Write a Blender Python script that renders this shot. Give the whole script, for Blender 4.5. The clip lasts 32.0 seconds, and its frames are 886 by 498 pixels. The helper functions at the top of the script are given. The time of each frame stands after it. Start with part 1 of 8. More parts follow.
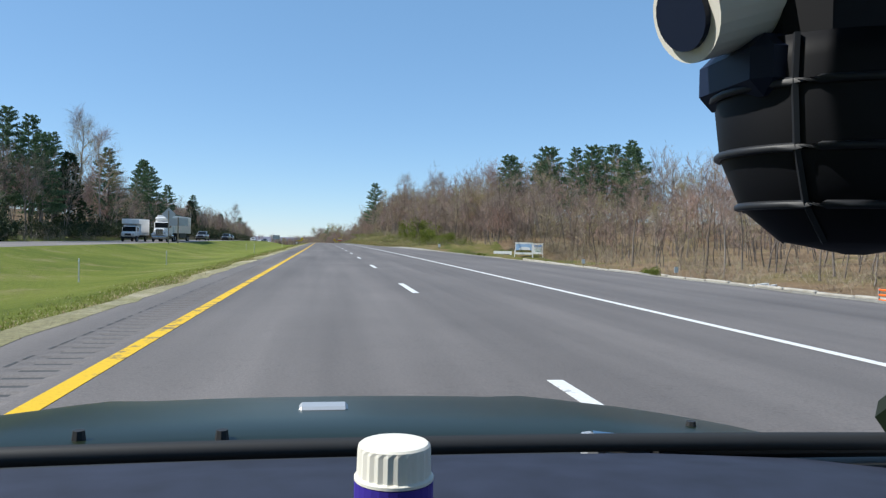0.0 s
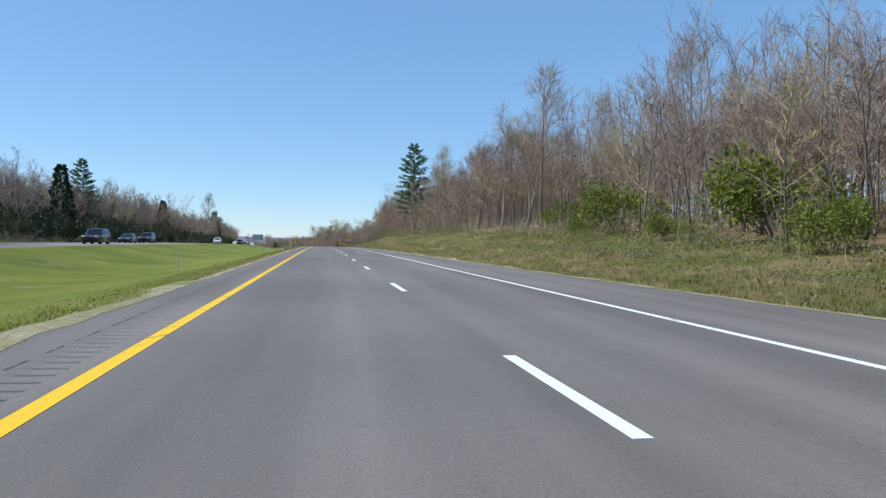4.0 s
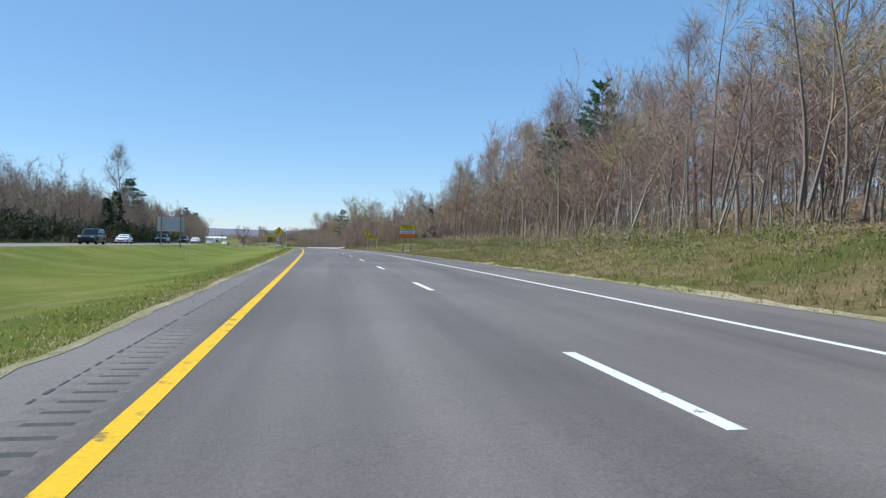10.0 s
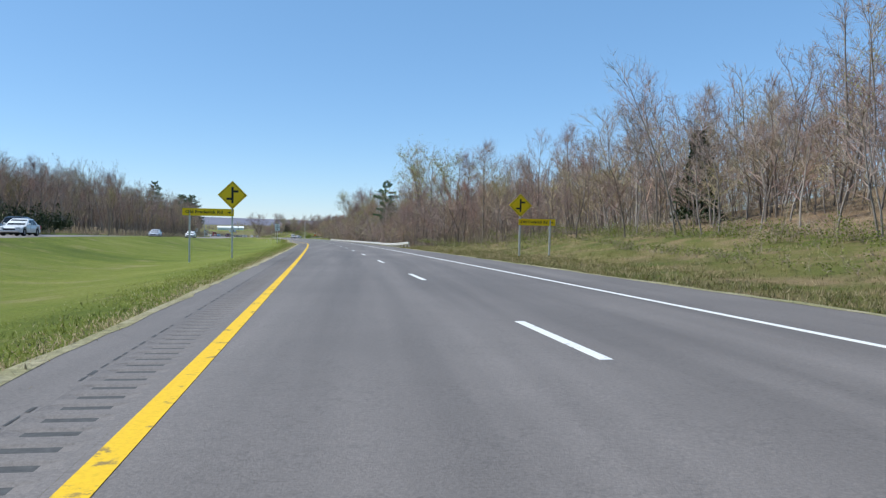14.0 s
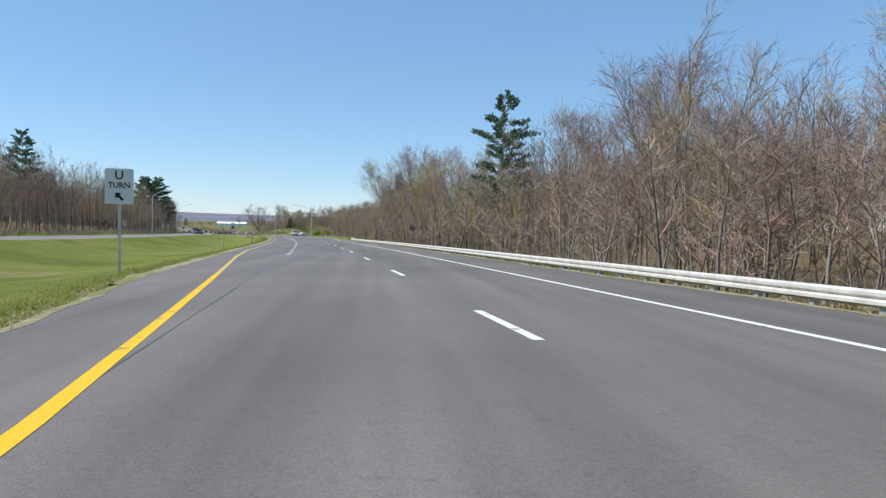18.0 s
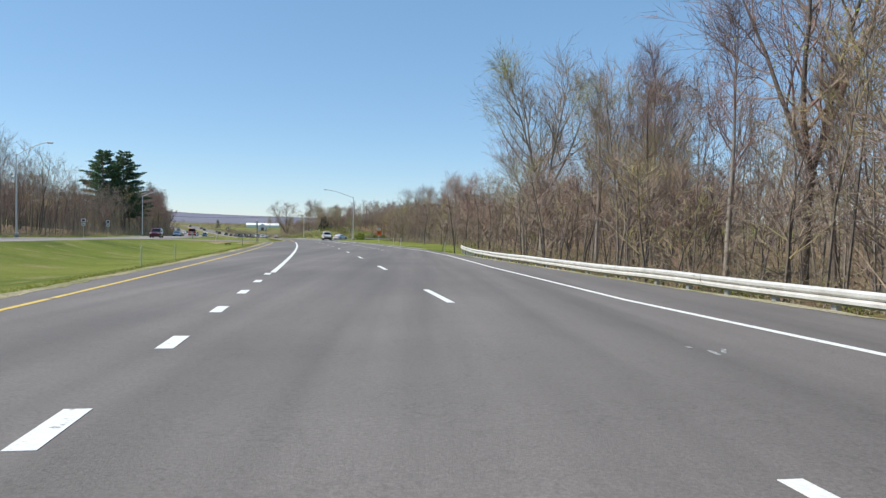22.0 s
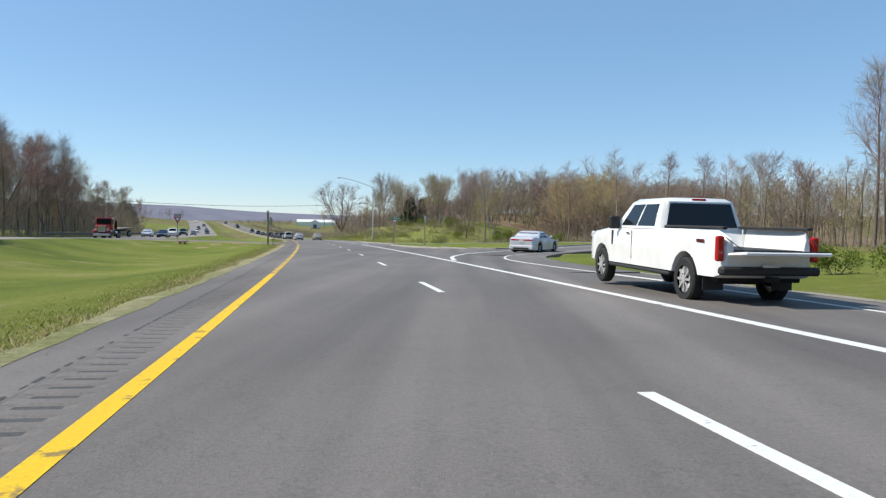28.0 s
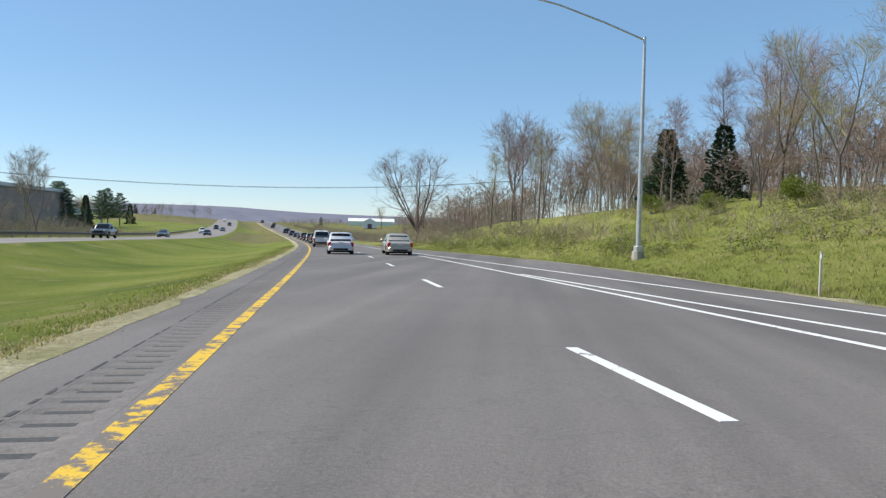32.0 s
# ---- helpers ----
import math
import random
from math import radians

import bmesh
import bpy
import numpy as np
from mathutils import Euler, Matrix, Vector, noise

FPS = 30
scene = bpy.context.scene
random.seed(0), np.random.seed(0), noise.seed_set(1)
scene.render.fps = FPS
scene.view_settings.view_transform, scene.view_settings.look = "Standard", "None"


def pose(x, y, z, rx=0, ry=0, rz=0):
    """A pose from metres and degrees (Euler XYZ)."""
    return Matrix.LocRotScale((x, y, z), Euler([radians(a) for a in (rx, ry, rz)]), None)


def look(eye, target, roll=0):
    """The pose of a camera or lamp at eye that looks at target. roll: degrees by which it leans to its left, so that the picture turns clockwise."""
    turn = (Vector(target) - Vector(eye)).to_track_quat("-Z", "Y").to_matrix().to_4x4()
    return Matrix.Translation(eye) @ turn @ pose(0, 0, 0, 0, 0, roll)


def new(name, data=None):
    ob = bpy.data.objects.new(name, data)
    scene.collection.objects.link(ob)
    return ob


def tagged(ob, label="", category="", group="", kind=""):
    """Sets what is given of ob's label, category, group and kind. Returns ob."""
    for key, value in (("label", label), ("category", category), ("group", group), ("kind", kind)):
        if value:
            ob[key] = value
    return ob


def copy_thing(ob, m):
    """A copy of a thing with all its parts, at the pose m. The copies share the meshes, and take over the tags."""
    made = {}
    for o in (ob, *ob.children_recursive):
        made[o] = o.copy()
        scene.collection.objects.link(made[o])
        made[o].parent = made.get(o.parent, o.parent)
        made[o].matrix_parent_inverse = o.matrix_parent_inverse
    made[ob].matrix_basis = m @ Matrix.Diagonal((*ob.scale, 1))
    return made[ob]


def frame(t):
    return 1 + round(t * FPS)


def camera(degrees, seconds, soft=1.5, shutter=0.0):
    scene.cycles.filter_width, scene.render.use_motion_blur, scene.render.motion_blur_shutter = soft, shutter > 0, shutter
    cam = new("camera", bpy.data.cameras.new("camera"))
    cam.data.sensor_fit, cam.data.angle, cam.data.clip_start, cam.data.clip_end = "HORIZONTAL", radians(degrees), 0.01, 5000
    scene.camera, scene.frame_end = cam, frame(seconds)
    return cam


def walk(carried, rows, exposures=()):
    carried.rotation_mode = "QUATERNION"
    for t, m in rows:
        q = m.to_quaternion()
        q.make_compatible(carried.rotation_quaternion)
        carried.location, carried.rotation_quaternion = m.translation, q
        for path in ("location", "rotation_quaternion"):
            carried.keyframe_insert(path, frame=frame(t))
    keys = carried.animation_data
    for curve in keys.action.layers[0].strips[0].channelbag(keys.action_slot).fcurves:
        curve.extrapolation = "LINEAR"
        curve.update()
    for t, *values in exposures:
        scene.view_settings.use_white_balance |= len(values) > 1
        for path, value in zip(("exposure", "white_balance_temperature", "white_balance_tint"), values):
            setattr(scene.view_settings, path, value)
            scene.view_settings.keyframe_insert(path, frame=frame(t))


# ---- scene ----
# ---------------------------------------------------------------- camera path
# The road's line: s runs along the lane line, d to its right, z above the road.
BEND = (0.17, 0.18, 1.26, 0.32, -0.31, 1.11, 3.06, 2.81, 2.04, 2.13, 4.14, 5.76, 3.97, 5.91, 5.4, 5.15, 5.45, 4.89, 4.45,
        4.16, 3.0, 1.5, 0.0, 0.0, 0.0, 0.0)
SAG = (-0.36, -0.45, -0.38, -0.11, -0.31, -0.98, -1.05, -0.55, -0.24, -0.07, 0.02, 0.14, -0.09, 0.04, -0.19, -0.45, -0.2,
       0.9, 1.6, 1.8, 1.7, 1.3, 0.3, -2.0, -3.4, -0.5)
KNOT = np.arange(26) * 60.0 - 60.0
GRID = np.arange(-60.0, 2801.0, 2.0)


def run(values, at_zero=30):
    """Integral over GRID, zero at s = 0."""
    total = np.concatenate([[0.0], np.cumsum((values[1:] + values[:-1]))])
    return total - total[at_zero]


TURN = run(np.interp(GRID, KNOT, BEND) * 1e-4)
SLOPE = run(np.interp(GRID, KNOT, SAG) * 1e-4)
LINE = (run(-np.sin(TURN)), run(np.cos(TURN)), run(SLOPE))


def turn(s):
    if s < -60:
        return float(TURN[0])
    return float(np.interp(s, GRID, TURN))


def at(s, d=0.0, z=0.0):
    """World place of a point s along, d to the right of and z above the lane line."""
    t = turn(s)
    x, y, h = (float(np.interp(s, GRID, v)) for v in LINE)
    if s < -60:
        x, y = x + math.sin(t) * (-60 - s), y - math.cos(t) * (-60 - s)
    return Vector((x + d * math.cos(t), y + d * math.sin(t), h + z))


def stand(s, d=0.0, z=0.0, yaw=0.0):
    """Pose at a place of the plan, y along the road, turned left by yaw degrees."""
    return Matrix.Translation(at(s, d, z)) @ Matrix.Rotation(turn(s) + radians(yaw), 4, "Z")


# seconds, s, d, turn left of the road, tilt against the road
DRIVE = (
    (0, -2.52, -1.81, -9.06, 0.02), (1, 24.71, -1.88, -9.16, 0.33), (2, 51.18, -1.98, -9.50, 0.35),
    (3, 78.90, -1.98, -9.66, 0.34), (3.5, 92.39, -1.90, -9.53, 0.31), (6, 158.96, -2.02, -9.33, 0.20),
    (7, 185.08, -2.28, -9.71, 0.19), (8, 211.15, -2.40, -9.86, 0.19), (9, 236.81, -2.46, -9.58, 0.22),
    (10, 264.17, -2.49, -9.43, 0.18), (11, 290.99, -2.58, -9.31, 0.13), (12, 318.04, -2.61, -9.26, 0.24),
    (13, 345.25, -2.52, -9.26, -0.09), (14, 371.54, -2.59, -9.23, -0.11), (14.5, 385.91, -2.63, -9.32, -0.08),
    (17, 453.66, -2.47, -9.92, -0.25), (18, 480.09, -2.37, -9.76, -0.21), (19, 505.49, -2.23, -9.35, -0.18),
    (20, 532.56, -2.14, -8.95, -0.21), (21, 558.86, -2.19, -8.96, -0.05), (22, 585.10, -2.16, -9.10, -0.05),
    (23, 611.45, -1.97, -8.97, -0.07), (24, 636.88, -1.91, -8.74, -0.26), (25, 663.18, -2.14, -7.95, -0.24),
    (25.5, 676.14, -2.28, -7.85, -0.21), (27.5, 728.80, -2.24, -8.97, -0.18), (28, 741.72, -2.29, -9.03, -0.21),
    (29, 767.69, -2.29, -8.93, -0.11), (30, 794.77, -2.44, -8.62, -0.06), (31, 821.64, -2.31, -8.50, -0.12),
    (32, 849.13, -2.43, -8.31, 0.00))
EYE_HEIGHT, TILT, LEAN = 1.104, -0.811, 1.194


def eye_pose(s, d, yaw, tilt):
    slope = math.degrees(math.atan(float(np.interp(s, GRID, SLOPE))))
    a, p = turn(s) + radians(yaw), radians(slope + TILT + tilt)
    eye = at(s, d, EYE_HEIGHT)
    way = Vector((-math.sin(a) * math.cos(p), math.cos(a) * math.cos(p), math.sin(p)))
    return look(eye, eye + way, LEAN)


cam = camera(62.5, 32.0, soft=1.3)
walk(cam, [(t, eye_pose(s, d, yaw, tilt)) for t, s, d, yaw, tilt in DRIVE],
     exposures=((0, 0.27, 6300, 8), (6, 0.27, 6090, 8), (14, 0.27, 6090, 8), (18, 0.27, 6400, 8), (24, 0.27, 6660, 8), (32, 0.27, 6660, 8)))

# ---------------------------------------------------------------- daylight
SUN_HEIGHT, SUN_FROM = 46.0, -90.0      # degrees above the horizon; bearing, clockwise from ahead
world = bpy.data.worlds.new("sky")
scene.world = world
world.use_nodes = True
sky = world.node_tree.nodes.new("ShaderNodeTexSky")
sky.sky_type, sky.sun_disc = "NISHITA", False
sky.sun_elevation, sky.sun_rotation = radians(SUN_HEIGHT), radians(SUN_FROM)
sky.air_density, sky.dust_density, sky.ozone_density = 0.8, 0.0, 2.6
back = world.node_tree.nodes["Background"]
back.inputs["Strength"].default_value = 0.14
# an even spring haze over the whole sky
haze = world.node_tree.nodes.new("ShaderNodeMix")
haze.data_type = "RGBA"
haze.inputs[0].default_value = 0.5
haze.inputs[7].default_value = (1.2, 2.55, 4.35, 1)
world.node_tree.links.new(sky.outputs["Color"], haze.inputs[6])
world.node_tree.links.new(haze.outputs[2], back.inputs["Color"])
sun = new("sun", bpy.data.lights.new("sun", "SUN"))
sun.data.energy, sun.data.angle, sun.data.color = 4.8, radians(0.53), (1.0, 0.95, 0.87)
sun_from = Vector((math.sin(radians(SUN_FROM)) * math.cos(radians(SUN_HEIGHT)),
                   math.cos(radians(SUN_FROM)) * math.cos(radians(SUN_HEIGHT)), math.sin(radians(SUN_HEIGHT))))
sun.matrix_world = look((0, 0, 60), Vector((0, 0, 60)) - sun_from)

# ---------------------------------------------------------------- materials


def material(name, base, rough=0.8, metal=0.0, spec=0.4):
    m = bpy.data.materials.new(name)
    m.use_nodes = True
    b = m.node_tree.nodes["Principled BSDF"]
    b.inputs["Base Color"].default_value = (*base, 1)
    b.inputs["Roughness"].default_value = rough
    b.inputs["Metallic"].default_value = metal
    b.inputs["Specular IOR Level"].default_value = spec
    return m


def node(m, kind, **inputs):
    n = m.node_tree.nodes.new(kind)
    for key, value in inputs.items():
        n.inputs[key.replace("_", " ")].default_value = value
    return n


def wire(m, out, into):
    m.node_tree.links.new(out, into)


def shader(m):
    return m.node_tree.nodes["Principled BSDF"]


def noise_of(m, scale, detail=3.0, rough=0.55, stretch=None):
    """World-space noise, 0 to 1."""
    place = node(m, "ShaderNodeNewGeometry").outputs["Position"]
    if stretch:
        mp = node(m, "ShaderNodeMapping")
        mp.inputs["Scale"].default_value = stretch
        wire(m, place, mp.inputs["Vector"])
        place = mp.outputs["Vector"]
    n = node(m, "ShaderNodeTexNoise", Scale=scale, Detail=detail, Roughness=rough)
    wire(m, place, n.inputs["Vector"])
    return n.outputs["Fac"]


def ramp(m, fac, *stops):
    r = node(m, "ShaderNodeValToRGB")
    while len(r.color_ramp.elements) < len(stops):
        r.color_ramp.elements.new(0.5)
    for e, (p, c) in zip(r.color_ramp.elements, stops):
        e.position, e.color = p, (*c, 1) if len(c) == 3 else c
    wire(m, fac, r.inputs["Fac"])
    return r.outputs["Color"]


def mix(m, fac, a, b, mode="MIX"):
    x = m.node_tree.nodes.new("ShaderNodeMix")
    x.data_type, x.blend_type = "RGBA", mode
    for s, v in ((0, fac), (6, a), (7, b)):
        if isinstance(v, (int, float)):
            x.inputs[s].default_value = v
        elif isinstance(v, tuple):
            x.inputs[s].default_value = (*v, 1)
        else:
            wire(m, v, x.inputs[s])
    return x.outputs[2]


def grey(v):
    return (v, v, v)


def bump(m, height, strength, distance=0.02):
    b = node(m, "ShaderNodeBump", Strength=strength, Distance=distance)
    wire(m, height, b.inputs["Height"])
    wire(m, b.outputs["Normal"], shader(m).inputs["Normal"])


def paint(m, colour):
    wire(m, colour, shader(m).inputs["Base Color"])
    return m


def random_of(m):
    return node(m, "ShaderNodeObjectInfo").outputs["Random"]


def island(m):
    return node(m, "ShaderNodeNewGeometry").outputs["Random Per Island"]


def make_asphalt(name, dark, light):
    m = material(name, grey(dark), 0.76, spec=0.45)
    coarse = ramp(m, noise_of(m, 0.16, 4), (0.3, grey(dark)), (0.72, grey(light)))
    # stains along the lanes and fine aggregate
    long_ = ramp(m, noise_of(m, 0.6, 3, stretch=(1.6, 0.05, 1)), (0.32, grey(0.62)), (0.7, grey(1.12)))
    fine = ramp(m, noise_of(m, 38, 4, 0.8), (0.25, grey(0.6)), (0.5, grey(1.0)), (0.78, grey(1.55)))
    c = mix(m, 0.75, mix(m, 0.8, coarse, long_, "MULTIPLY"), fine, "MULTIPLY")
    seams = ramp(m, noise_of(m, 0.5, 5, 0.7), (0.494, grey(1.0)), (0.5, grey(0.55)), (0.506, grey(1.0)))
    paint(m, mix(m, 1.0, mix(m, 0.35, c, seams, "MULTIPLY"), (1.13, 1.0, 0.92), "MULTIPLY"))
    bump(m, noise_of(m, 55, 3, 0.8), 0.5, 0.01)
    return m


ASPHALT = make_asphalt("asphalt", 0.125, 0.165)
ASPHALT_OLD = make_asphalt("old_asphalt", 0.18, 0.26)
# groove floors with shade painted in by a darker grey; also the tar dabs' colour
GROOVE_SHADE_TAR = material("groove_shade_and_tar", grey(0.075), 0.9)
paint(GROOVE_SHADE_TAR, ramp(GROOVE_SHADE_TAR, noise_of(GROOVE_SHADE_TAR, 20, 3), (0.3, grey(0.05)), (0.7, grey(0.085))))


def make_line(name, colour, worn, amount):
    m = material(name, colour, 0.7)
    wear = ramp(m, noise_of(m, 3.2, 5, 0.72), (amount - 0.03, grey(1.0)), (amount + 0.03, grey(0.0)))
    fine = ramp(m, noise_of(m, 30, 3, 0.8), (0.3, grey(0.72)), (0.6, grey(1.0)))
    paint(m, mix(m, wear, mix(m, 0.7, colour, fine, "MULTIPLY"), worn))
    return m


WHITE_LINE = make_line("white_line_paint", (0.72, 0.72, 0.7), grey(0.22), 0.36)
YELLOW_LINE = make_line("yellow_line_paint", (0.76, 0.47, 0.008), (0.25, 0.17, 0.05), 0.39)
YELLOW_PALE = make_line("faded_yellow_line_paint", (0.66, 0.46, 0.11), (0.3, 0.23, 0.11), 0.4)
YELLOW_FLAKED = make_line("flaked_yellow_line_paint", (0.76, 0.47, 0.012), (0.2, 0.15, 0.08), 0.425)
YELLOW_WORN = make_line("worn_yellow_line_paint", (0.7, 0.44, 0.035), (0.16, 0.135, 0.12), 0.472)


def make_grass(name, stops, dry, dryness):
    m = material(name, stops[0], 0.9, spec=0.15)
    big = ramp(m, noise_of(m, 0.11, 4, 0.6), (0.3, stops[0]), (0.5, stops[1]), (0.72, stops[2]))
    patch = ramp(m, noise_of(m, 0.33, 5, 0.65), (dryness, grey(0.0)), (dryness + 0.18, grey(1.0)))
    fine = ramp(m, noise_of(m, 9, 5, 0.75), (0.28, grey(0.5)), (0.5, grey(1.0)), (0.75, grey(1.5)))
    paint(m, mix(m, 0.85, mix(m, patch, big, dry), fine, "MULTIPLY"))
    bump(m, noise_of(m, 14, 5, 0.8), 0.9, 0.08)
    return m


GRASS = make_grass("median_grass", ((0.09, 0.12, 0.017), (0.15, 0.18, 0.027), (0.21, 0.22, 0.048)), (0.26, 0.225, 0.095), 0.54)
BANK = make_grass("bank_grass", ((0.075, 0.095, 0.02), (0.12, 0.125, 0.033), (0.165, 0.14, 0.05)), (0.22, 0.165, 0.085), 0.45)
LUSH_BANK = make_grass("lush_bank", ((0.13, 0.15, 0.03), (0.19, 0.21, 0.045), (0.25, 0.245, 0.075)), (0.36, 0.31, 0.15), 0.58)
LEAF_LITTER = make_grass("leaf_litter", ((0.16, 0.11, 0.065), (0.22, 0.15, 0.09), (0.15, 0.14, 0.05)), (0.3, 0.22, 0.13), 0.5)
DRY_GRASS = make_grass("dry_grass", ((0.42, 0.37, 0.24), (0.34, 0.31, 0.17), (0.2, 0.23, 0.07)), (0.52, 0.46, 0.32), 0.5)
GRAVEL = make_grass("gravel", ((0.32, 0.29, 0.24), (0.4, 0.37, 0.31), (0.3, 0.26, 0.2)), (0.25, 0.21, 0.15), 0.55)
CONCRETE = material("concrete", (0.45, 0.42, 0.36), 0.9)
paint(CONCRETE, mix(CONCRETE, 0.8, ramp(CONCRETE, noise_of(CONCRETE, 1.2, 5), (0.3, (0.3, 0.275, 0.23)), (0.7, (0.46, 0.43, 0.375))),
                    ramp(CONCRETE, noise_of(CONCRETE, 25, 3), (0.3, grey(0.7)), (0.6, grey(1.0))), "MULTIPLY"))


def make_varied(name, stops, rough=0.85, per="object", spec=0.2, tints=False):
    """A colour that differs from object to object or from piece to piece, with a little grain."""
    m = material(name, stops[0][1], rough, spec=spec)
    c = ramp(m, random_of(m) if per == "object" else island(m), *stops)
    fine = ramp(m, noise_of(m, 6, 3, 0.7), (0.3, grey(0.7)), (0.65, grey(1.15)))
    c = mix(m, 0.7, c, fine, "MULTIPLY")
    if tints:
        # reddish, grey and yellow-green crowns side by side
        tint = ramp(m, noise_of(m, 0.16, 2), (0.34, (1.09, 0.91, 0.84)), (0.46, (0.84, 0.81, 0.81)), (0.54, (1.0, 1.02, 0.98)), (0.63, (1.06, 1.13, 0.72)))
        c = mix(m, 1.0, c, tint, "MULTIPLY")
    paint(m, c)
    return m


BARK = make_varied("bark", ((0.0, (0.12, 0.1, 0.085)), (0.5, (0.18, 0.155, 0.135)), (1.0, (0.3, 0.27, 0.24))), 0.95)
TWIG = make_varied("twigs", ((0.0, (0.24, 0.18, 0.16)), (0.35, (0.31, 0.235, 0.21)), (0.7, (0.37, 0.27, 0.235)), (1.0, (0.33, 0.29, 0.2))), 0.95, tints=True)
BUD = make_varied("spring_buds", ((0.0, (0.3, 0.33, 0.08)), (1.0, (0.42, 0.42, 0.13))), 0.8, "island")
WILLOW = make_varied("willow_buds", ((0.0, (0.46, 0.36, 0.19)), (1.0, (0.6, 0.49, 0.28))), 0.8, "island")
NEEDLE = make_varied("pine_needles", ((0.0, (0.06, 0.115, 0.06)), (0.6, (0.1, 0.165, 0.085)), (1.0, (0.16, 0.225, 0.115))), 0.65, "island")
DARK_NEEDLE = make_varied("cedar_needles", ((0.0, (0.022, 0.045, 0.022)), (1.0, (0.05, 0.075, 0.035))), 0.75, "island")
LEAF = make_varied("bush_leaves", ((0.0, (0.1, 0.14, 0.02)), (0.6, (0.18, 0.22, 0.04)), (1.0, (0.28, 0.3, 0.08))), 0.7, "island")
BLADE = make_varied("grass_blades", ((0.0, (0.14, 0.175, 0.03)), (0.6, (0.2, 0.235, 0.05)), (0.85, (0.29, 0.3, 0.1)), (1.0, (0.45, 0.41, 0.23))), 0.8, "island")
DARK_LEAF = make_varied("evergreen_undergrowth", ((0.0, (0.03, 0.045, 0.02)), (0.7, (0.055, 0.075, 0.03)), (1.0, (0.1, 0.105, 0.045))), 0.6, "island")
BANK_BLADE = make_varied("bank_weeds", ((0.0, (0.1, 0.12, 0.03)), (0.45, (0.16, 0.175, 0.045)), (0.65, (0.2, 0.17, 0.075)), (0.9, (0.27, 0.21, 0.11)), (1.0, (0.36, 0.3, 0.17))), 0.85, "island")
STRAW = make_varied("straw", ((0.0, (0.36, 0.29, 0.16)), (1.0, (0.5, 0.43, 0.27))), 0.85, "island")


def leafy(m, amount=0.45):
    """Lets light through thin leaves and blades."""
    nodes = m.node_tree.nodes
    t = nodes.new("ShaderNodeBsdfTranslucent")
    for l in list(m.node_tree.links):
        if l.to_socket == shader(m).inputs["Base Color"]:
            wire(m, l.from_socket, t.inputs["Color"])
    x = nodes.new("ShaderNodeMixShader")
    x.inputs[0].default_value = amount
    wire(m, shader(m).outputs[0], x.inputs[1])
    wire(m, t.outputs[0], x.inputs[2])
    wire(m, x.outputs[0], nodes["Material Output"].inputs[0])


for m in (BUD, WILLOW, LEAF, BLADE, BANK_BLADE, STRAW):
    leafy(m)
leafy(NEEDLE, 0.25)
BRUSH = make_varied("brush_twigs", ((0.0, (0.2, 0.155, 0.12)), (0.5, (0.3, 0.24, 0.18)), (0.85, (0.4, 0.34, 0.24)), (1.0, (0.26, 0.28, 0.1))), 0.9, "island")
FLAKE = material("scuffed_asphalt", grey(0.24), 0.85)
paint(FLAKE, ramp(FLAKE, noise_of(FLAKE, 18, 4), (0.4, grey(0.16)), (0.6, grey(0.34))))
UNDERGROUND = material("dark_drain_pipe", grey(0.05), 0.95)
PALE_STAKE = material("pale_stake", (0.62, 0.6, 0.53), 0.8)
paint(PALE_STAKE, ramp(PALE_STAKE, noise_of(PALE_STAKE, 7, 4), (0.3, (0.5, 0.48, 0.42)), (0.7, (0.7, 0.68, 0.6))))
EARTH = make_grass("bare_earth", ((0.24, 0.17, 0.095), (0.3, 0.225, 0.13), (0.36, 0.28, 0.17)), (0.2, 0.2, 0.07), 0.5)
GALVANIZED = material("galvanized_steel", (0.55, 0.56, 0.56), 0.45, 0.7)
paint(GALVANIZED, ramp(GALVANIZED, noise_of(GALVANIZED, 5, 4), (0.3, (0.48, 0.49, 0.5)), (0.7, (0.66, 0.66, 0.65))))
RAIL_STEEL = material("weathered_guardrail_steel", (0.6, 0.59, 0.56), 0.55, 0.35)
paint(RAIL_STEEL, ramp(RAIL_STEEL, noise_of(RAIL_STEEL, 2.0, 5, 0.7), (0.3, (0.5, 0.48, 0.45)), (0.7, (0.72, 0.71, 0.68))))
RAIL_DARK = material("rusted_guardrail_steel", (0.17, 0.15, 0.14), 0.7, 0.2)
WOOD_POST = material("weathered_wood", (0.3, 0.25, 0.19), 0.9)
paint(WOOD_POST, ramp(WOOD_POST, noise_of(WOOD_POST, 6, 4, stretch=(6, 6, 0.6)), (0.3, (0.2, 0.16, 0.12)), (0.7, (0.38, 0.32, 0.25))))
SIGN_BACK = material("bare_aluminium", (0.5, 0.51, 0.52), 0.5, 0.5)
SIGN_WHITE = material("white_sign_sheet", (0.75, 0.75, 0.74), 0.45)
SIGN_YELLOW = material("yellow_sign_sheet", (0.92, 0.6, 0.002), 0.4)
SIGN_ORANGE = material("orange_sign_sheet", (0.9, 0.16, 0.02), 0.4)
SIGN_GREEN = material("green_sign_sheet", (0.01, 0.2, 0.1), 0.4)
SIGN_BROWN = material("brown_sign_sheet", (0.1, 0.05, 0.03), 0.5)
SIGN_BLUE = material("blue_print", (0.1, 0.25, 0.55), 0.5)
SKY_PRINT = material("pale_blue_print", (0.3, 0.45, 0.66), 0.5)
INK = material("black_print", grey(0.015), 0.5)
GREY_PRINT = material("grey_print", grey(0.06), 0.5)
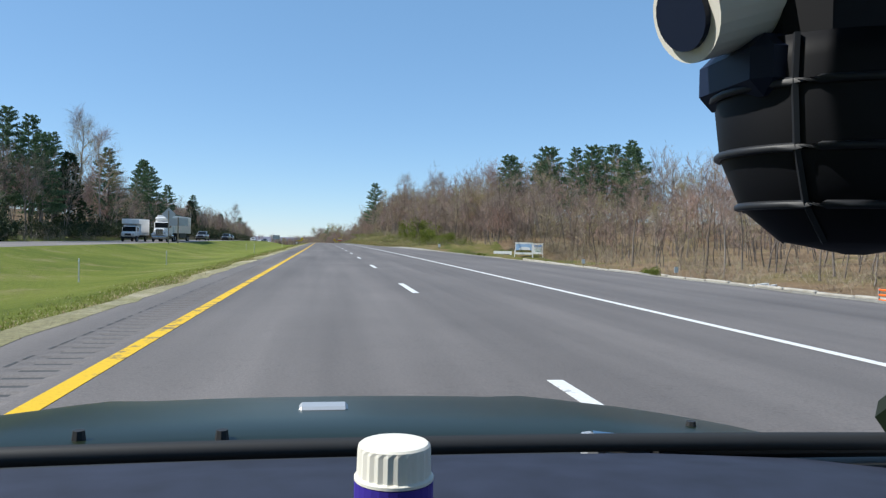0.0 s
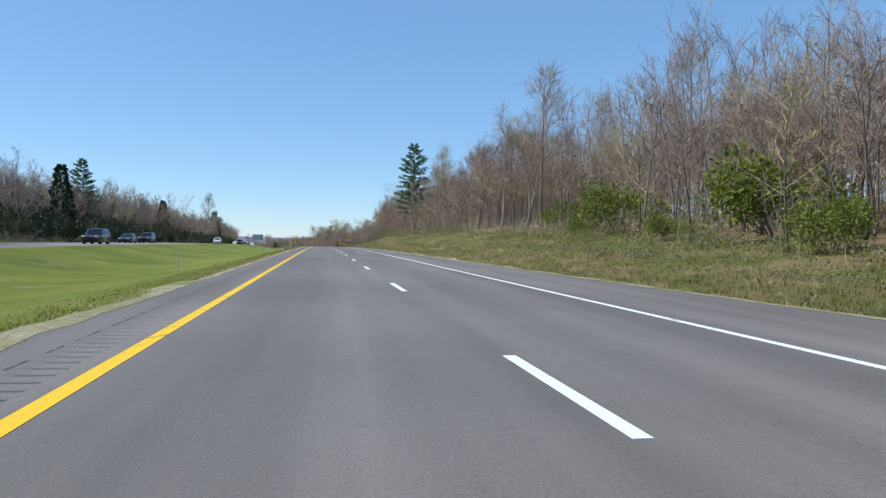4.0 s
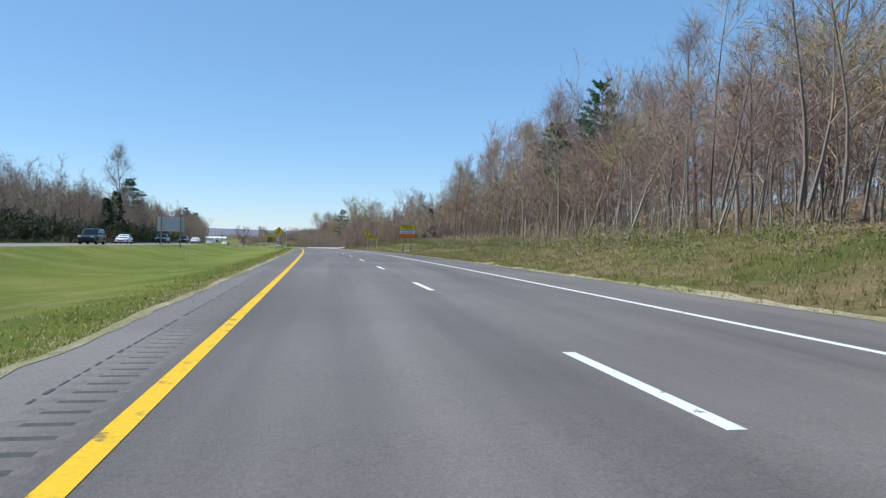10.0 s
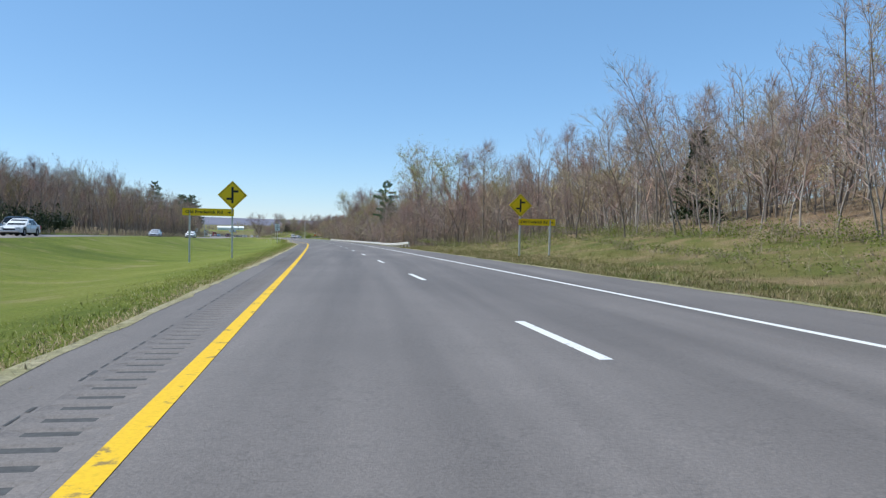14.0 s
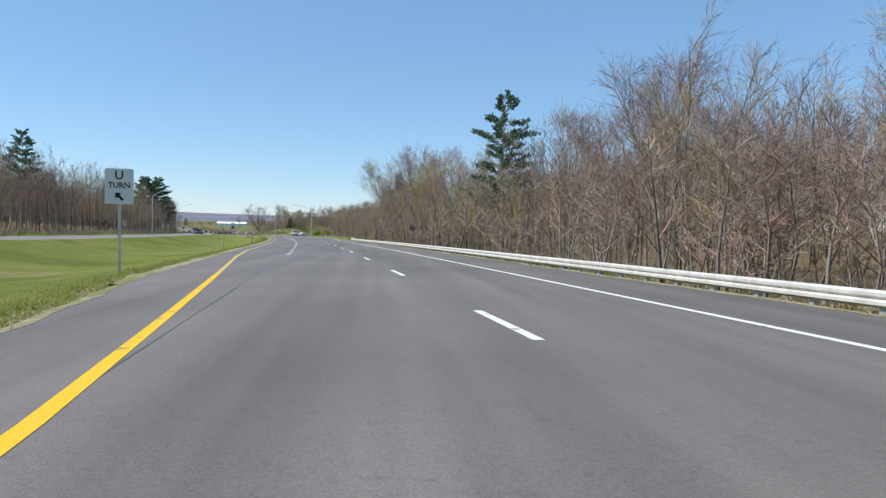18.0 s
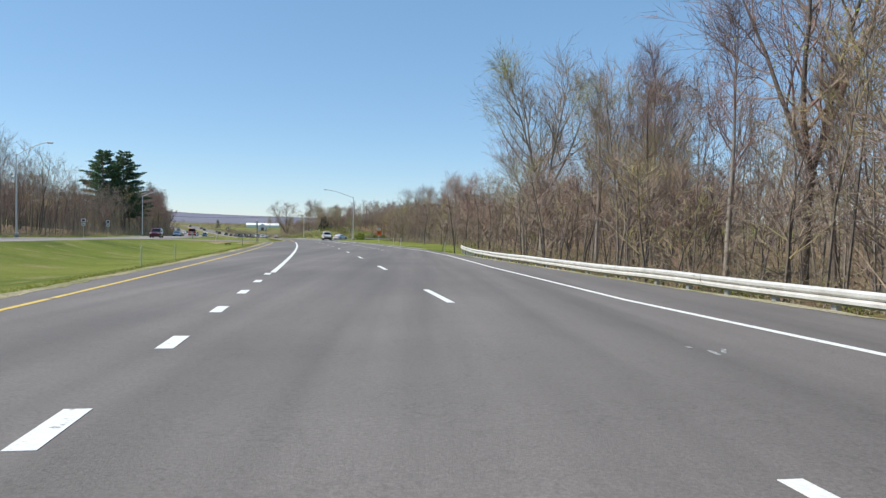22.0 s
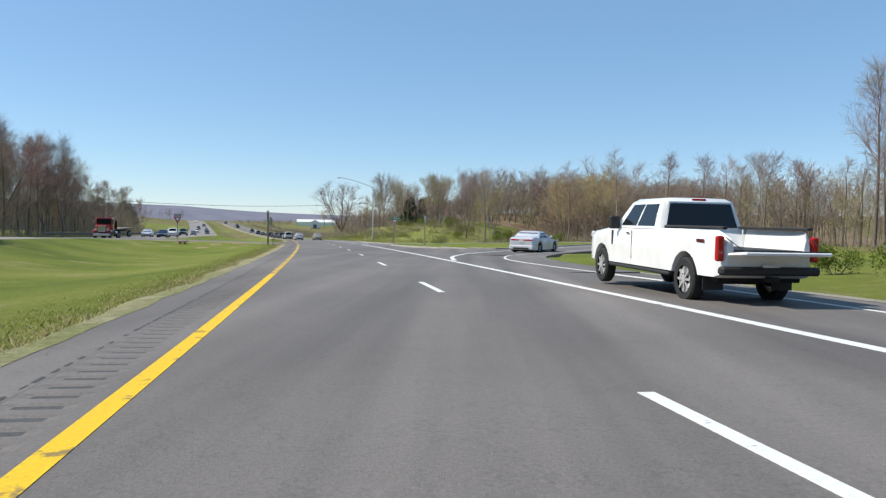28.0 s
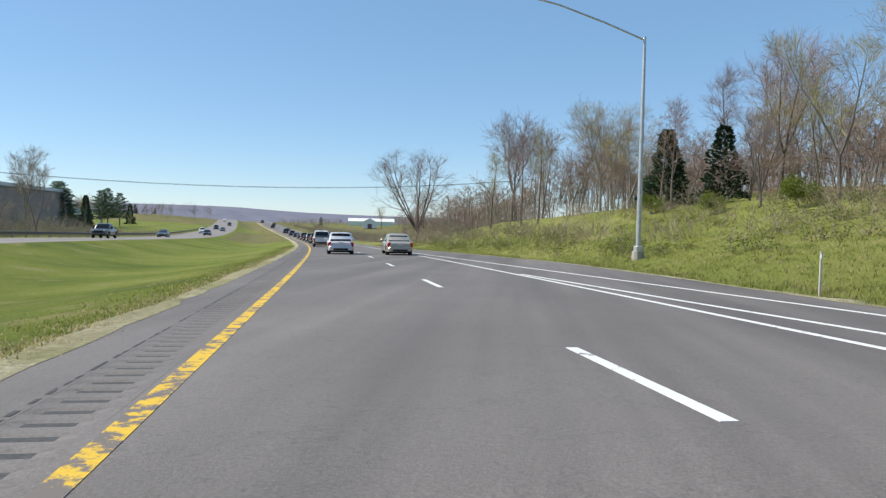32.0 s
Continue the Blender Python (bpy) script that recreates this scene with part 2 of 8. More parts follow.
LETTER_WHITE = material("white_print", grey(0.7), 0.5)

# ---------------------------------------------------------------- building tools


def mesh_from(name, verts, faces, smooth=False):
    me = bpy.data.meshes.new(name)
    me.from_pydata([tuple(v) for v in verts], [], faces)
    if smooth:
        me.polygons.foreach_set("use_smooth", [True] * len(me.polygons))
    me.update()
    return me


def link(name, me, mat, parent=None, label="", m=None):
    if mat is not None and not me.materials:
        me.materials.append(mat)
    ob = new(name, me)
    if parent is not None:
        ob.parent = parent
    if m is not None:
        ob.matrix_basis = m
    if label:
        ob["label"] = label
    return ob


def part(name, bm, mat, parent=None, label="", m=None, smooth=False):
    me = bpy.data.meshes.new(name)
    bm.normal_update()
    bm.to_mesh(me)
    bm.free()
    if smooth:
        me.polygons.foreach_set("use_smooth", [True] * len(me.polygons))
        if smooth != "all":
            me.set_sharp_from_angle(angle=radians(38))
    return link(name, me, mat, parent, label, m)


def empty(name, m, label, category, group="", kind=""):
    ob = new(name)
    ob.empty_display_size = 0.2
    ob.matrix_basis = m
    return tagged(ob, label, category, group, kind)


def box(bm, size, place=(0, 0, 0), bevel=0.0, turn_by=None):
    """A block about its centre, added to bm."""
    r = bmesh.ops.create_cube(bm, size=1.0)
    vs = r["verts"]
    bmesh.ops.scale(bm, vec=size, verts=vs)
    if bevel:
        es = list({e for v in vs for e in v.link_edges})
        out = bmesh.ops.bevel(bm, geom=es, offset=bevel, segments=1, affect="EDGES")
        vs = list({v for f in out["faces"] for v in f.verts} | {v for v in vs if v.is_valid})
    if turn_by is not None:
        bmesh.ops.transform(bm, matrix=turn_by, verts=vs)
    bmesh.ops.translate(bm, vec=place, verts=vs)
    return vs


def block(size, place=(0, 0, 0), bevel=0.0, turn_by=None):
    bm = bmesh.new()
    box(bm, size, place, bevel, turn_by)
    return bm


def rod(bm, a, b, ra, rb=None, sides=8):
    """A tapered round bar from a to b."""
    a, b = Vector(a), Vector(b)
    rb = ra if rb is None else rb
    m = Matrix.Translation((a + b) / 2) @ (b - a).to_track_quat("Z", "Y").to_matrix().to_4x4()
    bmesh.ops.create_cone(bm, cap_ends=True, segments=sides, radius1=ra, radius2=rb, depth=(b - a).length, matrix=m)


def rods(*bars, sides=8):
    bm = bmesh.new()
    for bar in bars:
        rod(bm, *bar, sides=sides)
    return bm


def plate(outline, thick, bevel=0.0):
    """An upright sheet in the xz plane, facing -y, with its back at y = thick."""
    bm = bmesh.new()
    n = len(outline)
    front = [bm.verts.new((x, 0, z)) for x, z in outline]
    rear = [bm.verts.new((x, thick, z)) for x, z in outline]
    bm.faces.new(front)
    bm.faces.new(rear[::-1])
    for i in range(n):
        bm.faces.new((front[i], rear[i], rear[(i + 1) % n], front[(i + 1) % n]))
    bmesh.ops.recalc_face_normals(bm, faces=bm.faces)
    return bm


def rounded(w, h, r, x=0.0, z=0.0, n=4):
    """Outline of a rounded rectangle about x, z."""
    pts = []
    for cx, cz, a in ((w / 2 - r, h / 2 - r, 0), (-w / 2 + r, h / 2 - r, 90), (-w / 2 + r, -h / 2 + r, 180), (w / 2 - r, -h / 2 + r, 270)):
        for i in range(n):
            q = radians(a + 90 * i / (n - 1))
            pts.append((x + cx + r * math.cos(q), z + cz + r * math.sin(q)))
    return pts


def lettering(name, text, height, mat, parent, place, width=None):
    """Raised letters in the xz plane, facing -y, about place."""
    cu = bpy.data.curves.new(name, "FONT")
    cu.body, cu.size, cu.extrude, cu.align_x, cu.align_y, cu.resolution_u = text, height * 1.38, 0.002, "CENTER", "CENTER", 2
    cu.offset = height * 0.022
    tmp = bpy.data.objects.new(name, cu)
    scene.collection.objects.link(tmp)
    me = bpy.data.meshes.new_from_object(tmp.evaluated_get(bpy.context.evaluated_depsgraph_get()))
    bpy.data.objects.remove(tmp)
    me.materials.clear()
    ob = link(name, me, mat, parent)
    k = 1.0
    if width:
        xs = [v.co.x for v in me.vertices]
        k = width / max(max(xs) - min(xs), 1e-4)
    me.transform(Matrix.Translation(place) @ Matrix.Rotation(radians(90), 4, "X") @ Matrix.Diagonal((k, 1, 1, 1)))
    return ob


def stations(s0, s1, step):
    n = max(1, int(math.ceil((s1 - s0) / step)))
    return [s0 + (s1 - s0) * i / n for i in range(n + 1)]


def along(points, s):
    """Value at s of a list of (s, value)."""
    return float(np.interp(s, [p[0] for p in points], [p[1] for p in points]))


def strip(name, s0, s1, left, right, z, mat, parent=None, thick=0.0, step=6.0, label="", across=1, rise=None):
    """A band of the plan between the offsets left and right (numbers or lists of (s, d)); with thick, its edges go down."""
    ss = stations(s0, s1, step)
    for pts in (left, right):
        if not isinstance(pts, (int, float)):
            ss += [p[0] for p in pts if s0 < p[0] < s1]
    ss = sorted(set(ss))
    verts, faces = [], []
    for s in ss:
        a = left if isinstance(left, (int, float)) else along(left, s)
        b = right if isinstance(right, (int, float)) else along(right, s)
        row = []
        if thick:
            row.append(at(s, a, z - thick))
        for i in range(across + 1):
            d = a + (b - a) * i / across
            row.append(at(s, d, z + (rise(s, d) if rise else 0.0)))
        if thick:
            row.append(at(s, b, z - thick))
        verts += row
    n = across + 1 + (2 if thick else 0)
    for i in range(len(ss) - 1):
        for j in range(n - 1):
            k = i * n + j
            faces.append((k, k + 1, k + n + 1, k + n))
    if thick:
        for i in (0, len(ss) - 1):
            faces.append(tuple(i * n + j for j in (range(n) if i else range(n - 1, -1, -1))))
    return link(name, mesh_from(name, verts, faces), mat, parent, label)


def sheet(name, outline, z, mat, parent=None, thick=0.15, label="", bevel=0.0):
    """A flat slab over an outline of (s, d)."""
    bm = bmesh.new()
    zs = z if isinstance(z, (list, tuple)) else [z] * len(outline)
    vs = [bm.verts.new(at(s, d, zz)) for (s, d), zz in zip(outline, zs)]
    f = bm.faces.new(vs)
    if f.normal.z < 0:
        f.normal_flip()
    r = bmesh.ops.extrude_face_region(bm, geom=[f])
    low = [v for v in r["geom"] if isinstance(v, bmesh.types.BMVert)]
    bmesh.ops.translate(bm, vec=(0, 0, -thick), verts=low)
    bmesh.ops.recalc_face_normals(bm, faces=bm.faces)
    bmesh.ops.triangulate(bm, faces=[g for g in bm.faces if len(g.verts) > 4])
    return part(name, bm, mat, parent, label)

# ---------------------------------------------------------------- the lie of the land
# Edges of the pavement on either side, and of the far carriageway.
LEFT_EDGE = [(-120, -4.95), (470, -4.95), (489, -5.75), (500, -6.6), (528, -7.2), (690, -7.6), (700, -8.2), (714, -5.2), (722, -4.95), (1400, -4.95)]
RIGHT_EDGE = [(-120, 9.0), (20, 9.2), (60, 9.0), (98, 7.6), (130, 6.8), (200, 6.0), (600, 6.05), (632, 7.0), (655, 8.0), (760, 8.0), (775, 8.0),
              (800, 7.6), (836, 7.6), (845, 7.2), (862, 7.4), (870, 8.2), (885, 9.2), (905, 8.4), (930, 6.6), (950, 5.9), (1400, 5.9)]
OPP_NEAR = [(-120, -22.5), (300, -22.5), (520, -23.5), (720, -24.0), (900, -22.5), (980, -21.3), (1080, -21.8), (1300, -16.5), (1500, -15.5)]
OPP_FAR = [(p, d - 11.6) for p, d in OPP_NEAR]
OPP_RISE = [(-120, 0.05), (82, 0.05), (114, 0.02), (133, 0.2), (235, 0.2), (360, 0.38), (400, 0.44), (434, 0.68), (464, 0.74), (500, 0.5), (547, 0.26), (594, 0.3), (679, 0.32), (705, 0.18), (740, 0.3), (808, 0.4),
            (849, 0.12), (880, 0.18), (902, 0.42), (927, 0.54), (1200, 0.7), (1500, 1.0)]
# Height of the ground to the right: at the toe, 6 m and 14 m and 40 m beyond the pavement.
RIGHT_BANK = [(-120, -0.15, -1.3, -1.5, 0.5), (70, -0.15, -1.3, -1.5, 1.0), (94, -0.15, -0.9, -1.7, 0.5), (105, -0.1, 0.2, 0.8, 3.0), (150, 0.2, 1.2, 2.6, 5.5), (190, 0.3, 2.0, 3.2, 5.0),
              (255, 0.3, 2.5, 3.2, 4.6), (300, 0.2, 1.0, 1.9, 6.0), (350, -0.2, -0.1, 1.3, 6.0), (400, -0.12, 0.0, 1.4, 6.5), (425, 0.0, 0.1, 1.6, 6.5), (450, 0.0, 0.2, 1.2, 4.0),
              (475, -0.45, -0.9, -1.2, 0.0), (630, -0.45, -0.9, -1.2, 0.0), (670, -0.05, 0.0, 0.1, 0.8), (750, -0.05, 0.1, 0.2, 0.6),
              (800, -0.02, 0.02, 0.1, 0.5), (840, -0.02, 0.02, 0.1, 0.6), (856, 0.0, 0.8, 2.6, 6.0), (885, 0.0, 1.2, 4.0, 7.5), (930, 0.0, 1.0, 3.2, 5.5),
              (980, 0.0, 0.3, 0.8, 2.0), (1050, 0.0, -0.3, -0.8, -1.0), (1300, 0.0, -0.6, -1.5, -2.4), (1500, 0.0, -0.6, -1.5, -2.4)]
BANK_S = [b[0] for b in RIGHT_BANK]


def knoll(s, d, s0, d0, rs, rd, h):
    q = ((s - s0) / rs) ** 2 + ((d - d0) / rd) ** 2
    return h * math.exp(-q)


def rise(s, d):
    """Height of the ground above the road's own level at s."""
    le, re = along(LEFT_EDGE, s), along(RIGHT_EDGE, s)
    if d >= re:
        u = d - re
        q = s
        if 770 < s < 1010 and d > 8:
            # the hill stands back behind the side road, which runs off slantwise
            back_by = 0.85 * min(d - 8, 55)
            q = max(s - back_by * min(1.0, (1010 - s) / 60), min(s, 838))
        a, b, c, e = (float(np.interp(q, BANK_S, [k[i] for k in RIGHT_BANK])) for i in (1, 2, 3, 4))
        z = float(np.interp(u, (0, 1.2, 6, 14, 40, 400), (-0.06, a - 0.02, b, c, e, e + 6)))
        if 770 < s < 832 and 8 < d < along([(764, 7.1), (772, 7.6), (780, 8.6), (785, 12), (788.5, 15), (794, 19.5), (803, 27), (812, 34), (828, 46), (834, 50)], s):
            # the bed under the slip road and the island
            z -= 0.3
        return z + (0.25 * noise.noise((s * 0.12, d * 0.12, 0)) * min(1, u / 4))
    if d > le:
        return -0.35
    near, far, up = along(OPP_NEAR, s), along(OPP_FAR, s), along(OPP_RISE, s)
    if d > near:
        u = (le - d) / (le - near)
        dip = 1.05 * math.sin(math.pi * u) ** 1.3
        for a, b in ((695, 717), (820, 837)):
            # the ditch is filled where the road crosses the median
            dip *= min(1.0, max(0.0, max(a - s, s - b) / 14))
        return -0.06 + up * u - dip + 0.05 * noise.noise((s * 0.2, d * 0.2, 3))
    if d > far:
        return up - (0.07 if min(near - d, d - far) < 2.2 else 0.35)
    u = far - d
    hill = along([(-120, 7), (200, 7), (420, 5), (560, 3.5), (760, 3.0), (860, -0.5), (1100, 1.5), (1500, 3)], s)
    return up + float(np.interp(u, (0, 3, 14, 40, 400), (-0.06, 0.0, 0.35 * hill, hill, hill + 4))) + 0.3 * noise.noise((s * 0.1, d * 0.1, 7)) * min(1, u / 5)


def ground_at(s, d):
    return at(s, d, rise(s, d))


def build_ground():
    ds = [-420, -250, -160, -110, -85, -70, -60, -52, -46, -41, -37, -34.5, -33, -31, -29, -27, -25.2, -23.8, -22.4, -21, -19.5, -18, -16.5, -15, -13.5, -12, -10.5, -9,
          -8, -7, -6, -5.2, -4.6, -2, 2, 4.5, 5.6, 6.2, 6.8, 7.4, 8.2, 9, 9.8, 10.6, 11.6, 12.8, 14, 16, 18.5, 21, 24, 28, 33, 38, 44, 52, 62, 76, 95, 130, 190, 280, 420]
    ss = [-400, -250, -150] + stations(-100, 960, 5) + stations(970, 1500, 15) + stations(1530, 2780, 60)
    verts, faces = [], []
    for s in ss:
        for d in ds:
            verts.append(at(s, d, rise(s, d)))
    n = len(ds)
    for i in range(len(ss) - 1):
        for j in range(n - 1):
            k = i * n + j
            faces.append((k, k + 1, k + n + 1, k + n))
    me = mesh_from("ground", verts, faces, True)
    me.materials.append(GRASS)
    me.materials.append(BANK)
    me.materials.append(LEAF_LITTER)
    me.materials.append(LUSH_BANK)
    idx = []
    for i in range(len(ss) - 1):
        for j in range(n - 1):
            s, d = (ss[i] + ss[i + 1]) / 2, (ds[j] + ds[j + 1]) / 2
            woods = WOODS_FROM_RIGHT(s)
            if s > 1010 or abs(d) > 150:
                idx.append(1 if noise.noise((s * 0.006, d * 0.01, 5)) > -0.1 else 0)
            elif d > woods + (14 if 800 < s < 960 else 0):
                idx.append(2)
            elif d < -41 and s < 800:
                idx.append(2)
            elif d > 0:
                idx.append(1 if s < 640 else 3 if s > 840 else 0)
            else:
                idx.append(0)
    me.polygons.foreach_set("material_index", idx)
    return tagged(link("ground", me, None), "spring grass and leaf litter on rolling roadside ground", "ground", kind="structure")


def WOODS_FROM_RIGHT(s):
    return along([(-120, 24), (60, 25), (85, 28), (97, 29), (108, 18), (160, 15.5), (250, 15), (300, 14.5), (350, 19), (420, 22), (455, 15), (475, 10.5), (630, 11.5), (645, 14.5), (670, 17.5),
                  (750, 18.5), (768, 42), (835, 50), (862, 26), (880, 20), (900, 17), (940, 14), (1000, 12), (1400, 14)], s)


build_ground()
# far plain that carries the sheet out to the horizon
far = at(900)
bm = bmesh.new()
bmesh.ops.create_grid(bm, x_segments=30, y_segments=30, size=4600, matrix=Matrix.Translation((0, 900, -34)))
tagged(part("ground_far", bm, BANK), "hazy fields out to the horizon", "ground", kind="structure")

# ---------------------------------------------------------------- pavement
LANE_EDGE = [(p, max(v, -3.74) if p < 471 or p > 713 else v) for p, v in LEFT_EDGE if p not in (470, 714)] + [(466, -3.74), (470, -4.95), (714, -5.2), (718, -3.74)]
LANE_EDGE.sort()
road = tagged(strip("road", -400, 2700, LANE_EDGE, RIGHT_EDGE, 0.0, ASPHALT, thick=0.3, step=8), "grey asphalt carriageway with worn lanes", "road", kind="structure")
tagged(strip("road_opposite", -400, 2700, OPP_NEAR, OPP_FAR, 0.0, ASPHALT_OLD, thick=0.6, step=8, rise=lambda s, d: along(OPP_RISE, s)),
       "pale asphalt carriageway for oncoming traffic", "road", kind="structure")


def far_verge(s, d):
    """Grass shoulder from the far carriageway's edge down to the ground."""
    e = along(OPP_NEAR, s)
    u = min(1.0, max(0.0, (d - e) / 1.6))
    return (along(OPP_RISE, s) - 0.008) * (1 - u) + (rise(s, d) - 0.03) * u


tagged(strip("verge_far", -150, 1500, OPP_NEAR, [(s, d + 1.7) for s, d in OPP_NEAR], 0.0, GRASS, step=8, across=3, rise=far_verge), "mown grass along the far carriageway", "verge", kind="structure")
for k, (s0, s1, b0, b1) in enumerate(((697, 714, 694, 719), (823, 834, 818, 839))):
    # crossings of the median
    rows = [(-4.6, s0 - 2, s1 + 3, -0.036), (-7.5, s0, s1 + 1, 0.02), (-10, s0 + 0.5, s1, 0.03), (-14, s0 + 0.5, s1, 0.03), (-19, s0, s1 + 0.5, 0.02), (along(OPP_NEAR, s0) - 0.6, b0, b1 + 2, 0.006)]
    verts, faces = [], []
    for d, a, b, z in rows:
        h = z - (0.05 if d < -5 else 0.0) + (along(OPP_RISE, a) * min(1.0, max(0.0, (-5 - d) / (-5 - along(OPP_NEAR, a)))))
        verts += [at(a - 1.6, d, h - 0.22), at(a, d, h + 0.012), at((a + b) / 2, d, h + 0.03), at(b, d, h + 0.012), at(b + 1.6, d, h - 0.22)]
    for i in range(len(rows) - 1):
        for j in range(4):
            q = i * 5 + j
            faces.append((q, q + 1, q + 6, q + 5))
    me = mesh_from("crossing", verts, faces)
    me.materials.append(ASPHALT)
    me.materials.append(EARTH)
    me.polygons.foreach_set("material_index", [1 if i % 4 in (0, 3) and i > 3 else 0 for i in range(len(faces))])
    tagged(link("road_crossing_%d" % (k + 1), me, None), "asphalt crossing through the grass median", "road", kind="structure")



def rumble(name, s0, s1):
    """Shoulder band with grooves milled across it, and the plain shoulder beside it."""
    verts, faces, deep, dabs = [], [], [], []
    s, n = s0, 0
    while s < s1:
        for a, z in ((0.0, 0.0), (0.11, 0.0), (0.14, -0.013), (0.25, -0.013), (0.285, 0.0)):
            verts += [at(s + a, -4.3, 0.0), at(s + a, -4.2, z), at(s + a, -3.9, z), at(s + a, -3.8, 0.0)]
            if n:
                for j in range(3):
                    faces.append((n - 4 + j, n - 3 + j, n + 1 + j, n + j))
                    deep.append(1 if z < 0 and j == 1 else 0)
            n += 4
        if random.random() < 0.85:
            # a dab of tar where the old joint meets the groove
            w = random.uniform(0.008, 0.02)
            q = s + random.uniform(0.0, 0.12)
            dabs += [at(q, -4.35 - w, 0.003), at(q, -4.35 + w, 0.003), at(q + random.uniform(0.12, 0.26), -4.35 + w, 0.003), at(q + random.uniform(0.12, 0.26), -4.35 - w, 0.003)]
        s += 0.305
    tagged(link("tar_dabs", mesh_from("tar_dabs", dabs, [(k, k + 1, k + 2, k + 3) for k in range(0, len(dabs), 4)]), GROOVE_SHADE_TAR), "dark dabs of tar along the old shoulder joint", "tar joint", kind="stuff")
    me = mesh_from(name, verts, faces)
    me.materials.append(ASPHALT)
    me.materials.append(GROOVE_SHADE_TAR)
    # the groove floors get the darker grey that deepens their shade
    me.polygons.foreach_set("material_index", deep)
    tagged(link(name, me, None), "grooved rumble strip milled into the asphalt shoulder", "road shoulder", kind="structure")
    tagged(strip("shoulder_inner", s0, s1, -3.8, -3.74, 0.0, ASPHALT, thick=0.0, step=8), "narrow asphalt beside the yellow line", "road shoulder", kind="structure")
    tagged(strip("shoulder", s0, s1, -4.95, -4.3, 0.0, ASPHALT, thick=0.3, step=8), "worn asphalt shoulder edge", "road shoulder", kind="structure")


rumble("rumble_strip_1", -20, 466)
rumble("rumble_strip_2", 718, 822)
rumble("rumble_strip_3", 836, 930)
for a, b in ((463, 476), (708, 720)):
    tagged(strip("shoulder_end", a, b, LEFT_EDGE, -3.7, -0.012, ASPHALT, thick=0.3, step=2), "asphalt shoulder where the turning lane begins", "road shoulder", kind="structure")
for i, (a, b) in enumerate(((-400, -20), (822, 836), (930, 2700))):
    tagged(strip("shoulder_%d" % (i + 1), a, b, -4.95, -3.74, -0.002, ASPHALT, thick=0.3, step=8), "asphalt shoulder", "road shoulder", kind="structure")

# ---------------------------------------------------------------- markings
markings = empty("road_markings", Matrix.Identity(4), "white and yellow lines painted on the asphalt", "road markings", kind="structure")
LW = 0.12


def line(name, s0, s1, d, mat, w=0.15, z=0.004, step=6.0):
    """A painted line along the offset d (a number or a list of (s, d))."""
    a = d - w / 2 if isinstance(d, (int, float)) else [(s, v - w / 2) for s, v in d]
    b = d + w / 2 if isinstance(d, (int, float)) else [(s, v + w / 2) for s, v in d]
    return strip(name, s0, s1, a, b, z, mat, markings, thick=0.006, step=step)


YELLOW = [(465, -3.61), (476, -3.68), (484.5, -3.95), (490, -4.28), (499, -4.85), (515, -5.9), (527, -6.4), (690, -6.75), (697, -6.95)]
line("yellow_line", -150, 108, -3.61, YELLOW_FLAKED, 0.16)
line("yellow_line", 108, 465, -3.61, YELLOW_LINE, 0.16)
line("yellow_line", 465, 500, YELLOW, YELLOW_LINE, 0.14, step=3)
line("yellow_line", 500, 697, YELLOW, YELLOW_PALE, 0.115, step=3)
line("yellow_line", 711, 762, -3.61, YELLOW_LINE, 0.16)
line("yellow_line", 762, 823, -3.61, YELLOW_WORN, 0.16)
line("yellow_line", 836, 905, -3.61, YELLOW_WORN, 0.16)
line("yellow_line", 905, 1500, -3.61, YELLOW_LINE, 0.15)
k = -10
while k * 12.19 < 1300:
    line("lane_dash", k * 12.19, k * 12.19 + 3.05, 0.0, WHITE_LINE, 0.13, step=3.05)
    k += 1
line("edge_line", -150, 598, 3.43, WHITE_LINE, 0.13)
line("edge_line", 598, 760, [(598, 3.43), (612, 4.3), (630, 5.9), (642, 6.55), (760, 6.6)], WHITE_LINE, 0.12, step=3)
s = 644.6
while s < 690:
    line("exit_dash", s, s + 0.95, 3.43, WHITE_LINE, 0.2, step=2)
    s += 3.66
line("exit_line", 691, 824, 3.43, WHITE_LINE, 0.22)
line("edge_line", 832.3, 1500, 3.43, WHITE_LINE, 0.13)
s = 518.44
while s < 606:
    line("turn_dash", s, s + 0.9, -3.66, WHITE_LINE, 0.17, step=2)
    s += 3.36
line("turn_line", 607, 701, -3.56, WHITE_LINE, 0.16)

# dead grass and grit along the edges of the pavement
def verge(name, s0, s1, edge, out, sign, mat, z=0.0):
    """A ragged band of dead grass from the pavement's edge outwards."""
    verts, faces = [], []
    ss = stations(s0, s1, 0.7)
    for i, s in enumerate(ss):
        e = along(edge, s)
        w = out * (0.75 + 0.7 * noise.noise((s * 0.23, sign * 3.0, 1.0)) + 0.4 * noise.noise((s * 0.9, sign * 5.0, 2.0)))
        w = max(0.12, w)
        a, b = e - sign * (0.10 + 0.12 * noise.noise((s * 0.8, 9.0, sign)) + 0.1 * noise.noise((s * 2.6, 4.0, sign))), e + sign * w
        verts += [at(s, a, 0.006 if sign > 0 else 0.004), at(s, (a + b) / 2, max(0.002, rise(s, (a + b) / 2) + 0.01)), at(s, b, rise(s, b) - 0.01)]
        if i:
            k = 3 * i
            for j in (0, 1):
                f = (k - 3 + j, k - 2 + j, k + 1 + j, k + j)
                faces.append(f if sign > 0 else f[::-1])
    tagged(link(name, mesh_from(name, verts, faces), mat), "dead straw-coloured grass along the pavement edge", "verge", kind="structure")


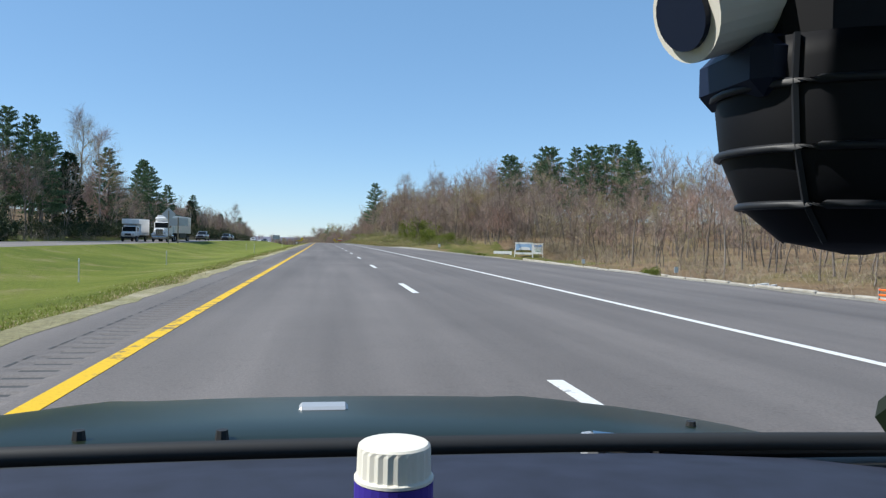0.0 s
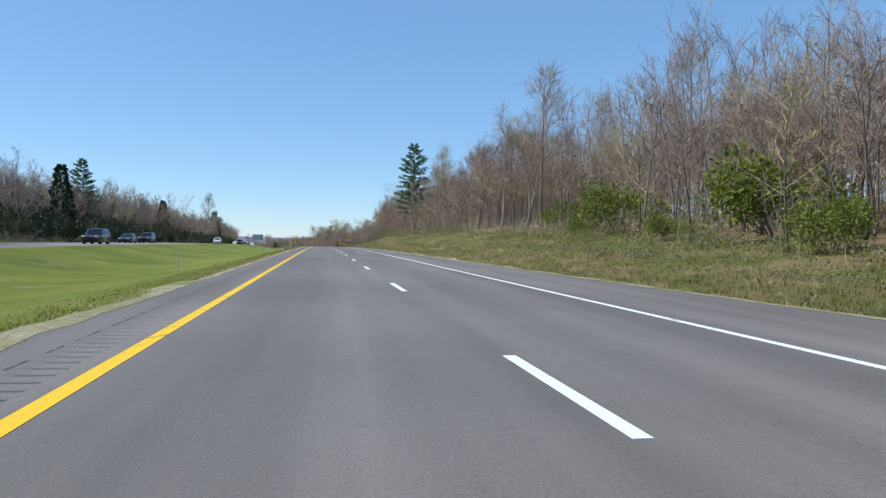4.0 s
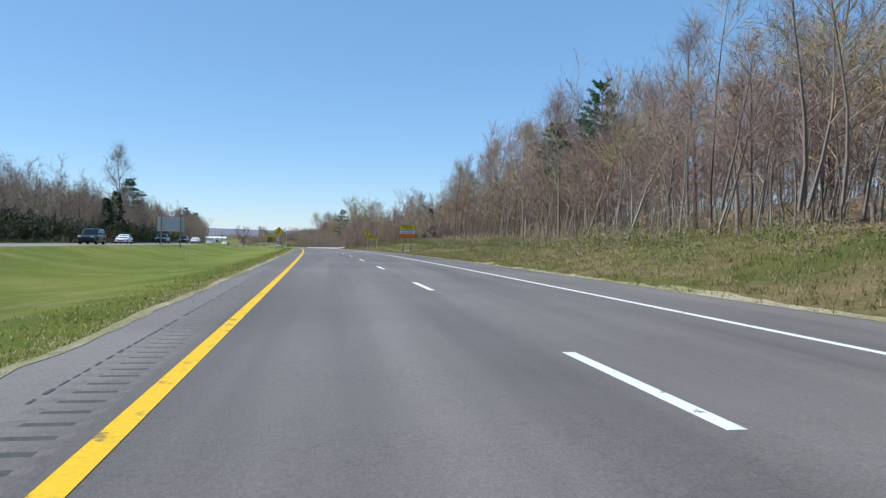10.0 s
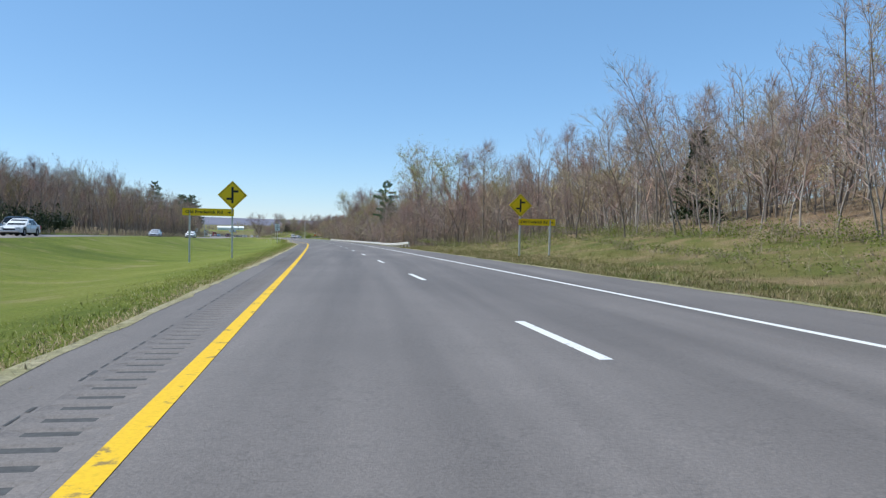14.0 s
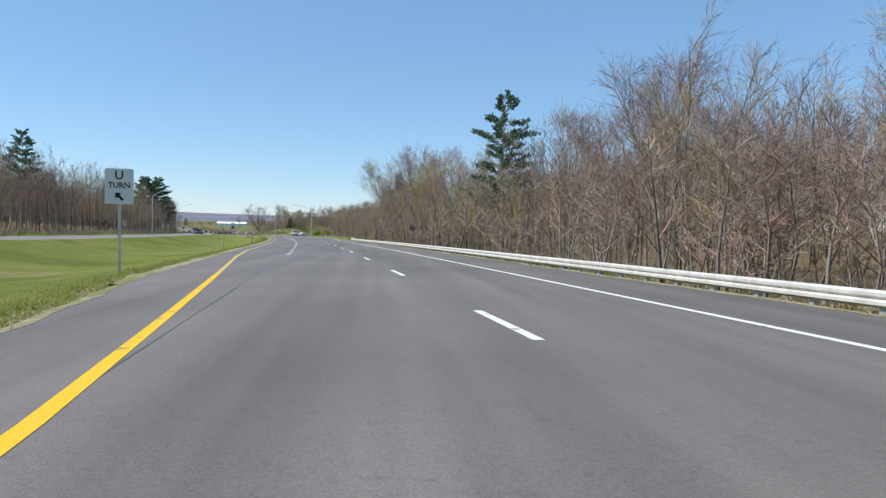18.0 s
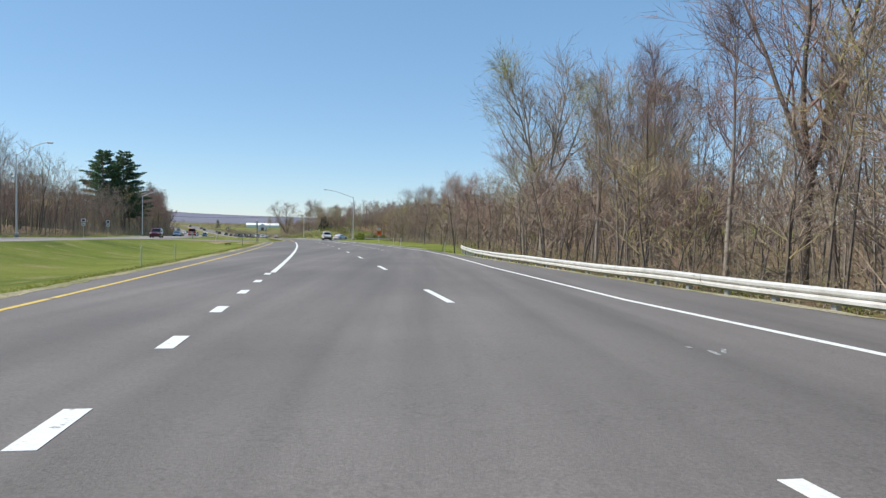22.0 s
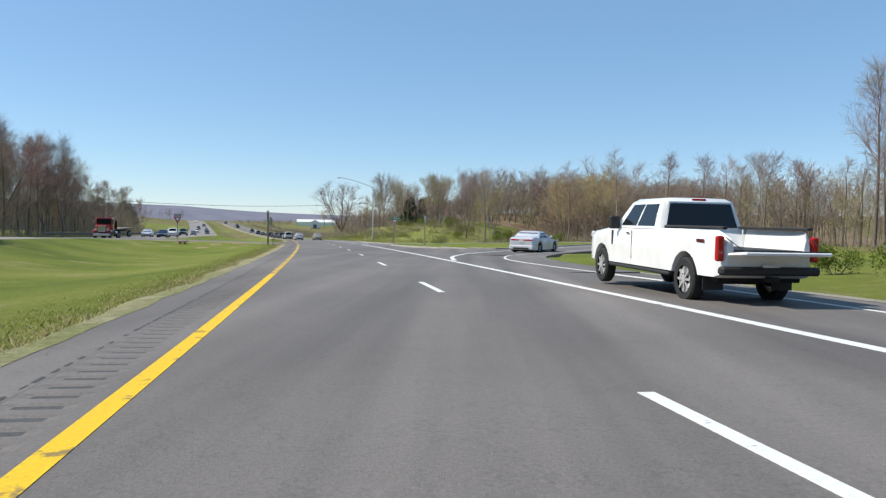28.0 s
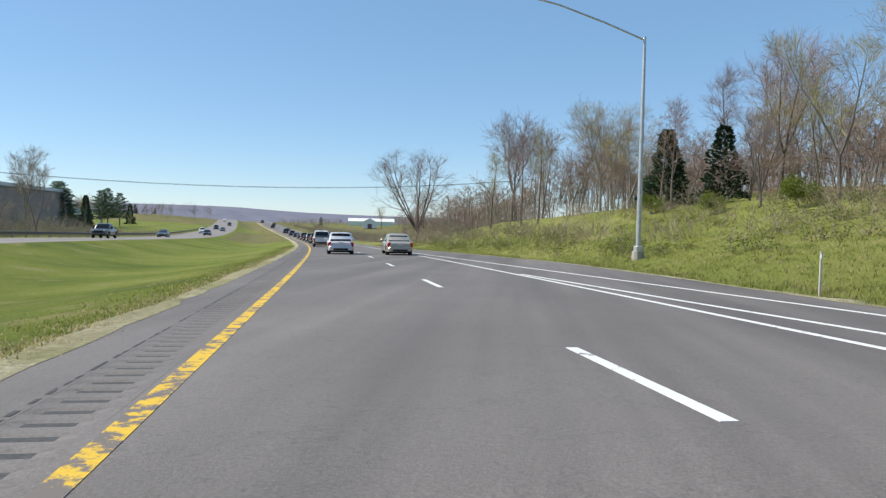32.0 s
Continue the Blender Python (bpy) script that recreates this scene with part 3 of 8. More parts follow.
verge("verge_median_1", -60, 125, LEFT_EDGE, 0.85, -1, DRY_GRASS)
verge("verge_median_4", 125, 496, LEFT_EDGE, 0.32, -1, DRY_GRASS)
verge("verge_median_5", 496, 690, LEFT_EDGE, 0.8, -1, DRY_GRASS)
verge("verge_median_2", 720, 818, LEFT_EDGE, 0.7, -1, DRY_GRASS)
verge("verge_median_3", 838, 1300, LEFT_EDGE, 0.75, -1, DRY_GRASS)
verge("verge_right_1", 4, 68, RIGHT_EDGE, 1.3, 1, GRAVEL)
verge("verge_right_2", 110, 640, RIGHT_EDGE, 0.7, 1, DRY_GRASS)
verge("verge_right_3", 650, 765, RIGHT_EDGE, 0.9, 1, GRAVEL)
verge("verge_right_4", 846, 1200, RIGHT_EDGE, 0.7, 1, DRY_GRASS)

# ---------------------------------------------------------------- trees


class Growth:
    """Collects tapered limbs and leaf pieces as one mesh."""

    def __init__(self, seed):
        self.verts, self.faces, self.rng = [], [], random.Random(seed)

    def limb(self, points, radii, sides):
        base = len(self.verts)
        for i, p in enumerate(points):
            way = (points[min(i + 1, len(points) - 1)] - points[max(i - 1, 0)]).normalized()
            side = way.orthogonal().normalized()
            other = way.cross(side)
            for j in range(sides):
                a = 2 * math.pi * j / sides
                self.verts.append(p + (side * math.cos(a) + other * math.sin(a)) * radii[i])
        for i in range(len(points) - 1):
            for j in range(sides):
                a, b = base + i * sides + j, base + i * sides + (j + 1) % sides
                self.faces.append((a, b, b + sides, a + sides))

    def shoot(self, p, q, w):
        """A thin flat shoot from p to q."""
        side = (q - p).orthogonal().normalized()
        side.rotate(Matrix.Rotation(self.rng.uniform(0, 3.14), 3, (q - p).normalized()))
        k = len(self.verts)
        self.verts += [p - side * w * 1.25, p + side * w * 1.25, q]
        self.faces.append((k, k + 1, k + 2))

    def leaf(self, p, way, size, wide=0.5):
        """A folded leaf or a tuft of needles: two triangles with a crease."""
        r = self.rng
        way = way.normalized()
        side = way.orthogonal().normalized()
        side.rotate(Matrix.Rotation(r.uniform(0, 6.28), 3, way))
        lift = way.cross(side) * size * 0.18
        k = len(self.verts)
        self.verts += [p, p + way * size * 0.5 + side * size * wide * 0.5, p + way * size + lift, p + way * size * 0.5 - side * size * wide * 0.5]
        self.faces += [(k, k + 1, k + 2), (k, k + 2, k + 3)]

    def mesh(self, name, smooth=False):
        return mesh_from(name, self.verts, self.faces, smooth)


def bend_way(r, way, amount):
    v = Vector((r.gauss(0, 1), r.gauss(0, 1), r.gauss(0, 1))) * amount
    return (way + v).normalized()


def path_of(r, p, way, length, n, wander, lift):
    pts = [p.copy()]
    for _ in range(n):
        way = bend_way(r, way, wander)
        way = (way + Vector((0, 0, lift))).normalized()
        p = p + way * (length / n)
        pts.append(p.copy())
    return pts, way


def off_way(r, way, angle):
    """A way that leaves another one by an angle, in degrees, to any side."""
    side = way.orthogonal().normalized()
    side.rotate(Matrix.Rotation(r.uniform(0, 6.283), 3, way))
    return (way * math.cos(radians(angle)) + side * math.sin(radians(angle))).normalized()


def spot(pts, u):
    """Place and way at the share u of a line of points."""
    n = len(pts) - 1
    q = min(max(u, 0.0), 0.999) * n
    j = int(q)
    return pts[j].lerp(pts[j + 1], q - j), (pts[j + 1] - pts[j]).normalized()


def bare_tree(seed, h, first=0.3, limbs=14, subs=6, twigs=5, fine=4, spread=0.36, lean=0.03, forks=1, fork_at=0.0, tilt=0.16, k=1.0):
    """Trunk and leafless crown of a broadleaf tree, about h metres high: leaders, limbs, branches, twigs and fine shoots."""
    t, c = Growth(seed), Growth(seed + 1000)
    r = t.rng
    base_r = h * 0.0108
    foot_way = Vector((r.gauss(0, lean), r.gauss(0, lean), 1)).normalized()
    start = Vector((0, 0, -0.3))
    stems = []
    if forks > 1 and fork_at > 0:
        pts, way = path_of(r, start, foot_way, h * fork_at, 4, 0.03, 0.02)
        t.limb(pts, [base_r * f for f in (1.4, 1.05, 1.0, 0.96, 0.92)], 7)
        start, foot_way = pts[-1], way
    for f in range(forks):
        n = 9
        if forks == 1:
            way = foot_way
        else:
            az = 6.283 * f / forks + r.uniform(-0.4, 0.4)
            way = (foot_way + Vector((math.cos(az), math.sin(az), 0)) * tilt * r.uniform(0.6, 1.3)).normalized()
        pts, _ = path_of(r, start, way, h * (0.94 - fork_at) * (r.uniform(0.82, 1.02) if forks > 1 else 1.0), n, 0.06, 0.05)
        thick = base_r * (1.0 if forks == 1 else 0.62)
        rad = [thick * (1.3 if i == 0 and forks == 1 else 1.0) * (1 - i / n) ** 0.85 + 0.012 for i in range(n + 1)]
        t.limb(pts, rad, 6)
        stems.append((pts, rad))
    for pts, rad in stems:
        low = first if forks == 1 else max(0.12, first - 0.15)
        for i in range(limbs):
            u = low + (0.98 - low) * ((i + r.random()) / limbs) ** 0.9
            p, sw = spot(pts, u)
            lr = 0.012 + 0.5 * float(np.interp(u, np.linspace(0, 1, len(rad)), rad)) * r.uniform(0.6, 1.0)
            ln = h * spread * (1.15 - 0.85 * u) * r.uniform(0.6, 1.25)
            lp, lw = path_of(r, p, off_way(r, sw, 58 - 26 * u + r.uniform(-10, 10)), ln, 6, 0.11, 0.085)
            c.limb(lp, [lr * (1 - a / 6) ** 0.9 + 0.008 for a in range(7)], 4)
            for a in range(subs):
                v = 0.22 + 0.76 * (a + r.random()) / subs
                sp, pw = spot(lp, v)
                bl = ln * (0.62 - 0.3 * v) * r.uniform(0.7, 1.3)
                bp, bw = path_of(r, sp, off_way(r, pw, r.uniform(28, 55)), bl, 3, 0.13, 0.07)
                br = max(0.009, lr * (1 - v) * 0.55 + 0.007)
                c.limb(bp, [br, br * 0.75, br * 0.5, 0.005], 3)
                for e in range(twigs):
                    tp, tw = spot(bp, 0.15 + 0.83 * (e + r.random()) / twigs)
                    tl = h * 0.068 * r.uniform(0.6, 1.4)
                    e1 = tp + (off_way(r, tw, r.uniform(18, 45)) + Vector((0, 0, 0.15))).normalized() * tl
                    c.shoot(tp, e1, 0.0095 * k)
                    for x in range(fine):
                        fp = tp.lerp(e1, 0.2 + 0.8 * (x + r.random()) / fine)
                        c.shoot(fp, fp + off_way(r, (e1 - tp).normalized(), r.uniform(15, 42)) * tl * r.uniform(0.4, 0.85), 0.0075 * k)
    return t, c


def pine_tree(seed, h, start=0.35, tiers=17, reach=0.17, dense=1.0, ragged=0.35):
    """Trunk, boughs and needle tufts of a tall pine with gaps between its tiers."""
    t, c, b = Growth(seed), Growth(seed + 500), None
    r = t.rng
    pts, _ = path_of(r, Vector((0, 0, -0.3)), Vector((0, 0, 1)), h, 8, 0.015, 0.05)
    t.limb(pts, [h * 0.013 * (1 - i / 8) + 0.02 for i in range(9)], 7)
    for k in range(tiers):
        u = start + (1 - start) * (k + r.uniform(-0.3, 0.3)) / tiers
        u = min(max(u, start * 0.9), 0.985)
        z = u * h
        shape = math.sin(min(1.0, (1 - u) / (1 - start) * 1.25 + 0.08) * math.pi / 2)
        n = r.randint(4, 6)
        az0 = r.uniform(0, 6.28)
        for i in range(n):
            ln = h * reach * shape * r.uniform(1 - ragged, 1 + ragged) + 0.25
            az = az0 + 6.28 * i / n + r.uniform(-0.3, 0.3)
            way = Vector((math.cos(az), math.sin(az), r.uniform(0.0, 0.3) + 0.35 * (u > 0.85)))
            lp, lw = path_of(r, Vector((pts[0].x, pts[0].y, z)), way, ln, 3, 0.07, 0.06)
            t.limb(lp, [0.05 * shape + 0.015, 0.035 * shape + 0.01, 0.02, 0.008], 3)
            for q in range(int((14 + ln * 15) * dense)):
                v = 0.22 + 0.78 * r.random() ** 0.7
                g = min(int(v * 3), 2)
                p = lp[g].lerp(lp[g + 1], v * 3 - g)
                p = p + Vector((r.gauss(0, 0.14), r.gauss(0, 0.14), r.gauss(0.02, 0.06))) * (0.5 + ln * 0.32)
                w = bend_way(r, lw + Vector((0, 0, 0.35)), 0.6)
                c.leaf(p, w, r.uniform(0.2, 0.46), 0.5)
    return t, c


def cedar_tree(seed, h, wide=0.2, count=1500):
    """A dense dark cone of needle sprays on a short trunk."""
    t, c = Growth(seed), Growth(seed + 500)
    r = t.rng
    t.limb([Vector((0, 0, -0.3)), Vector((0, 0, h * 0.5)), Vector((0, 0, h * 0.96))], [h * 0.02, h * 0.012, 0.02], 6)
    for i in range(count):
        u = r.random() ** 1.4
        lump = 1 + 0.22 * math.sin(u * 21 + seed) + 0.25 * noise.noise((u * 5, i % 7, seed))
        rad = h * wide * (1 - u) ** 0.75 * lump * r.uniform(0.55, 1.05) + 0.08
        az = r.uniform(0, 6.283)
        rad *= 1 + 0.2 * math.sin(az * 3 + u * 9)
        p = Vector((math.cos(az) * rad, math.sin(az) * rad, h * (0.05 + 0.93 * u)))
        c.leaf(p, bend_way(r, Vector((math.cos(az), math.sin(az), 0.5)), 0.45), r.uniform(0.3, 0.62), 0.55)
    return t, c


def bush(seed, h, wide, count=1300, size=0.16):
    """A rounded shrub of many small leaves on thin stems."""
    t, c = Growth(seed), Growth(seed + 300)
    r = t.rng
    lumps = [(r.uniform(-0.55, 0.55) * wide, r.uniform(-0.55, 0.55) * wide, r.uniform(0.4, 0.8) * h, r.uniform(0.28, 0.45)) for _ in range(9)]
    for x, y, z, q in lumps:
        t.limb([Vector((x * 0.2, y * 0.2, -0.2)), Vector((x * 0.7, y * 0.7, z * 0.6)), Vector((x, y, z))], [0.03, 0.02, 0.008], 3)
        for i in range(count // 9):
            v = Vector((r.gauss(0, 1), r.gauss(0, 1), r.gauss(0, 1))).normalized() * (r.random() ** 0.4)
            p = Vector((x + v.x * q * wide, y + v.y * q * wide, max(0.05, z + v.z * q * h)))
            c.leaf(p, bend_way(r, v + Vector((0, 0, 0.4)), 0.5), size * r.uniform(0.7, 1.4), 0.7)
    return t, c


TREE_KINDS = {}


def add_kind(kind, thing, category, label, trunk, crown, bark, leaf, crown_name="crown", extra=None):
    """Keeps one tree of a kind, to be copied to its places."""
    tm, cm = trunk.mesh(kind + "_trunk", True), crown.mesh(kind + "_crown")
    tm.materials.append(bark)
    cm.materials.append(leaf)
    em = None
    if extra is not None:
        em = extra[0].mesh(kind + "_buds")
        em.materials.append(extra[1])
    TREE_KINDS[kind] = (thing, category, label, tm, cm, crown_name, em)


def plant(kind, s, d, size=1.0, yaw=None, z=None, label="", group="roadside trees", wide=None):
    thing, category, text, tm, cm, crown_name, em = TREE_KINDS[kind]
    yaw = random.uniform(0, 360) if yaw is None else yaw
    z = rise(s, d) if z is None else z
    m = Matrix.Translation(at(s, d, z)) @ Matrix.Rotation(radians(yaw), 4, "Z") @ Matrix.Diagonal((size * (wide or 1), size * (wide or 1), size, 1))
    ob = empty(thing, m, label or text, category, group)
    link("trunk", tm, None, ob)
    link(crown_name, cm, None, ob)
    if em is not None:
        link("bud_cloud", em, None, ob)
    return ob


for i, (h, first, limbs, spread, forks, fork_at) in enumerate(((18, 0.32, 17, 0.34, 1, 0), (15, 0.3, 9, 0.32, 2, 0.25), (21, 0.42, 16, 0.28, 1, 0), (13, 0.25, 10, 0.36, 2, 0.12))):
    tr, cr = bare_tree(11 + i, h, first, limbs, 7, 6, 6, spread, forks=forks, fork_at=fork_at, tilt=0.3)
    add_kind("bare%d" % i, "bare_tree", "tree", "leafless broadleaf tree with fine brown twigs at the wood's edge", tr, cr, BARK, TWIG, "crown")
for i, (h, first, limbs) in enumerate(((17, 0.45, 11), (14, 0.35, 11), (11, 0.25, 10))):
    tr, cr = bare_tree(41 + i, h, first, limbs + 2, 6, 5, 5, 0.27, lean=0.04)
    add_kind("slim%d" % i, "bare_tree", "tree", "slender leafless tree among the woods", tr, cr, BARK, TWIG, "crown")
tr, cr = bare_tree(71, 16, 0.25, 9, 6, 5, 3, 0.36, forks=2, fork_at=0.2, tilt=0.35)
buds = Growth(5)
for v in cr.verts[::7]:
    for _ in range(2):
        buds.leaf(v + Vector((buds.rng.gauss(0, 0.12), buds.rng.gauss(0, 0.12), buds.rng.gauss(0, 0.12))), bend_way(buds.rng, Vector((0, 0, 1)), 0.9), 0.13, 0.8)
add_kind("budding", "budding_tree", "tree", "broadleaf tree with pale yellow-green spring buds", tr, cr, BARK, TWIG, "crown", (buds, BUD))
tr, cr = bare_tree(75, 12, 0.15, 9, 6, 5, 3, 0.42, forks=2, fork_at=0.1, tilt=0.35)
buds = Growth(6)
for v in cr.verts[::2]:
    buds.leaf(v + Vector((buds.rng.gauss(0, 0.15), buds.rng.gauss(0, 0.15), buds.rng.gauss(0, 0.15))), bend_way(buds.rng, Vector((0, 0, -0.6)), 0.7), 0.2, 0.45)
add_kind("willow", "willow", "tree", "yellow-tinted willow with drooping spring shoots", tr, cr, BARK, TWIG, "crown", (buds, WILLOW))
tr, cr = bare_tree(81, 17, 0.3, 9, 5, 5, 4, 0.28, forks=7, fork_at=0.12, tilt=0.62)
add_kind("round", "round_crowned_tree", "tree", "wide leafless tree with a round fan of branches", tr, cr, BARK, TWIG, "crown")
tr, cr = bare_tree(91, 17, 0.28, 12, 7, 5, 4, 0.34, forks=4, fork_at=0.3, tilt=0.42)
add_kind("wide", "broad_tree", "tree", "large leafless tree with a broad forked crown", tr, cr, BARK, TWIG, "crown")
add_kind("pine2", "pine_tree", "tree", "ragged green pine with drooping boughs", *pine_tree(29, 18, 0.28, 19, 0.2, 1.7, 0.5), BARK, NEEDLE)
add_kind("pine0", "pine_tree", "tree", "tall green pine with tiered boughs", *pine_tree(21, 20, 0.4, 18, 0.16, 1.6), BARK, NEEDLE)
add_kind("pine1", "pine_tree", "tree", "tall green pine with tiered boughs", *pine_tree(23, 18, 0.5, 14, 0.17, 1.6, 0.5), BARK, NEEDLE)
add_kind("fir", "conifer", "tree", "full green conifer with a pointed top", *pine_tree(25, 21, 0.2, 27, 0.175, 1.7, 0.38), BARK, NEEDLE)
add_kind("cedar", "cedar_tree", "tree", "dark dense cedar with green-black foliage", *cedar_tree(27, 9), BARK, DARK_NEEDLE)
add_kind("bush", "green_bush", "bush", "bright green leafy bush on the verge", *bush(31, 2.4, 2.4, 2200), BARK, LEAF, "foliage")


def wood_patch(seed, wide, deep, count, low, high, near):
    """A patch of woodland: slim stems with ascending limbs, branches and a haze of twigs, joined; coarser when not near."""
    g = Growth(seed)
    r = g.rng
    kinds = []
    for _ in range(count):
        base = Vector((r.uniform(-0.5, 0.5) * deep, r.uniform(-0.5, 0.5) * wide, -0.8))
        h = r.triangular(low, high, low + 0.6 * (high - low))
        n0 = len(g.faces)
        n = 5 if near else 3
        pts, _w = path_of(r, base, Vector((r.gauss(0, 0.05), r.gauss(0, 0.05), 1)), h, n, 0.06, 0.03)
        thick = h * r.triangular(0.0028, 0.0085, 0.004)
        g.limb(pts, [thick * (1 - i / n) ** 0.8 + 0.012 for i in range(n + 1)], 4 if near else 3)
        n1 = len(g.faces)
        crown = r.uniform(0.12, 0.42)
        for i in range(11 if near else 9):
            u = crown + (1 - crown) * (i + r.random()) / (11 if near else 9)
            p, sw = spot(pts, u)
            ln = h * 0.36 * (1.2 - 0.8 * u) * r.uniform(0.6, 1.25)
            lp, lw = path_of(r, p, off_way(r, sw, 55 - 25 * u), ln, 2, 0.13, 0.12)
            if near:
                g.limb(lp, [thick * 0.4 * (1.2 - u) + 0.012, 0.014, 0.006], 3)
            else:
                g.shoot(lp[0], lp[2], thick * 0.3 + 0.014)
            for e in range(8):
                a, pw = spot(lp, 0.15 + 0.84 * (e + r.random()) / 8)
                w = (off_way(r, pw, r.uniform(20, 50)) + Vector((0, 0, 0.12))).normalized()
                q = a + w * h * r.uniform(0.06, 0.13)
                g.shoot(a, q, 0.0095 if near else 0.016)
                for x in range(8 if near else 4):
                    f = a.lerp(q, 0.15 + 0.85 * r.random())
                    g.shoot(f, f + off_way(r, w, r.uniform(15, 45)) * h * r.uniform(0.03, 0.075), 0.007 if near else 0.0125)
        kinds += [0] * (n1 - n0) + [1] * (len(g.faces) - n1)
    me = g.mesh("woodland")
    me.materials.append(BARK)
    me.materials.append(TWIG_MASS)
    me.polygons.foreach_set("material_index", kinds)
    return me


def brush_patch(seed, wide, deep, count, low, high, mat=None, leaves=0, leaf=None):
    """A thicket of saplings, briars and dead stalks, joined; with leaves it is greening."""
    g = Growth(seed)
    r = g.rng
    kinds = []
    clumps = [(r.uniform(-0.5, 0.5) * deep, r.uniform(-0.5, 0.5) * wide) for _ in range(count // 7)]
    for i in range(count):
        cx, cy = clumps[i % len(clumps)]
        base = Vector((cx + r.gauss(0, 0.35), cy + r.gauss(0, 0.5), -0.4))
        h = r.uniform(low, high) * r.uniform(0.45, 1)
        n0 = len(g.faces)
        pts, w = path_of(r, base, Vector((r.gauss(0, 0.3), r.gauss(0, 0.3), 1)), h, 3, 0.16, -0.03)
        g.limb(pts, [0.013, 0.010, 0.007, 0.003], 3)
        for k in range(15):
            a, pw = spot(pts, r.uniform(0.2, 1))
            g.shoot(a, a + off_way(r, pw, r.uniform(20, 70)) * h * r.uniform(0.1, 0.32), 0.006)
        n1 = len(g.faces)
        for k in range(leaves):
            a, pw = spot(pts, r.uniform(0.3, 1))
            a = a + Vector((r.gauss(0, 0.16), r.gauss(0, 0.16), r.gauss(0, 0.12)))
            g.leaf(a, bend_way(r, Vector((0, 0, 1)), 0.8), r.uniform(0.06, 0.13) if leaf is None else r.uniform(0.16, 0.34), 0.7)
        kinds += [0] * (n1 - n0) + [1] * (len(g.faces) - n1)
    me = g.mesh("thicket")
    me.materials.append(mat or BRUSH)
    me.materials.append(leaf or LEAF)
    me.polygons.foreach_set("material_index", kinds)
    return me


TWIG_MASS = make_varied("twig_mass", ((0.0, (0.2, 0.16, 0.145)), (0.3, (0.28, 0.22, 0.2)), (0.7, (0.36, 0.275, 0.245)), (0.9, (0.4, 0.31, 0.24)), (1.0, (0.34, 0.33, 0.18))), 0.95, "island", tints=True)
WOOD = [wood_patch(300 + i, 36, 14, 46, 5.5, 12.5, True) for i in range(4)]
WOOD_DEEP = [wood_patch(320 + i, 38, 16, 58, 6, 13, False) for i in range(4)]
WOOD_FAR = [wood_patch(330 + i, 40, 18, 26, 7, 13, False) for i in range(2)]
SCRUB = [brush_patch(340 + i, 24, 5, 230, 1.0, 4.4) for i in range(3)]
GREENING = [brush_patch(350 + i, 22, 5, 170, 0.6, 2.0, None, 22) for i in range(3)]
SHADY = [brush_patch(370 + i, 24, 6, 230, 1.6, 4.6, None, 60, DARK_LEAF) for i in range(2)]
WEEDS = [brush_patch(360 + i, 20, 6, 260, 0.5, 1.3, None, 7) for i in range(3)]


def lay(me, name, s, d, yaw=0.0, size=1.0, label="", category="", flip=False, tall=1.0):
    """Sets a patch on the ground, tilted to its slope."""
    e = 4.0
    h = rise(s, d)
    a = (rise(s, d + e) - rise(s, d - e)) / (2 * e)
    b = (at(s + 12, d, rise(s + 12, d)).z - at(s - 12, d, rise(s - 12, d)).z) / 24
    k = -1.0 if flip else 1.0
    shear = Matrix(((size * k, 0, 0, 0), (0, size, 0, 0), (a * size * k, b * size, size * tall, 0), (0, 0, 0, 1)))
    ob = link(name, me, None, None, "", stand(s, d, h, yaw) @ shear)
    return tagged(ob, label, category, kind="stuff")

# ---------------------------------------------------------------- planting
rng = random.Random(7)
BARE = ("bare0", "bare1", "bare2", "bare3")
SLIM = ("slim0", "slim1", "slim2")


def edge_left(s):
    return along([(-120, -36.6), (300, -36.6), (520, -38.0), (800, -40.0), (900, -37.5), (1000, -36.5), (1500, -33.0)], s)


def wood(s0, s1, depth0, depth1, count, kinds, low=0.8, high=1.15, side=1):
    """Trees scattered over a stretch, from depth0 to depth1 behind the wood's edge."""
    for i in range(count):
        s = s0 + (s1 - s0) * (i + rng.uniform(0.1, 0.9)) / count
        u = rng.uniform(depth0, depth1)
        d = WOODS_FROM_RIGHT(s) + u if side > 0 else edge_left(s) - u
        plant(rng.choice(kinds), s, d, rng.uniform(low, high), rng.uniform(0, 360))


# right-hand woods, front rows
wood(20, 100, 1, 12, 14, SLIM, 0.4, 0.62)
wood(104, 150, 0, 9, 12, BARE + SLIM, 0.45, 0.62)
wood(150, 300, 0, 9, 42, BARE + BARE + SLIM, 0.5, 0.78)
wood(290, 345, 0, 9, 16, BARE, 0.5, 0.7)
wood(345, 395, 0, 9, 11, BARE + SLIM, 0.45, 0.66)
wood(395, 470, 1, 9, 26, BARE + BARE + SLIM, 0.42, 0.66)
wood(458, 650, 0.5, 8, 46, BARE + SLIM, 0.42, 0.72)
wood(650, 760, 0, 7, 20, BARE + SLIM, 0.36, 0.56)
wood(775, 862, 0, 10, 18, BARE + SLIM, 0.62, 0.95)
wood(825, 905, 0, 8, 15, BARE, 0.65, 0.88, -1)
wood(866, 945, 2, 12, 14, BARE, 0.36, 0.52)
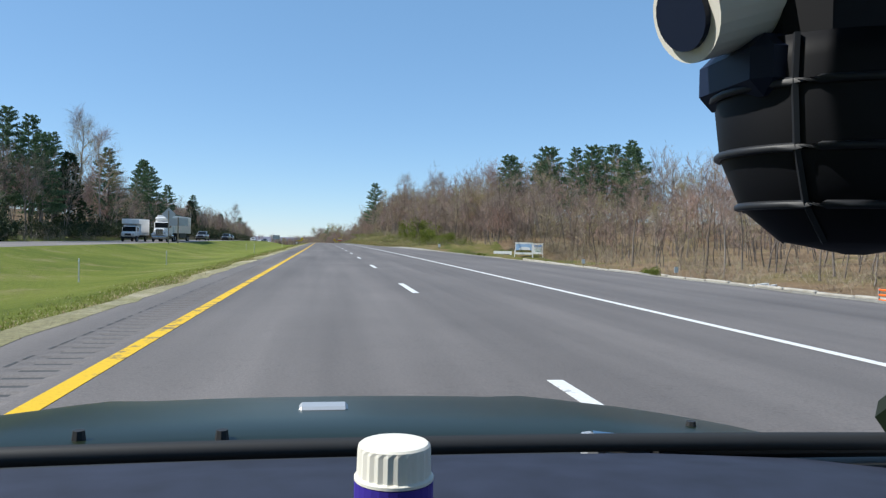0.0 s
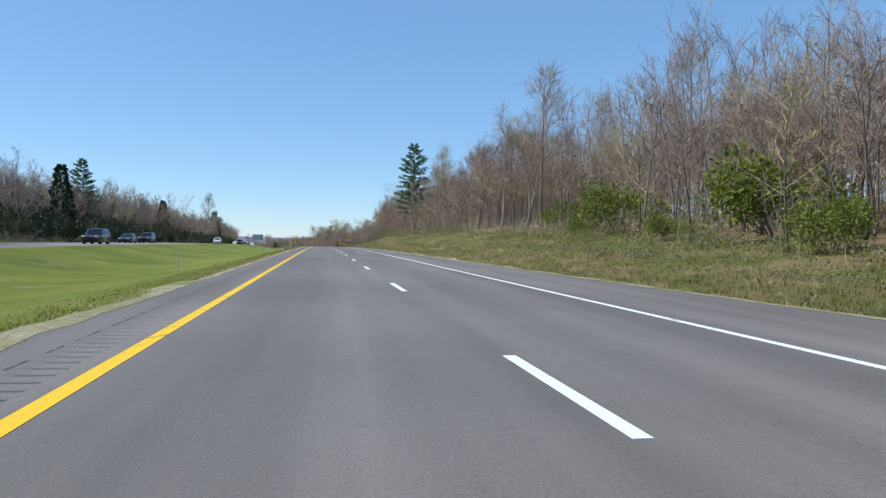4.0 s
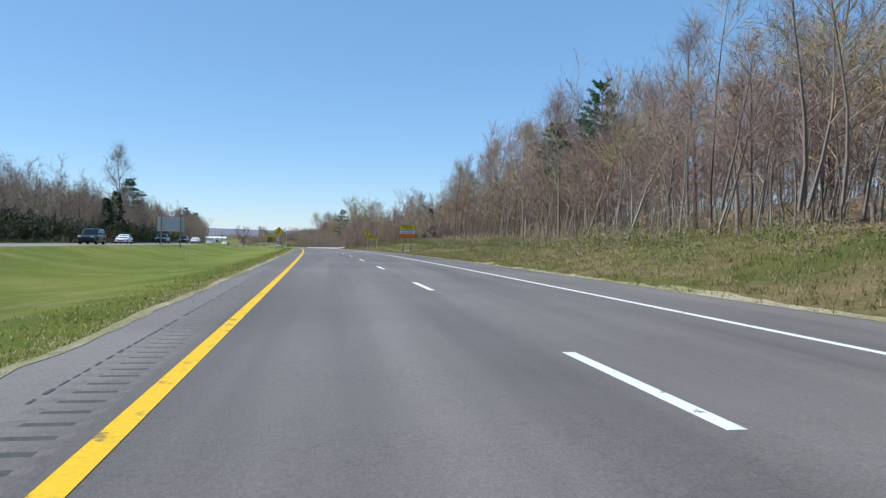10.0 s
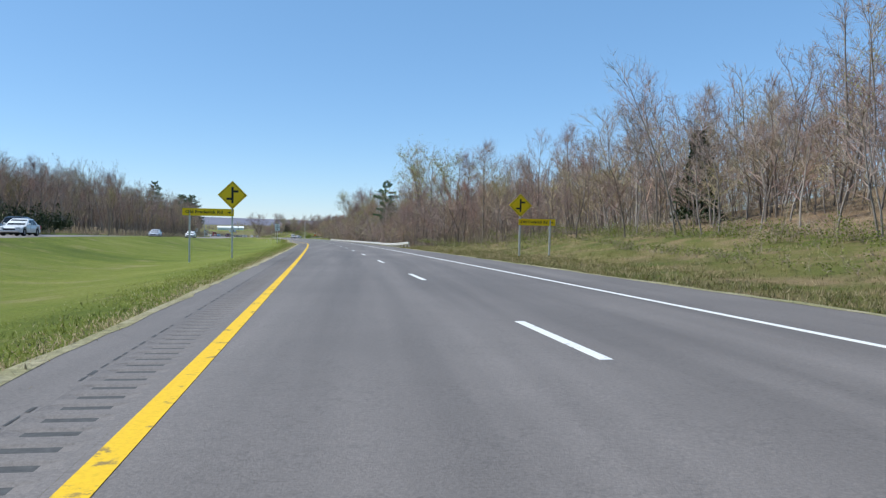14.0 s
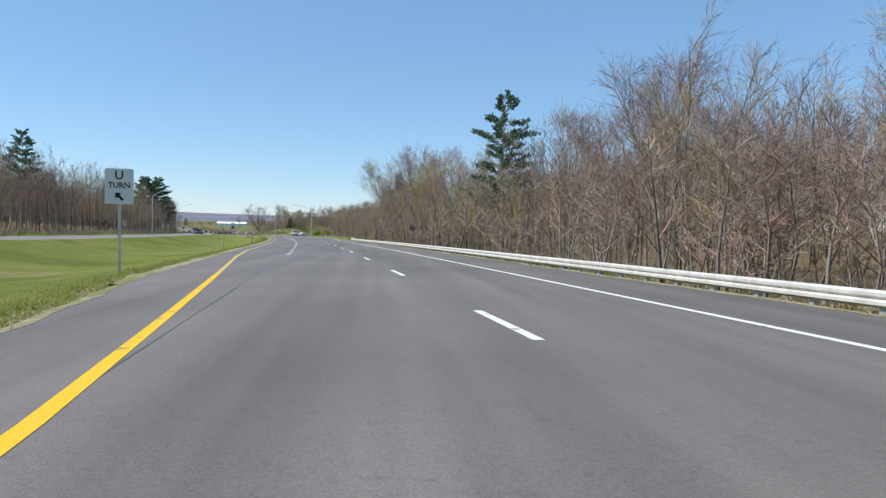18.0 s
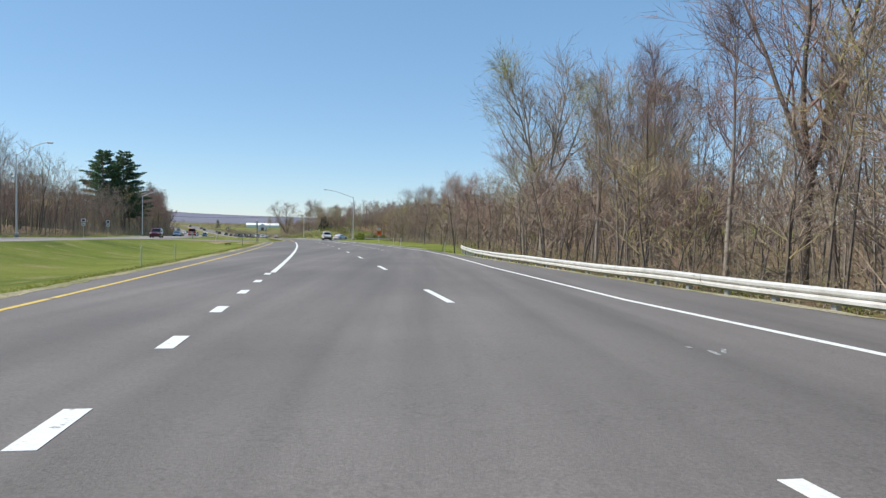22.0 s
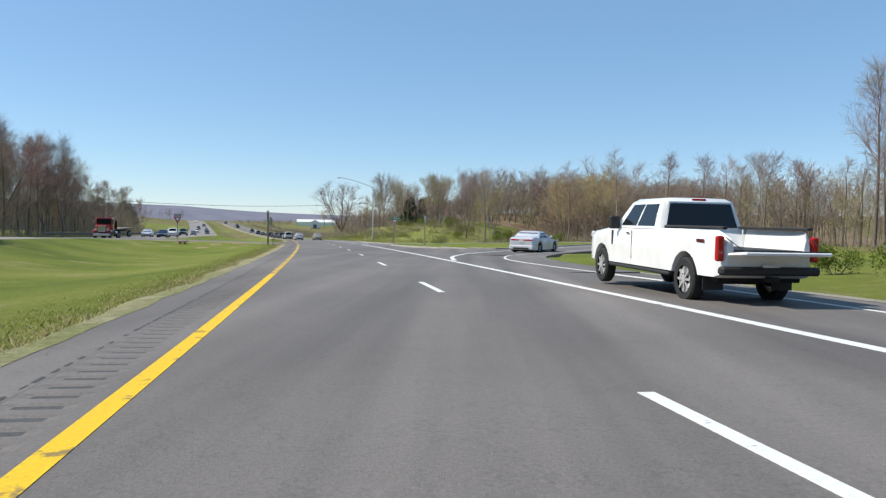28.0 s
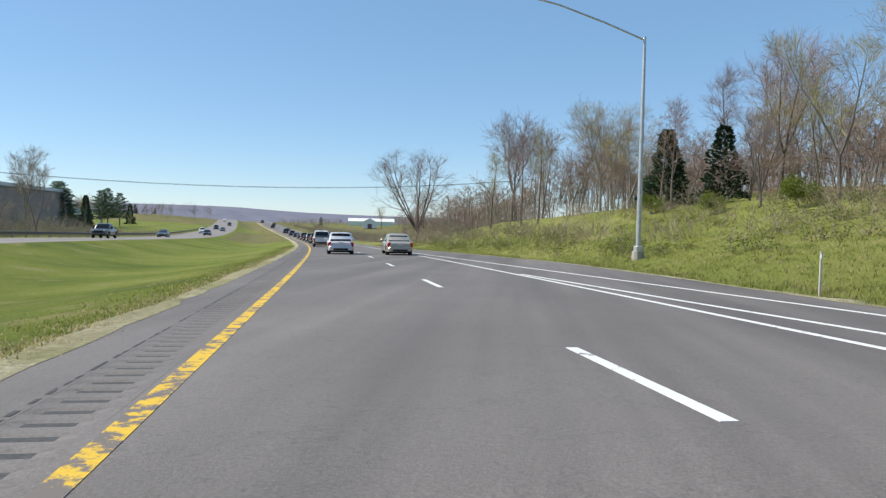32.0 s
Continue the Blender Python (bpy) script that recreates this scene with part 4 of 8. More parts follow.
for s, d, k, f in ((898, -47, "wide", 0.9), (872, -47, "bare1", 1.1), (866, -50, "wide", 0.95), (878, -51, "bare0", 1.0), (858, -46, "bare3", 1.0), (884, -54, "wide", 0.95), (890, -58, "bare1", 1.0), (892, -49, "bare0", 0.95), (904, -52, "bare1", 1.0), (884, -46, "bare3", 0.9), (847, 24, "bare0", 0.6), (852, 27, "bare1", 0.62), (858, 24, "bare3", 0.7)):
    plant(k, s, d, f)
# left-hand woods
wood(60, 560, 0, 8, 44, BARE + SLIM, 0.45, 0.65, -1)
wood(560, 940, 2, 14, 36, BARE + SLIM, 0.45, 0.65, -1)

WOOD_TEXT = "dense leafless woodland of grey trunks and brown twigs"
s = -30.0
while s < 1180:
    for row in range(4):
        # the deeper rows stand higher on the hill
        for side in (1, -1):
            if side > 0:
                if (765 < s < 860 and row > 1) or (row > 2 and not 270 < s < 660):
                    continue
                if s > 850 and (row == 0 or s > 950):
                    continue
                d = WOODS_FROM_RIGHT(s) + 9 + 16 * row
                tall = {True: 0.62 + 0.22 * row, False: (0.92 if 400 < s < 480 else 1.05) + (0.14 if s > 480 else 0.06) * row + (0.28 if 315 < s < 400 else 0.0)}[s < 100] if s < 640 else 0.8
                tall *= 1.0 if s < 850 else 0.55
            else:
                if s > 960 or (s > 900 and row > 0) or row > 2:
                    continue
                d = edge_left(s) - 8 - 16 * row
                tall = (1.15 if 520 < s < 720 else 0.92 if s > 400 else 0.8 if s > 150 else 1.0) if s < 900 else 0.6
            lay(rng.choice(WOOD if row == 0 and s < 960 else WOOD_DEEP), "woodland", s + rng.uniform(-3, 3), d, rng.choice((0, 180)) + rng.uniform(-4, 4), 1.0, WOOD_TEXT, "woodland",
                tall=tall * rng.uniform(0.88, 1.08))
    s += 31.0
# a lower front row that closes the wood's edge
s = 100.0
while s < 930:
    if not 752 < s:
        lay(rng.choice(WOOD), "woodland", s + rng.uniform(-3, 3), WOODS_FROM_RIGHT(s) + 4.5, rng.choice((0, 180)) + rng.uniform(-4, 4), 1.0, WOOD_TEXT, "woodland",
            tall=rng.uniform(0.5, 0.7))
    s += 30.0
# far woods and hedgerows
for i in range(70):
    s = rng.uniform(1010, 2300)
    d = rng.choice((1, -1)) * rng.uniform(44, 330)
    if d > 0 and s < 1750 and d < 160:
        continue
    lay(rng.choice(WOOD_FAR), "woodland", s, d, rng.uniform(0, 360), 1.0, WOOD_TEXT, "woodland", tall=rng.uniform(0.6, 0.95))
for i in range(16):
    lay(rng.choice(WOOD_FAR), "woodland", 1520 + rng.uniform(-40, 60), 110 + 18 * i, 90 + rng.uniform(-15, 15), 1.0, WOOD_TEXT, "woodland", tall=rng.uniform(0.6, 0.9))
    lay(rng.choice(WOOD_FAR), "woodland", 1330 + rng.uniform(-40, 60), -75 - 18 * i, 90 + rng.uniform(-15, 15), 1.0, WOOD_TEXT, "woodland", tall=rng.uniform(0.6, 0.9))
for i in range(14):
    s = rng.uniform(1260, 1900)
    plant(rng.choice(("fir", "cedar", "cedar", "budding")), s, rng.choice((-1, -1, -1, 1)) * rng.uniform(60, 140), rng.uniform(0.6, 1.0), group="far trees")
BRUSH_TEXT = "thicket of bare saplings, briars and dead stalks"
s = 10.0
while s < 960:
    for side in (1, -1):
        d = WOODS_FROM_RIGHT(s) + 0.5 if side > 0 else edge_left(s) - 0.5
        low = 0.6 if side > 0 and 455 < s < 765 else 1.0
        lay(rng.choice(SCRUB), "thicket", s, d, rng.choice((0, 180)), 1.0, BRUSH_TEXT, "undergrowth", tall=low * rng.uniform(0.5, 0.9))
        if side > 0 and (s < 110 or 455 < s < 765):
            lay(rng.choice(SCRUB), "thicket", s + 11, d + 4.5, rng.choice((0, 180)), 1.0, BRUSH_TEXT, "undergrowth", tall=low * rng.uniform(0.8, 1.2))
    s += 22.0

# dark evergreen undergrowth under the trees beyond the far carriageway, and scrub deeper in the woods
SHADY_TEXT = "dark evergreen undergrowth in the shade of the woods"
s = 70.0
while s < 480:
    lay(rng.choice(SHADY), "evergreen_undergrowth", s, edge_left(s) - rng.uniform(1.0, 3.0), rng.choice((0, 180)), 1.0, SHADY_TEXT, "undergrowth", tall=rng.uniform(0.7, 1.15))
    if rng.random() < 0.6:
        lay(rng.choice(SHADY), "evergreen_undergrowth", s + 9, edge_left(s) - rng.uniform(6, 9), rng.choice((0, 180)), 1.0, SHADY_TEXT, "undergrowth", tall=rng.uniform(1.0, 1.7))
    s += 20.0
s = 105.0
while s < 640:
    for u in (8.0, 17.0):
        lay(rng.choice(SCRUB), "thicket", s + rng.uniform(-6, 6), WOODS_FROM_RIGHT(s) + u, rng.choice((0, 180)), 1.0, BRUSH_TEXT, "undergrowth", tall=rng.uniform(0.6, 1.0))
    s += 22.0
# weeds and greening brush that run down from the wood's edge over the bank
WEED_TEXT = "low brown and green weeds on the roadside bank"
GREEN_TEXT = "greening low brush at the foot of the woods"
s = 108.0
while s < 462:
    e = WOODS_FROM_RIGHT(s)
    for u in (1.0, 3.4, 6.0):
        if e - u > along(RIGHT_EDGE, s) + 2.6 and rng.random() < (0.95, 0.8, 0.5)[int(u / 2.6)]:
            lay(rng.choice(WEEDS), "weeds", s + rng.uniform(-6, 6), e - u + rng.uniform(-0.8, 0.8), rng.choice((0, 180)) + rng.uniform(-9, 9), 1.0, WEED_TEXT, "undergrowth", tall=rng.uniform(0.5, 1.0) * (1.0, 0.75, 0.55)[int(u / 2.6)])
    if rng.random() < 0.75:
        lay(rng.choice(GREENING), "greening_brush", s + rng.uniform(-5, 5), e + rng.uniform(-1.5, 1.0), rng.choice((0, 180)), 1.0, GREEN_TEXT, "undergrowth", tall=rng.uniform(0.5, 1.0))
    s += 15.0
s = 466.0
while s < 760:
    lay(rng.choice(GREENING), "greening_brush", s + rng.uniform(-5, 5), WOODS_FROM_RIGHT(s) + rng.uniform(-0.5, 3.0), rng.choice((0, 180)), 1.0, GREEN_TEXT, "undergrowth", tall=rng.uniform(0.35, 0.8))
    s += 17.0
for s, d in ((850, 16), (858, 20), (866, 15), (872, 19), (880, 14.5), (886, 18), (895, 14), (903, 16), (914, 12.5), (926, 11.5), (864, 24), (878, 22.5)):
    lay(rng.choice(GREENING), "greening_brush", s, d, rng.choice((0, 180)) + rng.uniform(-20, 20), 1.0, GREEN_TEXT, "undergrowth", tall=rng.uniform(0.4, 0.75))
# brush on the slope below the hill and beyond it
for s, d, tall in ((868, 21, 0.6), (880, 17.5, 0.5), (893, 16.0, 0.6), (905, 15, 0.7), (918, 13.5, 0.6), (930, 12.5, 0.6), (945, 12, 0.6), (962, 11.5, 0.6), (980, 11.5, 0.55), (1000, 12, 0.55), (1020, 13, 0.5), (1045, 14, 0.5)):
    lay(rng.choice(SCRUB), "thicket", s, d, rng.choice((0, 180)), 1.0, BRUSH_TEXT, "undergrowth", tall=tall)

for s, d, tall in ((106, 31, 0.6), (118, 26, 0.6), (136, 25, 0.62), (125, 36, 0.7), (148, 28, 0.65), (110, 52, 0.8), (134, 56, 0.85)):
    lay(rng.choice(WOOD), "woodland", s, d, rng.choice((0, 180)) + rng.uniform(-4, 4), 1.0, WOOD_TEXT, "woodland", tall=tall)
for s, d, tall in ((98, 32, 0.8), (112, 24, 0.6), (130, 22, 0.6), (105, 38, 0.9), (1065, 13, 0.6), (1085, 13, 0.6), (1105, 13, 0.6), (1130, 13, 0.6), (1155, 13, 0.6), (1180, 13, 0.6), (1000, 18, 0.8), (1022, 19, 0.8), (1044, 20, 0.8), (1066, 21, 0.8),
                   (850, 24, 0.5), (866, 27, 0.6), (880, 27, 0.6), (852, 32, 0.6), (868, 36, 0.7), (892, 24, 0.6), (905, 22, 0.6), (850, 42, 0.6), (838, 46, 0.6),
                   (965, -37.5, 0.6), (985, -38, 0.5), (1005, -38, 0.5), (1025, -38, 0.5), (1045, -38, 0.45), (940, -44, 0.9), (965, -46, 0.9), (990, -47, 0.8), (1015, -48, 0.7)):
    lay(rng.choice(SCRUB), "thicket", s, d, rng.choice((0, 180)), 1.0, BRUSH_TEXT, "undergrowth", tall=tall)
for s, d, tall in ((872, 54, 0.7), (880, 34, 0.5), (835, 62, 0.8), (850, 66, 0.85), (910, 27, 0.55), (800, 70, 0.8), (825, 78, 0.9), (905, -50, 0.7), (935, -50, 0.55), (965, -54, 0.5)):
    lay(rng.choice(WOOD), "woodland", s, d, rng.choice((0, 180)) + rng.uniform(-4, 4), 1.0, WOOD_TEXT, "woodland", tall=tall)
for s, d, f in ((856, 22, 0.5), (861, 24.5, 0.7), (867, 23, 0.55), (872, 25, 0.75), (878, 23, 0.5), (851, 27, 0.6), (855, 30, 0.7), (862, 31, 0.6), (884, 22, 0.6), (890, 20.5, 0.5), (897, 20, 0.55), (846, 33, 0.55), (851, 37, 0.6)):
    plant("bush", s, d, f, group="green bushes")
for s, d, f in ((873, 29, 0.4), (864, 28, 0.36), (888, 26, 0.42), (857, 34, 0.4)):
    plant("budding", s, d, f)
for i in range(5):
    lay(rng.choice(SCRUB), "thicket", 1085 + 8 * i, 17 + 13 * i, 90, 1.0, BRUSH_TEXT, "undergrowth", tall=0.7)
    lay(rng.choice(WOOD_FAR), "woodland", 1480 + rng.uniform(-20, 20), 40 + 17 * i, 90, 1.0, WOOD_TEXT, "woodland", tall=0.55)

for i in range(10):
    s, d = 868 + 4.6 * i, 42 + 6.5 * i
    lay(rng.choice(SCRUB), "thicket", s, d, 48 + rng.uniform(-10, 10), 1.0, BRUSH_TEXT, "undergrowth", tall=rng.uniform(0.6, 1.0))
    lay(rng.choice(WOOD), "woodland", s + 12, d + 4, 48 + rng.uniform(-10, 10), 1.0, WOOD_TEXT, "woodland", tall=rng.uniform(0.65, 0.9))
    lay(rng.choice(WOOD_DEEP), "woodland", s + 30, d + 8, 48 + rng.uniform(-10, 10), 1.0, WOOD_TEXT, "woodland", tall=rng.uniform(0.7, 0.9))
for s, d in ((846, 27), (850, 33), (855, 38), (858, 43)):
    lay(rng.choice(GREENING), "greening_brush", s, d, 40 + rng.uniform(-10, 10), 1.0, GREEN_TEXT, "undergrowth", tall=rng.uniform(0.7, 1.0))
for s, d, k, f in ((808, -42, "bare1", 0.85), (814, -44, "bare3", 0.95), (822, -41.5, "bare0", 0.74), (829, -44, "bare1", 0.9), (836, -42, "bare3", 1.05), (843, -45, "bare0", 0.8), (850, -42, "bare2", 0.74),
                   (856, -44, "bare1", 1.0), (863, -41.5, "bare0", 0.85), (871, -43, "bare3", 1.0), (912, -41.5, "slim1", 0.8), (876, -41.5, "bare2", 0.78), (884, -43, "bare0", 0.8), (893, -42, "bare1", 0.75), (903, -43, "bare3", 0.7), (966, -42.5, "bare3", 0.85)):
    plant(k, s, d, f)
for s, d, tall in ((898, -40, 0.8), (914, -41.5, 1.0), (930, -41, 0.95), (946, -41.5, 0.9), (962, -42.5, 0.7), (922, -45, 1.1), (940, -46, 1.1), (960, -45, 1.3), (974, -46, 1.4), (988, -46, 1.3), (1002, -47, 1.2), (1016, -48, 1.0), (980, -50, 1.6), (1000, -52, 1.5)):
    lay(rng.choice(SCRUB), "thicket", s, d, rng.choice((0, 180)), 1.0, BRUSH_TEXT, "undergrowth", tall=tall)
for s, d, tall in ((948, 27, 0.5), (966, 31, 0.55), (985, 27, 0.6), (1000, 37, 0.65), (1018, 30, 0.6), (1036, 40, 0.65), (935, 36, 0.55), (920, 32, 0.5)):
    lay(rng.choice(WOOD_DEEP), "woodland", s, d, rng.choice((0, 180)) + rng.uniform(-8, 8), 1.0, WOOD_TEXT, "woodland", tall=tall)
s = 1030.0
while s < 1300:
    lay(rng.choice(SCRUB), "thicket", s, 17 + rng.uniform(-1, 2), rng.choice((0, 180)), 1.0, BRUSH_TEXT, "undergrowth", tall=rng.uniform(0.6, 0.9))
    lay(rng.choice(SCRUB), "thicket", s + 8, 30 + rng.uniform(-4, 4), rng.choice((0, 180)), 1.0, BRUSH_TEXT, "undergrowth", tall=rng.uniform(0.8, 1.1))
    if s > 1090:
        lay(rng.choice(WOOD_FAR), "woodland", s, 110 + rng.uniform(-12, 12), rng.uniform(0, 360), 1.0, WOOD_TEXT, "woodland", tall=rng.uniform(0.45, 0.75))
    s += 19.0
# trees that stand out
plant("fir", 252, 16.4, 0.86, 20, label="tall full conifer above the leafless woods")
for s, d, k, f in ((133.5, 33, "pine1", 0.8), (141, 36, "pine0", 0.72), (137, 41, "pine0", 0.78), (130, 40, "pine1", 0.85), (124, 43, "fir", 0.7), (119, 45, "pine1", 0.8), (114, 42, "pine0", 0.72),
                   (128, 52, "pine1", 0.85), (109, 47, "fir", 0.7), (104, 45, "pine1", 0.75), (146, 44, "pine1", 0.75)):
    plant(k, s, d, f)
for s, d, k, f in ((96, -41, "fir", 0.74), (102, -39, "fir", 0.66), (109, -43, "fir", 0.78), (116, -40, "cedar", 1.4), (126, -42, "bare2", 0.95), (132, -40, "bare0", 1.0), (121, -44, "fir", 0.72), (88, -42, "bare2", 0.85),
                   (140, -41, "fir", 0.75), (238, -42, "fir", 0.62), (300, -41, "cedar", 1.1), (222, -40, "cedar", 1.2)):
    plant(k, s, d, f)
plant("pine2", 547.5, 15.6, 0.86, 60, wide=0.85, label="ragged pine among bare trees behind the guardrail")
plant("wide", 650.5, 18.9, 1.15, 30)
plant("wide", 613.5, 18.5, 1.12, 110)
plant("wide", 668, 24, 0.85, 200)
plant("budding", 485.5, 14.7, 1.12, 0, wide=1.25)
plant("budding", 480, 18.5, 1.0, 90, wide=1.2)
for s, d, k, f in ((522, 19, "wide", 0.85), (537, 21, "bare1", 0.95), (574, 18, "wide", 0.8), (591, 20, "bare0", 0.85), (630, 20, "bare1", 0.95), (641, 23, "wide", 0.75), (700, 23, "wide", 0.7), (722, 22, "bare1", 0.8), (742, 24, "wide", 0.72)):
    plant(k, s, d, f)
plant("budding", 606, 21.0, 1.05, 40)
plant("budding", 582, 15.5, 0.82, 70, wide=1.15)
plant("budding", 588, 18, 0.72, 10)
plant("budding", 402, 26.0, 0.7, 40)
plant("round", 872, 56, 1.0, 40)
for s, d, k, f in ((953, 26, "wide", 0.98), (948, 29, "bare1", 0.85), (915, 23.5, "wide", 0.64), (919, 26, "wide", 0.58), (893, 27, "wide", 0.62), (885, 25, "bare1", 0.66), (878, 24, "wide", 0.6), (871, 22.5, "bare3", 0.7), (868, 27, "wide", 0.62)):
    plant(k, s, d, f)
plant("round", 1012, 23, 1.3, 0, wide=1.3, label="lone wide leafless tree with a fan of branches")
for s, d, f in ((797, -44.7, 1.05), (803, -46, 0.98), (792, -49, 1.0), (800, -50, 1.05)):
    plant("fir", s, d, f, wide=1.45)
for s, d, f in ((165, -39, 0.72), (172, -42, 0.8), (205, -50, 0.85), (178, -38, 0.6)):
    plant("fir", s, d, f)
for s, d, k, f in ((985, -50, "bare1", 1.0), (968, -52, "slim1", 0.8), (955, -50, "bare3", 0.7), (1060, -62, "fir", 0.5), (1068, -66, "fir", 0.6), (1075, -60, "cedar", 1.0), (1082, -68, "fir", 0.62), (1090, -63, "budding", 0.6),
                   (1098, -60, "fir", 0.55), (1106, -66, "cedar", 1.1), (1115, -61, "fir", 0.6), (1124, -64, "budding", 0.55), (1134, -60, "fir", 0.55), (1146, -58, "cedar", 0.9)):
    plant(k, s, d, f, group="far trees", wide=1.5 if k == "fir" else None)
plant("cedar", 421, -40, 1.1)
plant("cedar", 409, -39, 0.9)
plant("pine1", 455, -44, 0.8)
plant("pine0", 612, -47, 0.8)
plant("bare2", 455, -46, 1.05)
plant("pine0", 330, 24, 0.72)
plant("pine1", 336, 22, 0.65)
plant("cedar", 420, 24, 0.75)
for s, d in ((898.5, 21.7), (901, 23), (895, 24)):
    plant("cedar", s, d, rng.uniform(0.56, 0.66), wide=1.3)
for s, d, f in ((860, 42, 0.9), (857, 46, 0.95), (872, 46, 0.9), (861, 51, 0.95), (865, 48, 1.0), (867, 54, 0.95), (862, 45, 0.95)):
    plant("willow", s, d, f)
for s, d, f in ((128, 15, 0.8), (134, 17.5, 1.45), (139, 15, 0.55), (147, 16, 1.25), (150, 14.6, 0.5), (159, 17, 1.0), (122, 16, 0.9), (163, 17, 0.8), (228, 17, 0.55), (235, 18, 0.5), (93, 19, 0.35), (47, 21.3, 0.4), (112, 15, 0.8), (107, 16.5, 0.7)):
    plant("bush", s, d, f, label="", group="green bushes")


def tufts(name, s0, s1, count, place, low, high, mat, label):
    """Tufts of grass and weeds, joined."""
    g = Growth(int(s0) + count)
    r = g.rng
    for _ in range(count):
        s = r.uniform(s0, s1)
        d = place(r, s)
        p = at(s, d, rise(s, d) + (0.0 if d > 0 else 0.03))
        h = r.uniform(low, high)
        for k in range(9):
            w = Vector((r.gauss(0, 0.6), r.gauss(0, 0.6), 1)).normalized()
            q = p + Vector((r.gauss(0, 0.12), r.gauss(0, 0.12), 0))
            side = Vector((r.gauss(0, 1), r.gauss(0, 1), 0)).normalized() * (0.005 + 0.008 * r.random())
            n = len(g.verts)
            g.verts += [q - side, q + side, q + w * h * r.uniform(0.5, 1)]
            g.faces.append((n, n + 1, n + 2))
    me = g.mesh(name, True)
    me.normals_split_custom_set_from_vertices([(0.0, 0.0, 1.0)] * len(me.vertices))
    me.materials.append(mat)
    tagged(link(name, me, None), label, "grass", kind="stuff")


STRAW_TEXT = "fringe of dry pale straw along the edge of the asphalt"
for a, b, w in ((-10, 110, 0.75), (110, 230, 0.4), (230, 350, 0.4), (350, 470, 0.4), (470, 580, 0.4), (580, 690, 0.4), (718, 818, 0.65), (838, 930, 0.6)):
    tufts("straw_fringe", a, b, int(1500 + 2400 * w), lambda r, s: along(LEFT_EDGE, s) - abs(r.gauss(0, 0.8 * w)) + 0.1, 0.02, 0.09, STRAW, STRAW_TEXT)
TUFT_TEXT = "tufts of green and straw-coloured grass at the shoulder's edge"
for a, b in ((-10, 160), (160, 330), (330, 480), (480, 690)):
    tufts("grass_tuft_band", a, b, 5000, lambda r, s: along(LEFT_EDGE, s) - 0.2 - abs(r.gauss(0, 1.0)), 0.03, 0.1, BLADE, TUFT_TEXT)
for a, b in ((720, 819), (839, 950)):
    tufts("grass_tuft_band", a, b, 3000, lambda r, s: along(LEFT_EDGE, s) - 0.25 - abs(r.gauss(0, 1.0)), 0.03, 0.09, BLADE, TUFT_TEXT)
for a, b in ((110, 200), (200, 285), (285, 370), (370, 455)):
    tufts("grass_tuft_band", a, b, 5500, lambda r, s: along(RIGHT_EDGE, s) + 0.1 + abs(r.gauss(0, 4.6)), 0.07, 0.26, BANK_BLADE, "rough grass and weeds on the roadside bank")
    tufts("straw_tuft_band", a, b, 1500, lambda r, s: along(RIGHT_EDGE, s) + 0.6 + abs(r.gauss(0, 5.0)), 0.1, 0.34, STRAW, "dead straw-coloured weeds standing on the roadside bank")
tufts("grass_tuft_band", 455, 655, 3500, lambda r, s: along(RIGHT_EDGE, s) + 0.1 + r.random() * 2.8, 0.06, 0.2, BLADE, "grass along the foot of the guardrail")
tufts("straw_tuft_band", 846, 960, 1500, lambda r, s: along(RIGHT_EDGE, s) + 0.6 + abs(r.gauss(0, 5.0)), 0.08, 0.3, STRAW, "dead straw-coloured weeds standing on the roadside bank")
tufts("grass_tuft_band", 846, 960, 9000, lambda r, s: along(RIGHT_EDGE, s) + 0.1 + abs(r.gauss(0, 5)), 0.06, 0.24, BLADE, "rough grass on the roadside bank")


def earth_patch(s0, d0, rs, rd, mat, label):
    """A ragged patch of bare soil or straw that lies on the bank."""
    verts, faces = [at(s0, d0, rise(s0, d0) + 0.04)], []
    n = 64
    for ring, f in ((1, 0.5), (2, 1.0)):
        for i in range(n):
            a = 6.2832 * i / n
            k = f * (0.62 + 0.5 * noise.noise((math.cos(a) * 1.7 + s0, math.sin(a) * 1.7, ring * 0.3)) + (0.5 * noise.noise((math.cos(a) * 9 + s0, math.sin(a) * 9, 3.0)) if ring == 2 else 0))
            s, d = s0 + rs * k * math.cos(a), d0 + rd * k * math.sin(a)
            verts.append(at(s, d, rise(s, d) + (0.035 if ring == 1 else 0.004)))
    for i in range(n):
        j = (i + 1) % n
        faces += [(0, 1 + j, 1 + i), (1 + i, 1 + j, 1 + n + j, 1 + n + i)]
    tagged(link("bare_patch", mesh_from("bare_patch", verts, faces, True), mat), label, "bare ground", kind="structure")


